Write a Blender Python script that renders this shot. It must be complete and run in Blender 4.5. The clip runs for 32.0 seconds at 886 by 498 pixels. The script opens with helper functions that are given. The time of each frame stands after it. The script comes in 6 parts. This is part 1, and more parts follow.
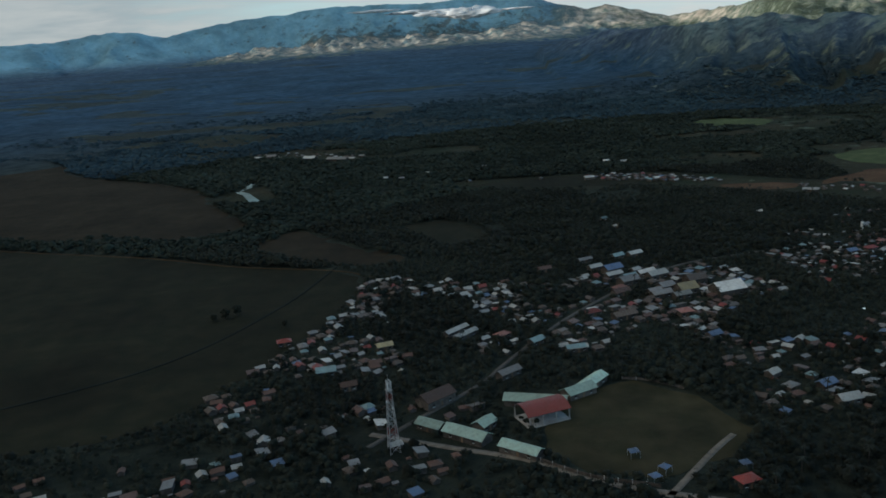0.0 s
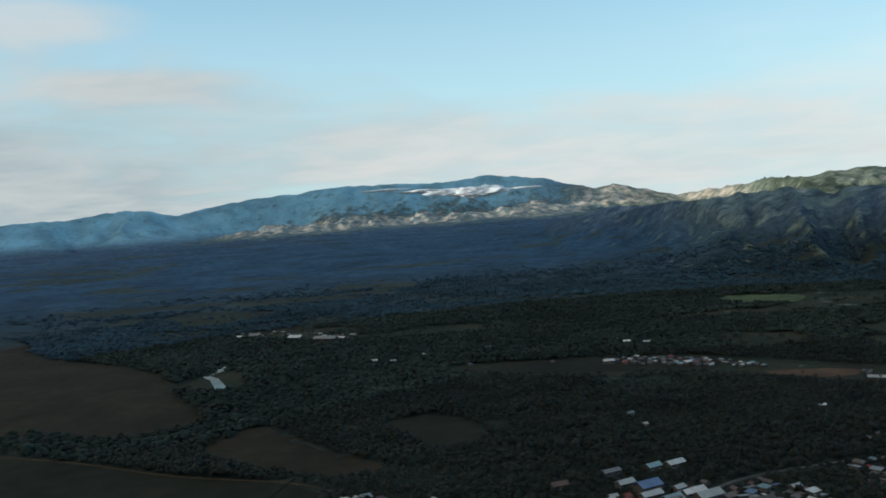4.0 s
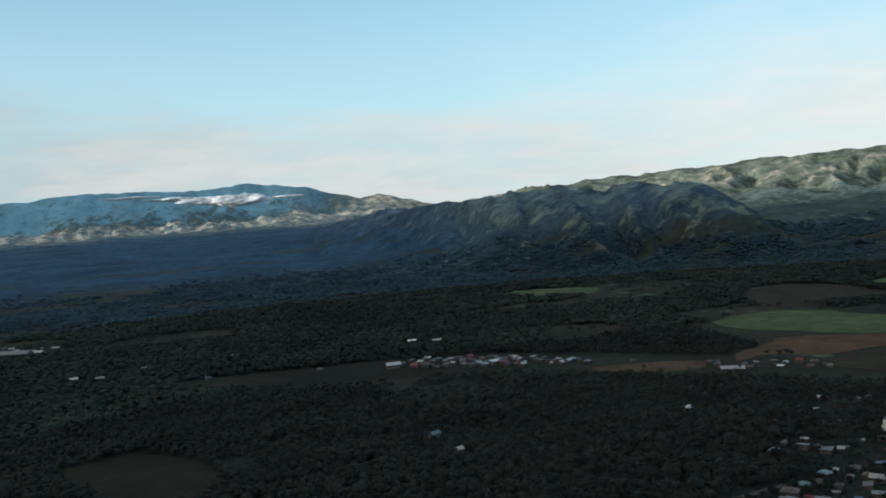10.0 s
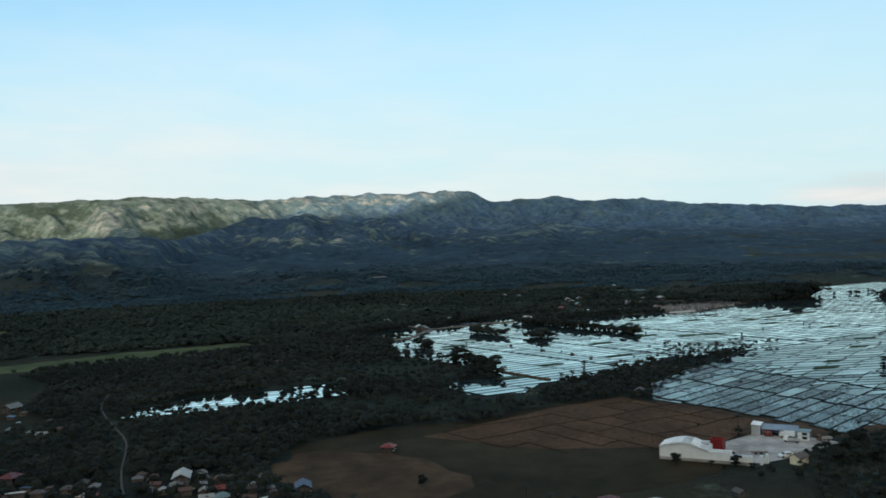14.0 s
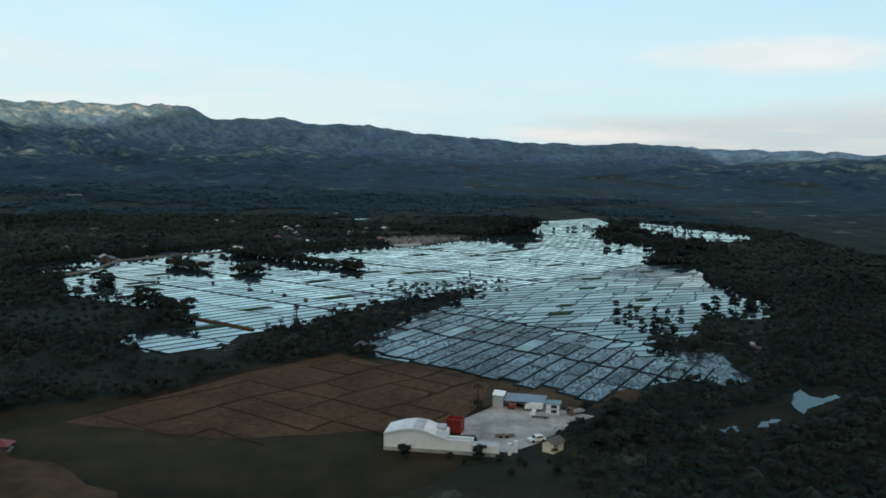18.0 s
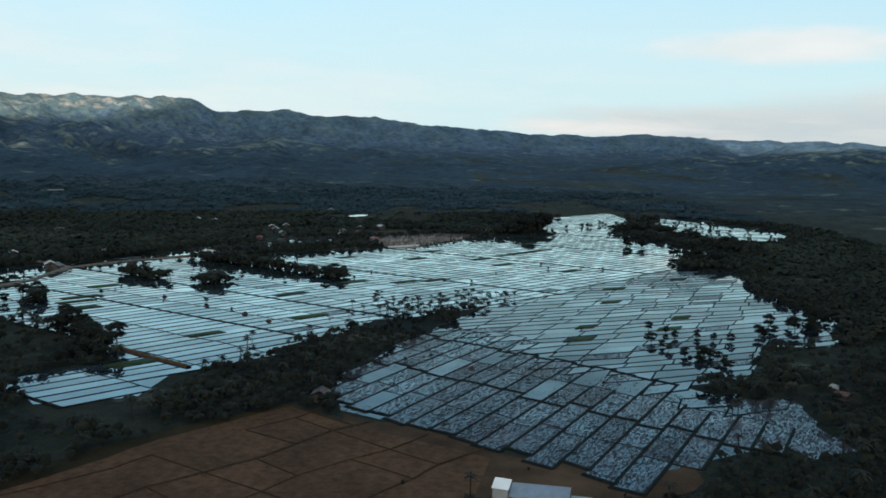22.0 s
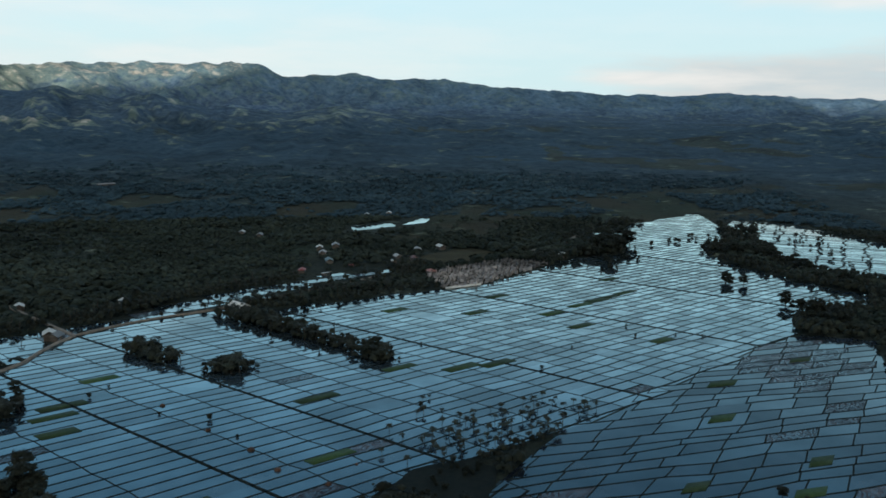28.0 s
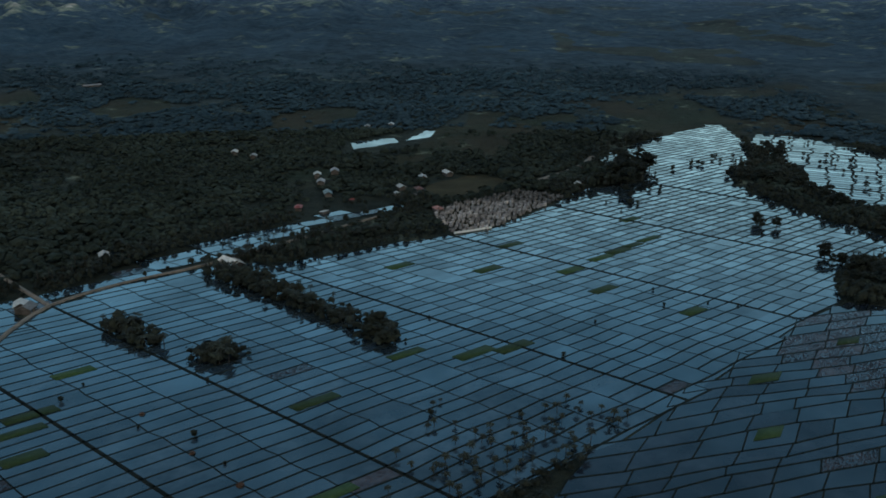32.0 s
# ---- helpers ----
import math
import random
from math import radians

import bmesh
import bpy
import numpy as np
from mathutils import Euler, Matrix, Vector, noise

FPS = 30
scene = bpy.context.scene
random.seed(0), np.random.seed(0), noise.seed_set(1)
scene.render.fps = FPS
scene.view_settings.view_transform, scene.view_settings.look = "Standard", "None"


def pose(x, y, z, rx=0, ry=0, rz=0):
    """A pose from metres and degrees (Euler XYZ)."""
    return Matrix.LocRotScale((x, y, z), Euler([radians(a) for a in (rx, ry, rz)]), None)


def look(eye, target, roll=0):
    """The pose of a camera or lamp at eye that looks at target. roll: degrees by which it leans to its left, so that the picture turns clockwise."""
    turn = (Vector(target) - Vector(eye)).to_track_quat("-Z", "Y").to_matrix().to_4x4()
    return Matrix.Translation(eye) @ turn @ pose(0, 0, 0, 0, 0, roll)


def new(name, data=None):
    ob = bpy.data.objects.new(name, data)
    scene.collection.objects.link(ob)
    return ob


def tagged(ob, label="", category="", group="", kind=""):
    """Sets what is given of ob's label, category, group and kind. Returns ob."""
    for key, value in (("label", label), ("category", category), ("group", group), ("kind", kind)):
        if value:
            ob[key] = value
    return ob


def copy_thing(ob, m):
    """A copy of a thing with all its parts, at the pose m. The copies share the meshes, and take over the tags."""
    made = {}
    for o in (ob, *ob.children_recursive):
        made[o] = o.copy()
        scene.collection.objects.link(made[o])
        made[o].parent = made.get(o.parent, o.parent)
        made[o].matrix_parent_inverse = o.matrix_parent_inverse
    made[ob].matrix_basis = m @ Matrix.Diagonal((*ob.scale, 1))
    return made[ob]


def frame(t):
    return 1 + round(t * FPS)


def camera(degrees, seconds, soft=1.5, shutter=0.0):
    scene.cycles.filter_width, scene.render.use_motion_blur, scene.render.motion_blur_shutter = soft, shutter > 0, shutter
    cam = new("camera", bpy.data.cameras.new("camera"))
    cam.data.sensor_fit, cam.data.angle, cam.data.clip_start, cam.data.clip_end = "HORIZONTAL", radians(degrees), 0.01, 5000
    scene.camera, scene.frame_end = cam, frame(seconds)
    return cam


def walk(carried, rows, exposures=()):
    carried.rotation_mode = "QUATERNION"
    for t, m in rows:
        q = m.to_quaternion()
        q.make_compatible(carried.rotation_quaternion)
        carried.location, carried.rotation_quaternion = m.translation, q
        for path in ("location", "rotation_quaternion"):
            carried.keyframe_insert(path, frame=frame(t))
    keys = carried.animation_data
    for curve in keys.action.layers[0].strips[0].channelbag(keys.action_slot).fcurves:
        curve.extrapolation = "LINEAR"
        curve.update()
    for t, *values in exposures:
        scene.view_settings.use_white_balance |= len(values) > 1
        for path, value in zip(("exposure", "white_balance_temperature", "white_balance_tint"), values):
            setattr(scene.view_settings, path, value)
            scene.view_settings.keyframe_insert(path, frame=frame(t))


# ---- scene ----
cam = camera(52.9, 32.0, soft=1.7)
PATH = [
    (0, (156.163, 225.325, 132.005), (156.116, 227.267, 131.528), -4.3),
    (0.5, (157.623, 238.468, 130.15), (157.577, 240.422, 129.726), -4.3),
    (1, (158.739, 251.121, 128.796), (158.695, 253.086, 128.427), -4.3),
    (1.5, (160.043, 263.463, 127.183), (159.999, 265.438, 126.869), -4.3),
    (2, (161.115, 275.838, 125.695), (161.07, 277.819, 125.429), -4.3),
    (2.5, (162.499, 288.249, 124.178), (162.452, 290.236, 123.958), -4.3),
    (3, (163.699, 300.923, 122.256), (163.652, 302.915, 122.083), -4.3),
    (3.5, (164.693, 312.991, 120.931), (164.647, 314.987, 120.805), -4.2),
    (4, (166.162, 325.442, 119.356), (166.117, 327.44, 119.272), -4.2),
    (4.5, (166.779, 337.302, 117.519), (166.734, 339.3, 117.458), -4.2),
    (6.5, (170.138, 385.539, 108.065), (170.028, 387.535, 108.015), -4.3),
    (7, (171.738, 397.885, 105.183), (171.622, 399.881, 105.128), -4.3),
    (7.5, (171.181, 410.686, 102.491), (171.083, 412.682, 102.431), -4.2),
    (8, (171.625, 424.227, 99.396), (171.583, 426.225, 99.332), -4.1),
    (8.5, (173.034, 438.257, 96.811), (173.073, 440.256, 96.74), -4.3),
    (9, (174.506, 453.171, 93.295), (174.64, 455.165, 93.22), -4.3),
    (9.5, (176.391, 469.525, 89.4), (176.694, 471.501, 89.32), -4.2),
    (10, (179.066, 485.08, 85.452), (179.545, 487.02, 85.368), -4.1),
    (10.5, (183.015, 501.378, 81.411), (183.795, 503.217, 81.318), -4.0),
    (11, (189.178, 514.652, 77.032), (190.215, 516.36, 76.943), -3.8),
    (11.5, (195.259, 526.713, 73.759), (196.455, 528.314, 73.68), -3.5),
    (12, (203.731, 537.351, 70.574), (205.082, 538.824, 70.506), -3.2),
    (12.5, (211.782, 547.245, 67.796), (213.332, 548.508, 67.735), -3.0),
    (13, (219.112, 555.649, 64.917), (220.828, 556.676, 64.869), -2.5),
    (13.5, (228.739, 561.625, 62.821), (230.586, 562.392, 62.78), -2.2),
    (14, (237.518, 566.138, 61.892), (239.409, 566.79, 61.867), -1.8),
    (14.5, (247.21, 569.176, 61.453), (249.147, 569.673, 61.441), -1.6),
    (15, (256.294, 573.19, 60.767), (258.275, 573.466, 60.767), -1.0),
    (15.5, (264.61, 573.666, 60.819), (266.602, 573.852, 60.826), -0.8),
    (17.5, (295.176, 575.142, 60.272), (297.166, 575.19, 60.079), 0.9),
    (18, (304.245, 574.727, 60.125), (306.234, 574.777, 59.928), 1.1),
    (18.5, (312.926, 574.173, 60.174), (314.916, 574.226, 59.975), 1.1),
    (19, (321.872, 573.875, 60.066), (323.861, 573.931, 59.863), 1.1),
    (19.5, (330.896, 573.365, 59.859), (332.885, 573.425, 59.654), 1.1),
    (20, (340.329, 573.035, 59.36), (342.317, 573.096, 59.152), 1.2),
    (20.5, (347.873, 572.591, 59.445), (349.86, 572.655, 59.233), 1.1),
    (21, (355.518, 571.955, 59.564), (357.505, 572.022, 59.352), 1.1),
    (21.5, (364.39, 571.567, 59.436), (366.378, 571.635, 59.223), 1.0),
    (22, (373.215, 571.031, 59.216), (375.202, 571.101, 59.002), 0.9),
    (22.5, (382.05, 570.413, 60.736), (384.036, 570.485, 60.516), 1.0),
    (23, (389.345, 569.918, 64.018), (391.33, 569.992, 63.785), 1.0),
    (23.5, (396.663, 570.03, 67.248), (398.647, 570.105, 67.004), 0.9),
    (24, (404.068, 570.215, 70.455), (406.05, 570.295, 70.205), 0.9),
    (24.5, (410.891, 570.025, 73.74), (412.871, 570.14, 73.482), 0.8),
    (25, (417.54, 569.776, 77.181), (419.518, 569.91, 76.918), 0.7),
    (25.5, (424.187, 569.755, 80.478), (426.165, 569.893, 80.212), 0.7),
    (26, (430.054, 569.722, 83.738), (432.029, 569.889, 83.469), 0.7),
    (26.5, (436.258, 569.524, 87.152), (438.228, 569.735, 86.881), 0.6),
    (28.5, (460.865, 572.829, 100.296), (462.822, 573.055, 99.954), 0.2),
    (29, (466.139, 573.669, 103.599), (468.089, 573.896, 103.218), 0.2),
    (29.5, (471.569, 574.071, 106.829), (473.511, 574.301, 106.408), 0.2),
    (30, (476.641, 575.898, 109.95), (478.574, 576.123, 109.491), 0.2),
    (30.5, (482.347, 576.734, 113.201), (484.272, 576.961, 112.708), 0.2),
    (31, (487.647, 578.003, 116.339), (489.563, 578.229, 115.813), 0.2),
    (31.5, (493.315, 579.17, 119.84), (495.223, 579.394, 119.281), 0.1),
    (32, (499.227, 580.104, 123.092), (501.126, 580.328, 122.504), 0.2),
]
walk(cam, [(t, look(eye, target, roll)) for t, eye, target, roll in PATH], exposures=[(0.0, -0.22), (1.0, -0.15), (2.5, -0.05), (4.0, 0.0), (29.5, 0.0), (31.0, -0.14), (32.0, -0.16)])

# ---- world, sun ----
SUN_AZ, SUN_EL = -105.0, 7.0          # degrees from +y towards +x, degrees up


def make_world():
    w = bpy.data.worlds.new("sky")
    scene.world = w
    w.use_nodes = True
    nt = w.node_tree
    nd, lk = nt.nodes, nt.links
    nd.clear()
    out = nd.new("ShaderNodeOutputWorld")
    bg = nd.new("ShaderNodeBackground")
    sky = nd.new("ShaderNodeTexSky")
    sky.sky_type = "NISHITA"
    sky.sun_disc = False
    sky.sun_elevation, sky.sun_rotation = radians(14.0), radians(SUN_AZ)
    sky.altitude, sky.air_density, sky.dust_density, sky.ozone_density = 300, 1.0, 0.6, 1.6
    co = nd.new("ShaderNodeTexCoord")
    sep = nd.new("ShaderNodeSeparateXYZ")
    lk.new(co.outputs["Generated"], sep.inputs[0])
    up = sep.outputs["Z"]

    def calc(op, a, b=None, clamp=False):
        m = nd.new("ShaderNodeMath")
        m.operation, m.use_clamp = op, clamp
        for n, v in enumerate((a, b)):
            if v is None:
                continue
            if isinstance(v, (int, float)):
                m.inputs[n].default_value = v
            else:
                lk.new(v, m.inputs[n])
        return m.outputs[0]

    def ramp(v, lo, hi, a=0.0, b=1.0):
        m = nd.new("ShaderNodeMapRange")
        m.interpolation_type = "SMOOTHSTEP"
        lk.new(v, m.inputs[0])
        for n, x in enumerate((lo, hi, a, b)):
            m.inputs[n + 1].default_value = x
        return m.outputs[0]

    def mixed(f, a, b):
        x = nd.new("ShaderNodeMix")
        x.data_type = "RGBA"
        lk.new(f, x.inputs["Factor"])
        for k, v in (("A", a), ("B", b)):
            if isinstance(v, tuple):
                x.inputs[k].default_value = (*v, 1)
            else:
                lk.new(v, x.inputs[k])
        return x.outputs["Result"]

    def dot(v):
        d = nd.new("ShaderNodeVectorMath")
        d.operation = "DOT_PRODUCT"
        lk.new(co.outputs["Generated"], d.inputs[0])
        d.inputs[1].default_value = v
        return d.outputs["Value"]

    # cloud texture on a flat layer overhead, so that it closes up towards the horizon
    depth = calc("ADD", calc("MAXIMUM", up, 0.0), 0.14)
    flat = nd.new("ShaderNodeCombineXYZ")
    lk.new(calc("DIVIDE", sep.outputs["X"], depth), flat.inputs[0])
    lk.new(calc("DIVIDE", sep.outputs["Y"], depth), flat.inputs[1])
    lk.new(calc("MULTIPLY", up, 5.0), flat.inputs[2])

    def tex(scale, detail, seed, rough=0.55):
        mp = nd.new("ShaderNodeMapping")
        mp.inputs["Location"].default_value = (seed, seed * 0.7, 0)
        lk.new(flat.outputs[0], mp.inputs[0])
        n = nd.new("ShaderNodeTexNoise")
        n.inputs["Scale"].default_value, n.inputs["Detail"].default_value = scale, detail
        n.inputs["Roughness"].default_value, n.inputs["Distortion"].default_value = rough, 0.3
        lk.new(mp.outputs[0], n.inputs["Vector"])
        return n.outputs["Fac"]

    broad, fine = tex(0.75, 4.0, 3.1, 0.5), tex(2.2, 7.0, 1.7, 0.55)
    wobble = calc("ADD", calc("MULTIPLY", broad, 1.5), calc("MULTIPLY", fine, 0.5))      # about 1.0

    def zone(az, el, wide, high, hi, rag):
        """How far inside a bank of cloud of that half width and half height, in degrees, a direction lies."""
        a, e = radians(az), radians(el)
        u = calc("DIVIDE", dot((math.cos(a), -math.sin(a), 0)), math.sin(radians(wide)))
        v = calc("DIVIDE", dot((-math.sin(a) * math.sin(e), -math.cos(a) * math.sin(e), math.cos(e))), math.sin(radians(high)))
        d = calc("SQRT", calc("ADD", calc("MULTIPLY", u, u), calc("MULTIPLY", v, v)))
        front = ramp(dot((math.sin(a) * math.cos(e), math.cos(a) * math.cos(e), math.sin(e))), 0.0, 0.2)
        inner = calc("SUBTRACT", calc("MULTIPLY", calc("SUBTRACT", wobble, 1.0), rag), calc("SUBTRACT", d, 1.0))
        return calc("MULTIPLY", ramp(inner, 0.0, hi), front)

    gain = nd.new("ShaderNodeMix")
    gain.data_type, gain.blend_type = "RGBA", "MULTIPLY"
    gain.inputs["Factor"].default_value = 1.0
    lk.new(sky.outputs[0], gain.inputs["A"])
    gain.inputs["B"].default_value = (*SKY_GAIN, 1)
    final = mixed(ramp(up, 0.0, 0.42, 0.85, 0.15), gain.outputs["Result"], HAZE)
    grain = ramp(calc("ADD", calc("MULTIPLY", fine, 0.6), calc("MULTIPLY", broad, 0.4)), 0.36, 0.64)
    for az, el, wide, high, soft, rag, most, dark, light in CLOUDS:
        final = mixed(calc("MULTIPLY", zone(az, el, wide, high, soft, rag), most), final, mixed(grain, dark, light))
    # a warm glow added to the unseen sky above the hidden sun, to warm the shaded valley
    final = mixed(ramp(dot((math.sin(radians(SUN_AZ)) * 0.75, math.cos(radians(SUN_AZ)) * 0.75, 0.66)), 0.42, 0.95), final, GLOW)
    lk.new(final, bg.inputs["Color"])
    bg.inputs["Strength"].default_value = 0.10
    lk.new(bg.outputs[0], out.inputs[0])


CLOUDS = [  # bearing, height, half width, half height in degrees, softness, raggedness, cover, shaded and lit colour
    (92, 3.0, 75, 22.0, 1.0, 0.2, 0.66, (6.8, 8.3, 8.7), (7.3, 8.5, 8.8)),
    (48, 1.0, 50, 15.0, 1.0, 0.5, 0.90, (8.0, 8.5, 8.5), (8.8, 8.9, 8.7)),
    (-36, 3.0, 60, 9.5, 0.8, 1.0, 0.95, (3.7, 4.5, 4.9), (5.3, 5.8, 5.9)),
    (10, 2.5, 36, 6.0, 1.0, 0.9, 0.85, (5.9, 6.6, 6.8), (7.2, 7.4, 7.3)),
    (38, 4.5, 13, 4.5, 1.0, 0.9, 0.45, (7.7, 7.7, 7.5), (8.5, 8.3, 8.0)),
    (-25.7, 12.6, 7, 1.7, 0.9, 1.2, 0.65, (5.2, 6.1, 6.4), (6.6, 6.9, 6.9)),
    (-20, 8.9, 10, 1.3, 0.9, 1.2, 0.8, (4.7, 5.4, 5.7), (6.2, 6.4, 6.3)),
    (108, 6.5, 11, 1.6, 0.6, 0.9, 0.85, (8.0, 8.5, 8.5), (9.0, 9.0, 8.9)),
    (112, 1.2, 26, 3.2, 0.6, 0.9, 0.92, (5.8, 6.5, 6.8), (7.0, 7.2, 7.1)),
    (96, 1.7, 9, 0.8, 0.8, 1.0, 0.85, (7.9, 8.0, 7.8), (8.9, 8.8, 8.5)),
]
SKY_GAIN = (1.0, 1.80, 2.0)
HAZE = (6.0, 8.1, 8.8)
GLOW = (10.4, 9.5, 7.6)
make_world()
sun = new("sun", bpy.data.lights.new("sun", "SUN"))
sun.data.energy, sun.data.angle, sun.data.color = 5.0, radians(0.6), (1.0, 0.90, 0.76)
_d = Vector((math.sin(radians(SUN_AZ)) * math.cos(radians(SUN_EL)), math.cos(radians(SUN_AZ)) * math.cos(radians(SUN_EL)), math.sin(radians(SUN_EL))))
sun.matrix_world = look(_d * 3000, (0, 0, 0))


# ---- materials ----
def mat(name, c1, c2, rough=0.85, scale=0.4, bump=0.0, bump_scale=2.0, metal=0.0, spec=0.3, rnd=0.0, island=0.0, broad=0.25, broad_scale=0.03, lo=0.35, hi=0.65):
    """Two colours mixed by grain, a broad stain over it, a random step per object or per island, fine relief."""
    m = bpy.data.materials.new(name)
    m.use_nodes = True
    nt = m.node_tree
    nd, lk = nt.nodes, nt.links
    b = nd["Principled BSDF"]
    geo = nd.new("ShaderNodeNewGeometry")

    def noise_tex(s, d=6.0):
        n = nd.new("ShaderNodeTexNoise")
        n.inputs["Scale"].default_value, n.inputs["Detail"].default_value = s, d
        n.inputs["Roughness"].default_value = 0.6
        lk.new(geo.outputs["Position"], n.inputs["Vector"])
        return n.outputs["Fac"]

    def rng(v, a, z, x, y):
        r = nd.new("ShaderNodeMapRange")
        lk.new(v, r.inputs[0])
        for n, q in enumerate((a, z, x, y)):
            r.inputs[n + 1].default_value = q
        return r.outputs[0]

    def mul(a, c):
        k = nd.new("ShaderNodeMath")
        k.operation = "MULTIPLY"
        lk.new(a, k.inputs[0])
        lk.new(c, k.inputs[1])
        return k.outputs[0]

    mix = nd.new("ShaderNodeMix")
    mix.data_type = "RGBA"
    mix.inputs["A"].default_value, mix.inputs["B"].default_value = (*c1, 1), (*c2, 1)
    lk.new(rng(noise_tex(scale), lo, hi, 0, 1), mix.inputs["Factor"])
    val = rng(noise_tex(broad_scale, 3.0), 0.3, 0.7, 1 - broad, 1 + broad)
    if rnd:
        info = nd.new("ShaderNodeObjectInfo")
        val = mul(val, rng(info.outputs["Random"], 0, 1, 1 - rnd, 1 + rnd))
    if island:
        val = mul(val, rng(geo.outputs["Random Per Island"], 0, 1, 1 - island, 1 + island))
    hsv = nd.new("ShaderNodeHueSaturation")
    lk.new(mix.outputs["Result"], hsv.inputs["Color"])
    lk.new(val, hsv.inputs["Value"])
    lk.new(hsv.outputs[0], b.inputs["Base Color"])
    b.inputs["Roughness"].default_value, b.inputs["Metallic"].default_value = rough, metal
    b.inputs["Specular IOR Level"].default_value = spec
    if bump:
        bp = nd.new("ShaderNodeBump")
        bp.inputs["Strength"].default_value, bp.inputs["Distance"].default_value = bump, 1.0 / bump_scale
        lk.new(noise_tex(bump_scale, 4.0), bp.inputs["Height"])
        lk.new(bp.outputs[0], b.inputs["Normal"])
    return m


WATER_TINT = (0.86, 1.0, 1.0)


def water_mat(name, c1, c2, rough, wave, patch, stretch=1.0, scale=0.55, swirl=0.0, spec=0.55, turn=-0.745):
    m = mat(name, c1, c2, rough=rough, scale=0.12, spec=0.5, rnd=0.35, broad=0.3)
    nd, lk = m.node_tree.nodes, m.node_tree.links
    b = nd["Principled BSDF"]
    geo = nd.new("ShaderNodeNewGeometry")
    n = nd.new("ShaderNodeTexNoise")
    n.inputs["Scale"].default_value, n.inputs["Detail"].default_value = 1.2, 3.0
    lk.new(geo.outputs["Position"], n.inputs["Vector"])
    bp = nd.new("ShaderNodeBump")
    bp.inputs["Strength"].default_value, bp.inputs["Distance"].default_value = wave, 0.05
    lk.new(n.outputs["Fac"], bp.inputs["Height"])
    lk.new(bp.outputs[0], b.inputs["Normal"])
    # mud and weed that break the surface in patches
    n2 = nd.new("ShaderNodeTexNoise")
    n2.inputs["Scale"].default_value, n2.inputs["Detail"].default_value, n2.inputs["Distortion"].default_value = scale, 8.0, swirl
    n2.inputs["Roughness"].default_value = 0.7
    mp = nd.new("ShaderNodeMapping")
    mp.vector_type = "TEXTURE"
    mp.inputs["Rotation"].default_value, mp.inputs["Scale"].default_value = (0, 0, turn), (stretch, 1, 1)
    lk.new(geo.outputs["Position"], mp.inputs["Vector"])
    lk.new(mp.outputs[0], n2.inputs["Vector"])
    r = nd.new("ShaderNodeMapRange")
    lk.new(n2.outputs["Fac"], r.inputs[0])
    for k, q in enumerate((patch, patch + 0.08, rough, 0.75)):
        r.inputs[k + 1].default_value = q
    lk.new(r.outputs[0], b.inputs["Roughness"])
    r2 = nd.new("ShaderNodeMapRange")
    lk.new(n2.outputs["Fac"], r2.inputs[0])
    for k, q in enumerate((patch, patch + 0.08, spec, 0.05)):
        r2.inputs[k + 1].default_value = q
    # water stands deeper or thicker with silt from plot to plot
    n3 = nd.new("ShaderNodeTexNoise")
    n3.inputs["Scale"].default_value, n3.inputs["Detail"].default_value = 0.045, 3.0
    lk.new(geo.outputs["Position"], n3.inputs["Vector"])
    r3 = nd.new("ShaderNodeMapRange")
    lk.new(n3.outputs["Fac"], r3.inputs[0])
    for k, q in enumerate((0.36, 0.62, 1.05, 0.78)):
        r3.inputs[k + 1].default_value = q
    # and each plot has its own depth and stir
    info = nd.new("ShaderNodeObjectInfo")
    own = nd.new("ShaderNodeMath")
    own.operation = "ADD"
    lk.new(info.outputs["Random"], own.inputs[0])
    lk.new(geo.outputs["Random Per Island"], own.inputs[1])
    turn_over = nd.new("ShaderNodeMath")
    turn_over.operation = "FRACT"
    lk.new(own.outputs[0], turn_over.inputs[0])
    r4 = nd.new("ShaderNodeMapRange")
    lk.new(turn_over.outputs[0], r4.inputs[0])
    for k, q in enumerate((0.0, 1.0, 0.68, 1.12)):
        r4.inputs[k + 1].default_value = q
    m4 = nd.new("ShaderNodeMath")
    m4.operation = "MULTIPLY"
    lk.new(r3.outputs[0], m4.inputs[0])
    lk.new(r4.outputs[0], m4.inputs[1])
    m3 = nd.new("ShaderNodeMath")
    m3.operation = "MULTIPLY"
    lk.new(r2.outputs[0], m3.inputs[0])
    lk.new(m4.outputs[0], m3.inputs[1])
    # the mirror of the surface; its gloss is tinted teal to colour the reflected sky
    b.inputs["Specular IOR Level"].default_value = 0.0
    gloss, fres, weight, both = nd.new("ShaderNodeBsdfGlossy"), nd.new("ShaderNodeFresnel"), nd.new("ShaderNodeMath"), nd.new("ShaderNodeMixShader")
    gloss.inputs["Color"].default_value = (*WATER_TINT, 1)
    fres.inputs["IOR"].default_value = 1.36
    weight.operation, weight.use_clamp = "MULTIPLY", True
    lk.new(fres.outputs[0], weight.inputs[0])
    lk.new(m3.outputs[0], weight.inputs[1])
    lk.new(r.outputs[0], gloss.inputs["Roughness"])
    for one in (gloss, fres):
        lk.new(bp.outputs[0], one.inputs["Normal"])
    lk.new(weight.outputs[0], both.inputs["Fac"])
    lk.new(b.outputs[0], both.inputs[1])
    lk.new(gloss.outputs[0], both.inputs[2])
    lk.new(both.outputs[0], nd["Material Output"].inputs["Surface"])
    return m


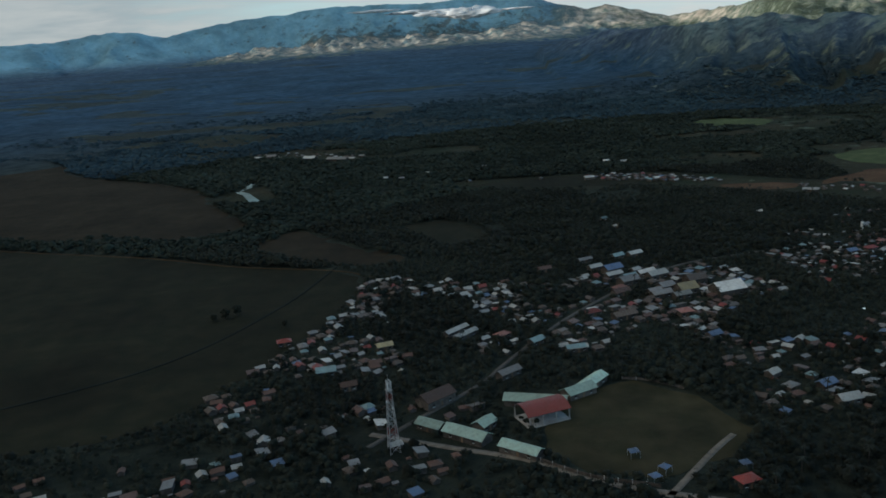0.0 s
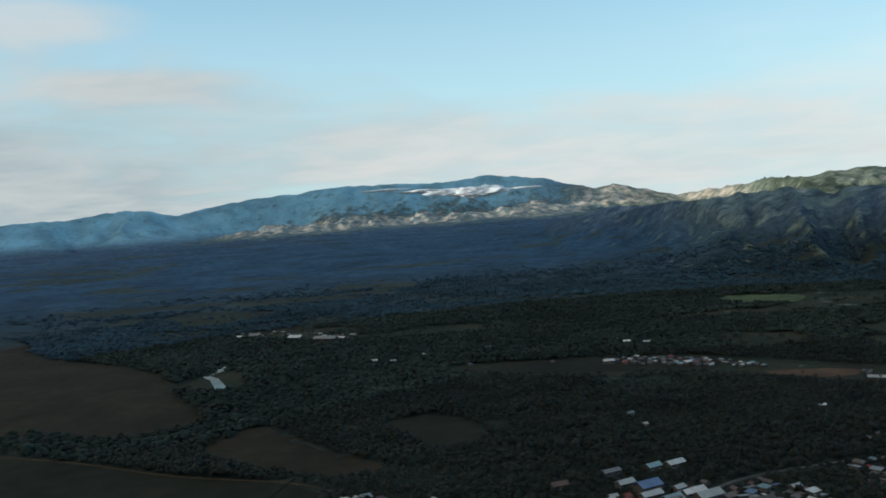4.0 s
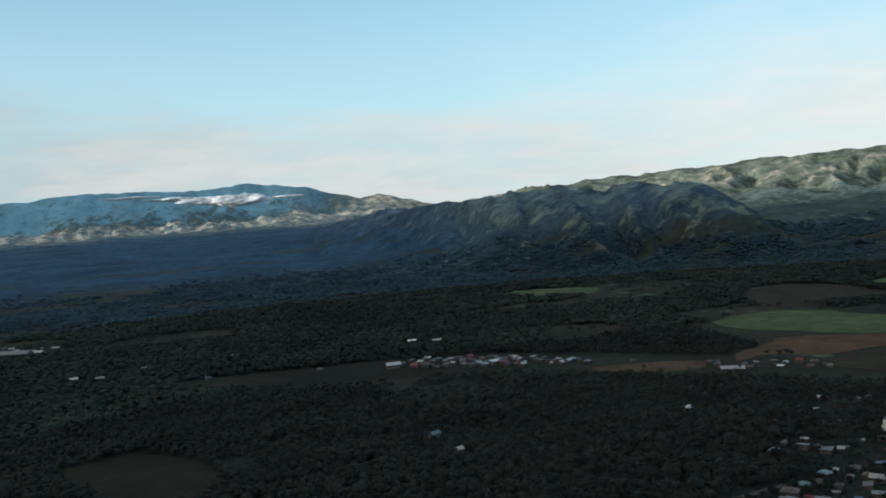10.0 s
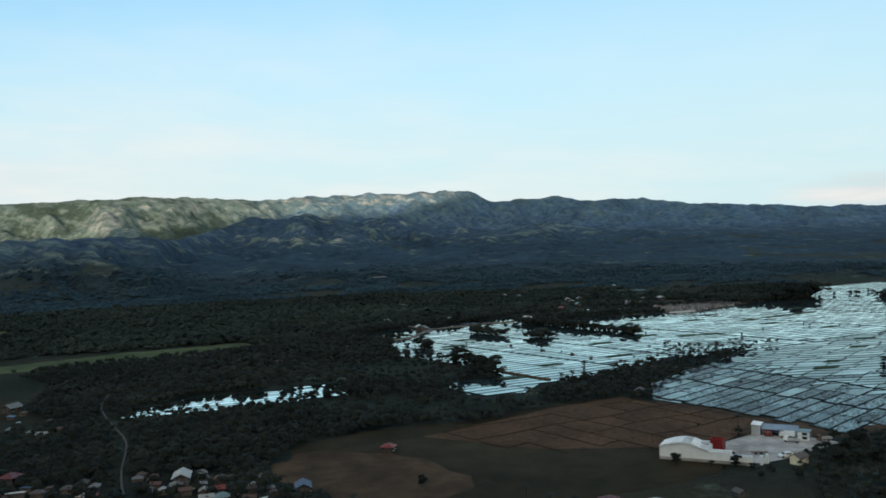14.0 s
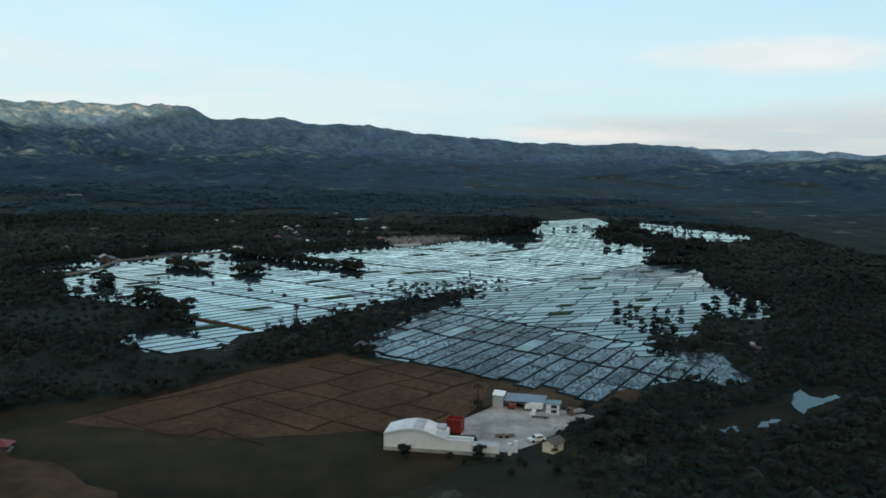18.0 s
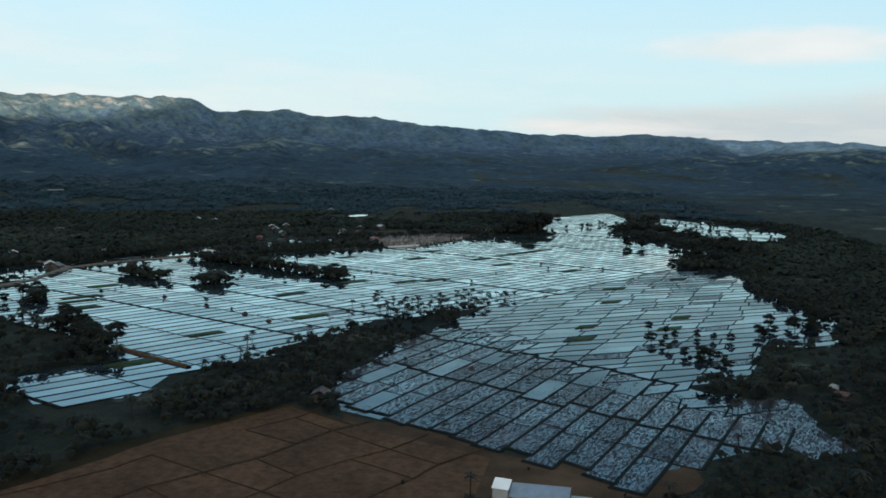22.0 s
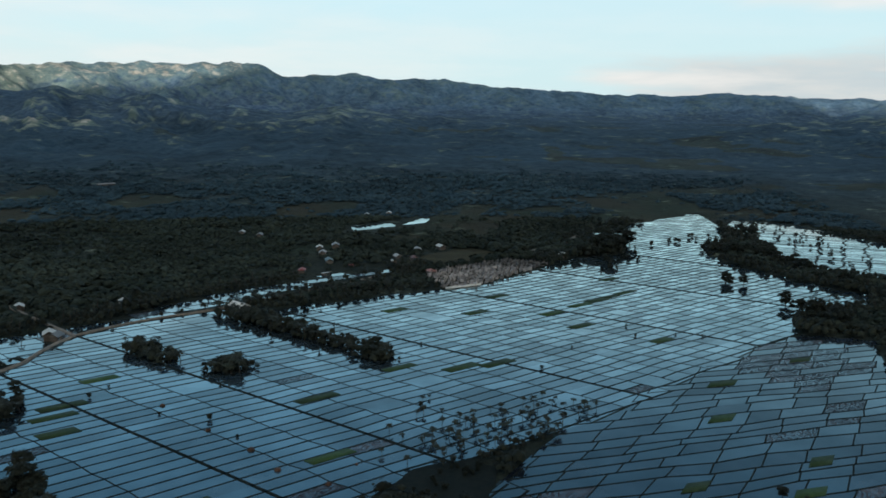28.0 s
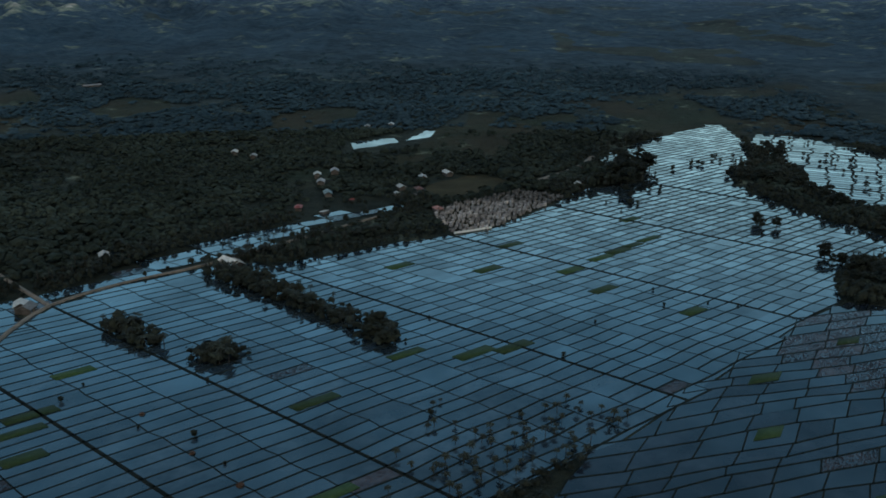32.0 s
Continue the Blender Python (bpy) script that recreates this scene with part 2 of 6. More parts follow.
def roof_mat(name, c, rust=(0.10, 0.05, 0.03), rough=0.45):
    m = mat(name, c, tuple(0.6 * a + 0.4 * b for a, b in zip(c, rust)), rough=rough, scale=0.9, spec=0.4, rnd=0.5, broad=0.15, broad_scale=0.2, lo=0.4, hi=0.75)
    nd, lk = m.node_tree.nodes, m.node_tree.links
    co = nd.new("ShaderNodeTexCoord")
    wv = nd.new("ShaderNodeTexWave")
    wv.bands_direction = "X"
    wv.inputs["Scale"].default_value = 3.0
    lk.new(co.outputs["Object"], wv.inputs["Vector"])
    bp = nd.new("ShaderNodeBump")
    bp.inputs["Strength"].default_value, bp.inputs["Distance"].default_value = 0.6, 0.06
    lk.new(wv.outputs["Fac"], bp.inputs["Height"])
    lk.new(bp.outputs[0], nd["Principled BSDF"].inputs["Normal"])
    return m


def terrain_mat():
    """Forest, grass and bare earth on slopes; which of them shows depends on place, height and steepness. Far ground is
    tinted blue for haze.
    """
    m = bpy.data.materials.new("hill_cover")
    m.use_nodes = True
    nt = m.node_tree
    nd, lk = nt.nodes, nt.links
    b = nd["Principled BSDF"]
    b.inputs["Roughness"].default_value, b.inputs["Specular IOR Level"].default_value = 0.95, 0.1
    geo = nd.new("ShaderNodeNewGeometry")
    att = nd.new("ShaderNodeAttribute")
    att.attribute_name = "bare"

    def noise_tex(s, d, r=0.6):
        n = nd.new("ShaderNodeTexNoise")
        n.inputs["Scale"].default_value, n.inputs["Detail"].default_value, n.inputs["Roughness"].default_value = s, d, r
        lk.new(geo.outputs["Position"], n.inputs["Vector"])
        return n.outputs["Fac"]

    def rng(v, a, z, x, y):
        r = nd.new("ShaderNodeMapRange")
        lk.new(v, r.inputs[0])
        for n, q in enumerate((a, z, x, y)):
            r.inputs[n + 1].default_value = q
        return r.outputs[0]

    def mixc(f, a, c):
        x = nd.new("ShaderNodeMix")
        x.data_type = "RGBA"
        lk.new(f, x.inputs["Factor"])
        for k, v in (("A", a), ("B", c)):
            if isinstance(v, tuple):
                x.inputs[k].default_value = (*v, 1)
            else:
                lk.new(v, x.inputs[k])
        return x.outputs["Result"]

    def plus(a, c, k):
        x = nd.new("ShaderNodeMath")
        x.operation = "MULTIPLY_ADD"
        lk.new(c, x.inputs[0])
        x.inputs[1].default_value = k
        lk.new(a, x.inputs[2])
        return x.outputs[0]

    # bluish mixes put distance haze into the colour of far ground
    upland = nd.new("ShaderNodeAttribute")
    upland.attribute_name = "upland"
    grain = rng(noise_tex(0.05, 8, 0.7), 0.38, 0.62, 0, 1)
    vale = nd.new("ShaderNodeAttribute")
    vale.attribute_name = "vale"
    forest = mixc(vale.outputs["Fac"], mixc(grain, FOREST_DARK, FOREST_LIGHT), mixc(grain, VALE_HAZE_DARK, VALE_HAZE_LIGHT))
    forest = mixc(upland.outputs["Fac"], forest, mixc(grain, UPLAND_HAZE_DARK, UPLAND_HAZE_LIGHT))
    # far range: pale haze blue mixed over its forest colour
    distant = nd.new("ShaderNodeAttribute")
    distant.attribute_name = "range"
    forest = mixc(distant.outputs["Fac"], forest, mixc(grain, RANGE_HAZE_DARK, RANGE_HAZE_LIGHT))
    # paler green painted on by bearing, for the soft hazy look of sunlit slopes
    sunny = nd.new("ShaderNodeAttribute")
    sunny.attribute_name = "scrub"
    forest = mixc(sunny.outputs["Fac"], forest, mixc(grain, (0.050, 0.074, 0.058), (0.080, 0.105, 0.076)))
    # grass on far hills is blued for haze too
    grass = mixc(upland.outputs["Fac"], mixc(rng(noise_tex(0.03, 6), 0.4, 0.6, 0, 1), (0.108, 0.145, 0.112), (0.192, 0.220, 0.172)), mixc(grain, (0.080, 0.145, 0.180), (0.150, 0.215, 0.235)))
    soil = mixc(rng(noise_tex(0.05, 8, 0.7), 0.4, 0.6, 0, 1), (0.42, 0.385, 0.34), (0.56, 0.52, 0.46))
    patch = plus(rng(noise_tex(0.022, 9, 0.70), 0.3, 0.7, 0.22, 0.78), att.outputs["Fac"], 0.5)
    open_land = nd.new("ShaderNodeAttribute")
    open_land.attribute_name = "meadow"
    # far pasture likewise gets a haze-blue mix
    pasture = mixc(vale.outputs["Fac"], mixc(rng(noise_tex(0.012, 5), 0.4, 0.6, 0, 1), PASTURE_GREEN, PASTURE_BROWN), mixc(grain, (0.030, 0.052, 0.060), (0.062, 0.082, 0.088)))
    c = mixc(rng(plus(open_land.outputs["Fac"], noise_tex(0.05, 5), 0.3), 0.45, 0.85, 0, 1), forest, mixc(upland.outputs["Fac"], pasture, mixc(grain, UPLAND_HAZE_DARK, UPLAND_HAZE_LIGHT)))
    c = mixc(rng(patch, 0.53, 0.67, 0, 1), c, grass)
    c = mixc(rng(patch, 0.76, 1.02, 0, 1), c, soil)
    stain = nd.new("ShaderNodeHueSaturation")
    lk.new(c, stain.inputs["Color"])
    lk.new(rng(noise_tex(0.0075, 8, 0.68), 0.36, 0.64, 0.72, 1.25), stain.inputs["Value"])
    lk.new(stain.outputs[0], b.inputs["Base Color"])
    bp = nd.new("ShaderNodeBump")
    bp.inputs["Strength"].default_value, bp.inputs["Distance"].default_value = 1.0, 9.0
    lk.new(noise_tex(0.06, 8, 0.7), bp.inputs["Height"])
    lk.new(bp.outputs[0], b.inputs["Normal"])
    return m


FOREST_DARK, FOREST_LIGHT = (0.018, 0.026, 0.022), (0.040, 0.050, 0.040)
# far forest colours, blued for distance haze
UPLAND_HAZE_DARK, UPLAND_HAZE_LIGHT = (0.032, 0.062, 0.120), (0.100, 0.154, 0.226)
PASTURE_GREEN, PASTURE_BROWN = (0.022, 0.032, 0.020), (0.042, 0.040, 0.026)
VALE_HAZE_DARK, VALE_HAZE_LIGHT = (0.018, 0.056, 0.104), (0.046, 0.102, 0.174)
RANGE_HAZE_DARK, RANGE_HAZE_LIGHT = (0.17, 0.36, 0.48), (0.205, 0.40, 0.52)
M = {}
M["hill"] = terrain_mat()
M["leaf"] = mat("leaf", (0.0098, 0.0138, 0.0105), (0.019, 0.0235, 0.0175), rough=0.8, scale=0.05, island=0.4, broad=0.4, broad_scale=0.012, spec=0.15)
# paler, bluer copies of leaf for far woods: distance haze in the colour
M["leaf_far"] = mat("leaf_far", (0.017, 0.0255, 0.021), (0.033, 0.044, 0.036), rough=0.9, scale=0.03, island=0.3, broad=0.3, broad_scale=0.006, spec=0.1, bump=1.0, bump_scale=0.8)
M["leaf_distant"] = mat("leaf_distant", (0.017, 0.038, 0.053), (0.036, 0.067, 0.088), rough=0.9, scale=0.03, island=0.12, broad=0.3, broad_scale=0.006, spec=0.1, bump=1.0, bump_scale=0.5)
M["palm_leaf"] = mat("palm_leaf", (0.009, 0.014, 0.011), (0.019, 0.026, 0.018), rough=0.7, scale=0.3, island=0.3, rnd=0.25, spec=0.3)
M["bark"] = mat("bark", (0.030, 0.026, 0.022), (0.060, 0.052, 0.043), rough=0.95, scale=2.0, bump=0.6, bump_scale=4.0)
M["grass_dark"] = mat("grass_dark", (0.011, 0.0135, 0.008), (0.021, 0.020, 0.012), scale=0.08, bump=0.5, bump_scale=1.5, broad=0.35, broad_scale=0.015, rough=0.95, spec=0.1)
M["stubble"] = mat("stubble", (0.062, 0.036, 0.022), (0.104, 0.063, 0.038), scale=0.5, bump=0.6, bump_scale=1.2, broad=0.3, broad_scale=0.05, rough=0.95, spec=0.1, rnd=0.08)
M["fallow"] = mat("fallow", (0.018, 0.0155, 0.010), (0.031, 0.024, 0.015), scale=0.1, bump=0.5, bump_scale=1.2, broad=0.35, broad_scale=0.02, rough=0.95, spec=0.1)
M["dry_weeds"] = mat("dry_weeds", (0.044, 0.030, 0.019), (0.076, 0.050, 0.031), scale=0.12, bump=0.5, bump_scale=1.2, broad=0.4, broad_scale=0.03, rough=0.95, spec=0.1)
M["grass_green"] = mat("grass_green", (0.046, 0.070, 0.030), (0.086, 0.106, 0.050), scale=0.1, bump=0.5, bump_scale=1.5, broad=0.25, rough=0.95, spec=0.1)
M["rough_field"] = mat("rough_field", (0.021, 0.0185, 0.0095), (0.036, 0.029, 0.0165), scale=0.1, bump=0.5, bump_scale=1.2, broad=0.4, broad_scale=0.03, rough=0.95, spec=0.1)
M["terrace"] = mat("terrace", (0.046, 0.031, 0.019), (0.082, 0.053, 0.032), scale=0.14, bump=0.5, bump_scale=1.2, broad=0.35, broad_scale=0.04, rough=0.95, spec=0.1)
M["pitch"] = mat("pitch", (0.026, 0.027, 0.015), (0.046, 0.041, 0.024), scale=0.09, bump=0.4, bump_scale=1.5, broad=0.3, broad_scale=0.04, rough=0.95, spec=0.1)
M["bund"] = mat("bund", (0.005, 0.010, 0.011), (0.013, 0.017, 0.015), scale=0.5, bump=0.5, rough=0.95, spec=0.1)
M["weedy_bank"] = mat("weedy_bank", (0.048, 0.034, 0.019), (0.100, 0.066, 0.038), scale=0.6, bump=0.5, rough=0.95, spec=0.1)
M["field_bank"] = mat("field_bank", (0.026, 0.020, 0.012), (0.056, 0.038, 0.024), scale=0.6, bump=0.5, rough=0.95, spec=0.1)
M["water"] = water_mat("paddy_water", (0.014, 0.027, 0.040), (0.030, 0.047, 0.063), 0.01, 0.035, 0.66, spec=1.70)
M["mud_water"] = water_mat("muddy_water", (0.019, 0.018, 0.023), (0.046, 0.042, 0.049), 0.05, 0.05, 0.46, stretch=3.2, scale=2.3, swirl=0.9, spec=1.5, turn=-0.445)
# darker, less glossy copy of the paddy water
M["silty"] = water_mat("silty_water", (0.009, 0.014, 0.022), (0.019, 0.026, 0.036), 0.02, 0.03, 0.64, spec=1.15)
M["river"] = water_mat("river_water", (0.02, 0.025, 0.025), (0.03, 0.035, 0.03), 0.03, 0.06, 0.9, spec=0.8)
M["seedling"] = mat("seedling", (0.015, 0.038, 0.010), (0.026, 0.056, 0.014), scale=0.8, bump=0.6, rnd=0.3, rough=0.8)
M["straw"] = mat("straw", (0.085, 0.072, 0.06), (0.15, 0.13, 0.11), scale=0.6, island=0.4, rough=0.95)
M["heap"] = mat("heap_straw", (0.040, 0.024, 0.019), (0.085, 0.050, 0.038), scale=2.0, rnd=0.2, rough=0.95, bump=0.6, bump_scale=3.0)
M["asphalt"] = mat("asphalt", (0.055, 0.055, 0.055), (0.09, 0.088, 0.085), scale=0.6, bump=0.2, rough=0.9)
M["track"] = mat("track", (0.12, 0.108, 0.095), (0.19, 0.172, 0.15), scale=0.4, bump=0.3, rough=0.95)
M["concrete"] = mat("concrete", (0.30, 0.29, 0.28), (0.42, 0.41, 0.40), scale=0.35, bump=0.1, rough=0.9, broad=0.4, broad_scale=0.12)
M["plaster"] = mat("plaster", (0.06, 0.052, 0.048), (0.13, 0.115, 0.105), scale=0.6, rnd=0.35, rough=0.9)
M["white"] = mat("white_paint", (0.76, 0.81, 0.82), (0.85, 0.89, 0.90), scale=0.5, rough=0.6, broad=0.10)
M["white_roof"] = roof_mat("white_roof", (0.86, 0.87, 0.88), rust=(0.6, 0.58, 0.54), rough=0.4)
M["grey_wall"] = mat("grey_wall", (0.40, 0.42, 0.44), (0.50, 0.52, 0.54), scale=0.5, rough=0.6)
M["cream"] = mat("cream_wall", (0.62, 0.56, 0.40), (0.72, 0.66, 0.5), scale=0.5, rough=0.8)
M["wood"] = mat("wood", (0.14, 0.09, 0.06), (0.22, 0.15, 0.10), scale=2.0, rough=0.8, rnd=0.3)
M["roof_shed"] = roof_mat("roof_shed", (0.30, 0.40, 0.52), rust=(0.2, 0.2, 0.2))
M["steel"] = mat("galvanised_steel", (0.42, 0.43, 0.44), (0.55, 0.56, 0.57), scale=1.0, rough=0.5, metal=0.4)
M["red_steel"] = mat("red_steel", (0.22, 0.020, 0.018), (0.30, 0.034, 0.026), scale=0.8, rough=0.5)
M["rubber"] = mat("rubber", (0.02, 0.02, 0.02), (0.03, 0.03, 0.03), rough=0.9)
M["glass"] = mat("dark_glass", (0.02, 0.025, 0.03), (0.03, 0.035, 0.04), rough=0.08, spec=0.6)
M["tomb"] = mat("tomb_stone", (0.10, 0.096, 0.096), (0.32, 0.30, 0.295), scale=0.4, rnd=0.5, island=0.4, rough=0.8)
M["cloud"] = mat("cloud_white", (0.66, 0.73, 0.80), (0.74, 0.80, 0.86), rough=1.0, scale=0.01, spec=0.0, broad=0.05)
_nd, _lk = M["cloud"].node_tree.nodes, M["cloud"].node_tree.links
_geo, _veil, _ramp = _nd.new("ShaderNodeNewGeometry"), _nd.new("ShaderNodeTexNoise"), _nd.new("ShaderNodeMapRange")
_veil.inputs["Scale"].default_value, _veil.inputs["Detail"].default_value = 0.009, 5.0
_lk.new(_geo.outputs["Position"], _veil.inputs["Vector"])
_lk.new(_veil.outputs["Fac"], _ramp.inputs[0])
for _k, _q in enumerate((0.30, 0.52, 0.2, 0.95)):
    _ramp.inputs[_k + 1].default_value = _q
_lk.new(_ramp.outputs[0], _nd["Principled BSDF"].inputs["Alpha"])
ROOFS = {
    "grey": ((0.30, 0.31, 0.32), "weathered grey metal"), "silver": ((0.60, 0.63, 0.62), "bright silver metal"),
    "rust": ((0.15, 0.07, 0.05), "rust-brown metal"), "brown": ((0.13, 0.095, 0.075), "dull brown metal"),
    "red": ((0.32, 0.040, 0.032), "faded red metal"), "blue": ((0.10, 0.19, 0.36), "blue painted metal"),
    "green": ((0.56, 0.80, 0.70), "pale green metal"), "yellow": ((0.50, 0.43, 0.24), "pale yellow metal"),
    "white": ((0.95, 0.95, 0.92), "bright white metal"), "teal": ((0.25, 0.42, 0.46), "pale teal metal"), "pink": ((0.40, 0.16, 0.13), "salmon pink metal"),
}
for _k, (_c, _l) in ROOFS.items():
    M["roof_" + _k] = roof_mat("roof_" + _k, tuple(0.58 * a for a in _c))


# ---- mesh helpers ----
def mesh_np(name, verts, faces, material, smooth=False):
    """A mesh from an array of corners and an array of faces of one size."""
    verts, faces = np.asarray(verts, np.float32), np.asarray(faces, np.int32)
    me = bpy.data.meshes.new(name)
    k = faces.shape[1]
    me.vertices.add(len(verts))
    me.vertices.foreach_set("co", verts.ravel())
    me.loops.add(faces.size)
    me.loops.foreach_set("vertex_index", faces.ravel())
    me.polygons.add(len(faces))
    me.polygons.foreach_set("loop_start", np.arange(0, faces.size, k, dtype=np.int32))
    me.polygons.foreach_set("loop_total", np.full(len(faces), k, np.int32))
    if smooth:
        me.polygons.foreach_set("use_smooth", np.ones(len(faces), bool))
    me.materials.append(material)
    me.update(calc_edges=True)
    return me


def bm_mesh(name, bm, material):
    me = bpy.data.meshes.new(name)
    bmesh.ops.recalc_face_normals(bm, faces=bm.faces)
    bm.to_mesh(me)
    bm.free()
    me.materials.append(material)
    return me


def part(name, bm, material, parent, label=""):
    """Links a bmesh (or a ready mesh) as one part under a thing or part."""
    me = bm if isinstance(bm, bpy.types.Mesh) else bm_mesh(name, bm, material)
    ob = new(name, me)
    ob.parent = parent
    return tagged(ob, label)


def box(bm, x0, y0, z0, x1, y1, z1, bevel=0.0):
    g = bmesh.ops.create_cube(bm, size=1.0)
    bmesh.ops.transform(bm, verts=g["verts"], matrix=Matrix.Translation(((x0 + x1) / 2, (y0 + y1) / 2, (z0 + z1) / 2)) @ Matrix.Diagonal((abs(x1 - x0), abs(y1 - y0), abs(z1 - z0), 1)))
    if bevel:
        edges = list({e for v in g["verts"] for e in v.link_edges})
        bmesh.ops.bevel(bm, geom=edges, offset=bevel, segments=1, affect="EDGES")
    return bm


def boxes(*some, bevel=0.0):
    bm = bmesh.new()
    for b in some:
        box(bm, *b, bevel=bevel)
    return bm


def prism(bm, profile, axis, a, b):
    """A closed outline of (u, z) pushed along x or y from a to b."""
    rings = []
    for t in (a, b):
        rings.append([bm.verts.new((t, u, z) if axis == "x" else (u, t, z)) for u, z in profile])
    n = len(profile)
    for i in range(n):
        bm.faces.new((rings[0][i], rings[0][(i + 1) % n], rings[1][(i + 1) % n], rings[1][i]))
    bm.faces.new(rings[0])
    bm.faces.new(rings[1][::-1])
    return bm


def tube(bm, p, q, r0, r1, n=6):
    p, q = Vector(p), Vector(q)
    turn = (q - p).to_track_quat("Z", "Y").to_matrix()
    rings = [[bm.verts.new(c + turn @ Vector((r * math.cos(2 * math.pi * k / n), r * math.sin(2 * math.pi * k / n), 0))) for k in range(n)] for c, r in ((p, r0), (q, r1))]
    for k in range(n):
        bm.faces.new((rings[0][k], rings[0][(k + 1) % n], rings[1][(k + 1) % n], rings[1][k]))
    bm.faces.new(rings[0][::-1])
    bm.faces.new(rings[1])
    return bm


def empty(name, m=None, **tags):
    ob = new(name)
    if m is not None:
        ob.matrix_basis = m
    return tagged(ob, **tags)


def inside(x, y, poly):
    x, y = np.asarray(x, float), np.asarray(y, float)
    hit = np.zeros(x.shape, bool)
    for (x0, y0), (x1, y1) in zip(poly, poly[1:] + poly[:1]):
        cross = (y0 > y) != (y1 > y)
        with np.errstate(divide="ignore", invalid="ignore"):
            hit ^= cross & (x < (x1 - x0) * (y - y0) / (y1 - y0 + 1e-12) + x0)
    return hit


def near_line(x, y, line):
    x, y = np.asarray(x, float), np.asarray(y, float)
    best = np.full(x.shape, 1e9)
    for (x0, y0), (x1, y1) in zip(line, line[1:]):
        d = max((x1 - x0) ** 2 + (y1 - y0) ** 2, 1e-9)
        t = np.clip(((x - x0) * (x1 - x0) + (y - y0) * (y1 - y0)) / d, 0, 1)
        best = np.minimum(best, np.hypot(x - x0 - t * (x1 - x0), y - y0 - t * (y1 - y0)))
    return best


def hashed(i, j, seed):
    h = (i.astype(np.int64) * 374761393 + j.astype(np.int64) * 668265263 + seed * 974634777) & 0x7FFFFFFF
    h = ((h ^ (h >> 13)) * 1274126177) & 0x7FFFFFFF
    return ((h ^ (h >> 16)) & 0xFFFF) / 65535.0


def vnoise(x, y, seed=0):
    i, j = np.floor(x), np.floor(y)
    u, v = x - i, y - j
    u, v = u * u * (3 - 2 * u), v * v * (3 - 2 * v)
    a, b = hashed(i, j, seed), hashed(i + 1, j, seed)
    c, d = hashed(i, j + 1, seed), hashed(i + 1, j + 1, seed)
    return (a * (1 - u) + b * u) * (1 - v) + (c * (1 - u) + d * u) * v


def fbm(x, y, seed=0, octaves=5):
    return sum(vnoise(x * 2**k, y * 2**k, seed + k) * 0.5 ** (k + 1) for k in range(octaves)) / (1 - 0.5**octaves)


def ridged(x, y, seed=0, octaves=5):
    return sum((1 - np.abs(2 * vnoise(x * 2**k, y * 2**k, seed + k) - 1)) * 0.5 ** (k + 1) for k in range(octaves)) / (1 - 0.5**octaves)


def smooth(a, b, x):
    t = np.clip((x - a) / (b - a), 0, 1)
    return t * t * (3 - 2 * t)


def ragged(poly, step=6.0, rough=2.0, seed=0):
    """The outline with points every few metres, each pushed a little aside."""
    r, out = random.Random(seed), []
    for (x0, y0), (x1, y1) in zip(poly, poly[1:] + poly[:1]):
        n = max(1, int(math.hypot(x1 - x0, y1 - y0) / step))
        for k in range(n):
            out.append((x0 + (x1 - x0) * k / n + r.uniform(-rough, rough) * (k > 0), y0 + (y1 - y0) * k / n + r.uniform(-rough, rough) * (k > 0)))
    return out


def sheet(name, poly, z, material, label, category):
    bm = bmesh.new()
    f = bm.faces.new([bm.verts.new((x, y, z)) for x, y in poly])
    f.normal_update()
    if f.normal.z < 0:
        f.normal_flip()
    bmesh.ops.triangulate(bm, faces=bm.faces)
    me = bpy.data.meshes.new(name)
    bm.to_mesh(me)
    bm.free()
    me.materials.append(material)
    return tagged(new(name, me), label, category, kind="structure")


def strip(name, line, width, z, height, material, label, category):
    """A road or bank along a line, with a flat top and sloping shoulders."""
    vs, fs = [], []
    pts = [Vector(p) for p in line]
    for n, p in enumerate(pts):
        d = (pts[min(n + 1, len(pts) - 1)] - pts[max(n - 1, 0)]).normalized()
        s = Vector((-d.y, d.x))
        for k, h in ((-1 - 0.5 * height, -0.3), (-1, height), (1, height), (1 + 0.5 * height, -0.3)):
            q = p + s * (k * width / 2)
            vs.append((q.x, q.y, z + h))
        if n:
            a = 4 * n
            fs += [(a - 4 + k, a - 3 + k, a + 1 + k, a + k) for k in range(3)]
    return tagged(new(name, mesh_np(name, vs, np.array(fs)[:, ::-1], material)), label, category, kind="structure")


def curve_line(pts, step=8.0):
    """A smooth line through a few points."""
    out = []
    p = [Vector(a) for a in pts]
    p = [2 * p[0] - p[1]] + p + [2 * p[-1] - p[-2]]
    for k in range(1, len(p) - 2):
        n = max(2, int((p[k + 1] - p[k]).length / step))
        for i in range(n):
            t = i / n
            q = 0.5 * ((2 * p[k]) + (p[k + 1] - p[k - 1]) * t + (2 * p[k - 1] - 5 * p[k] + 4 * p[k + 1] - p[k + 2]) * t * t + (3 * p[k] - p[k - 1] - 3 * p[k + 1] + p[k + 2]) * t**3)
            out.append((q.x, q.y))
    return out + [tuple(p[-2])]


# ---- ground and mountains: one sheet ----
CX, CY = 330.0, 600.0
BACK_AZ = [-45, -27, -25, -23, -21, -16.6, -9, -4, 0, 3.5, 7, 8.3, 12.5, 18, 25, 33, 39, 46, 53, 58, 62, 69.5, 73, 74.2, 78.6, 80, 84, 88, 93, 97, 101, 105, 110, 115, 122, 140]
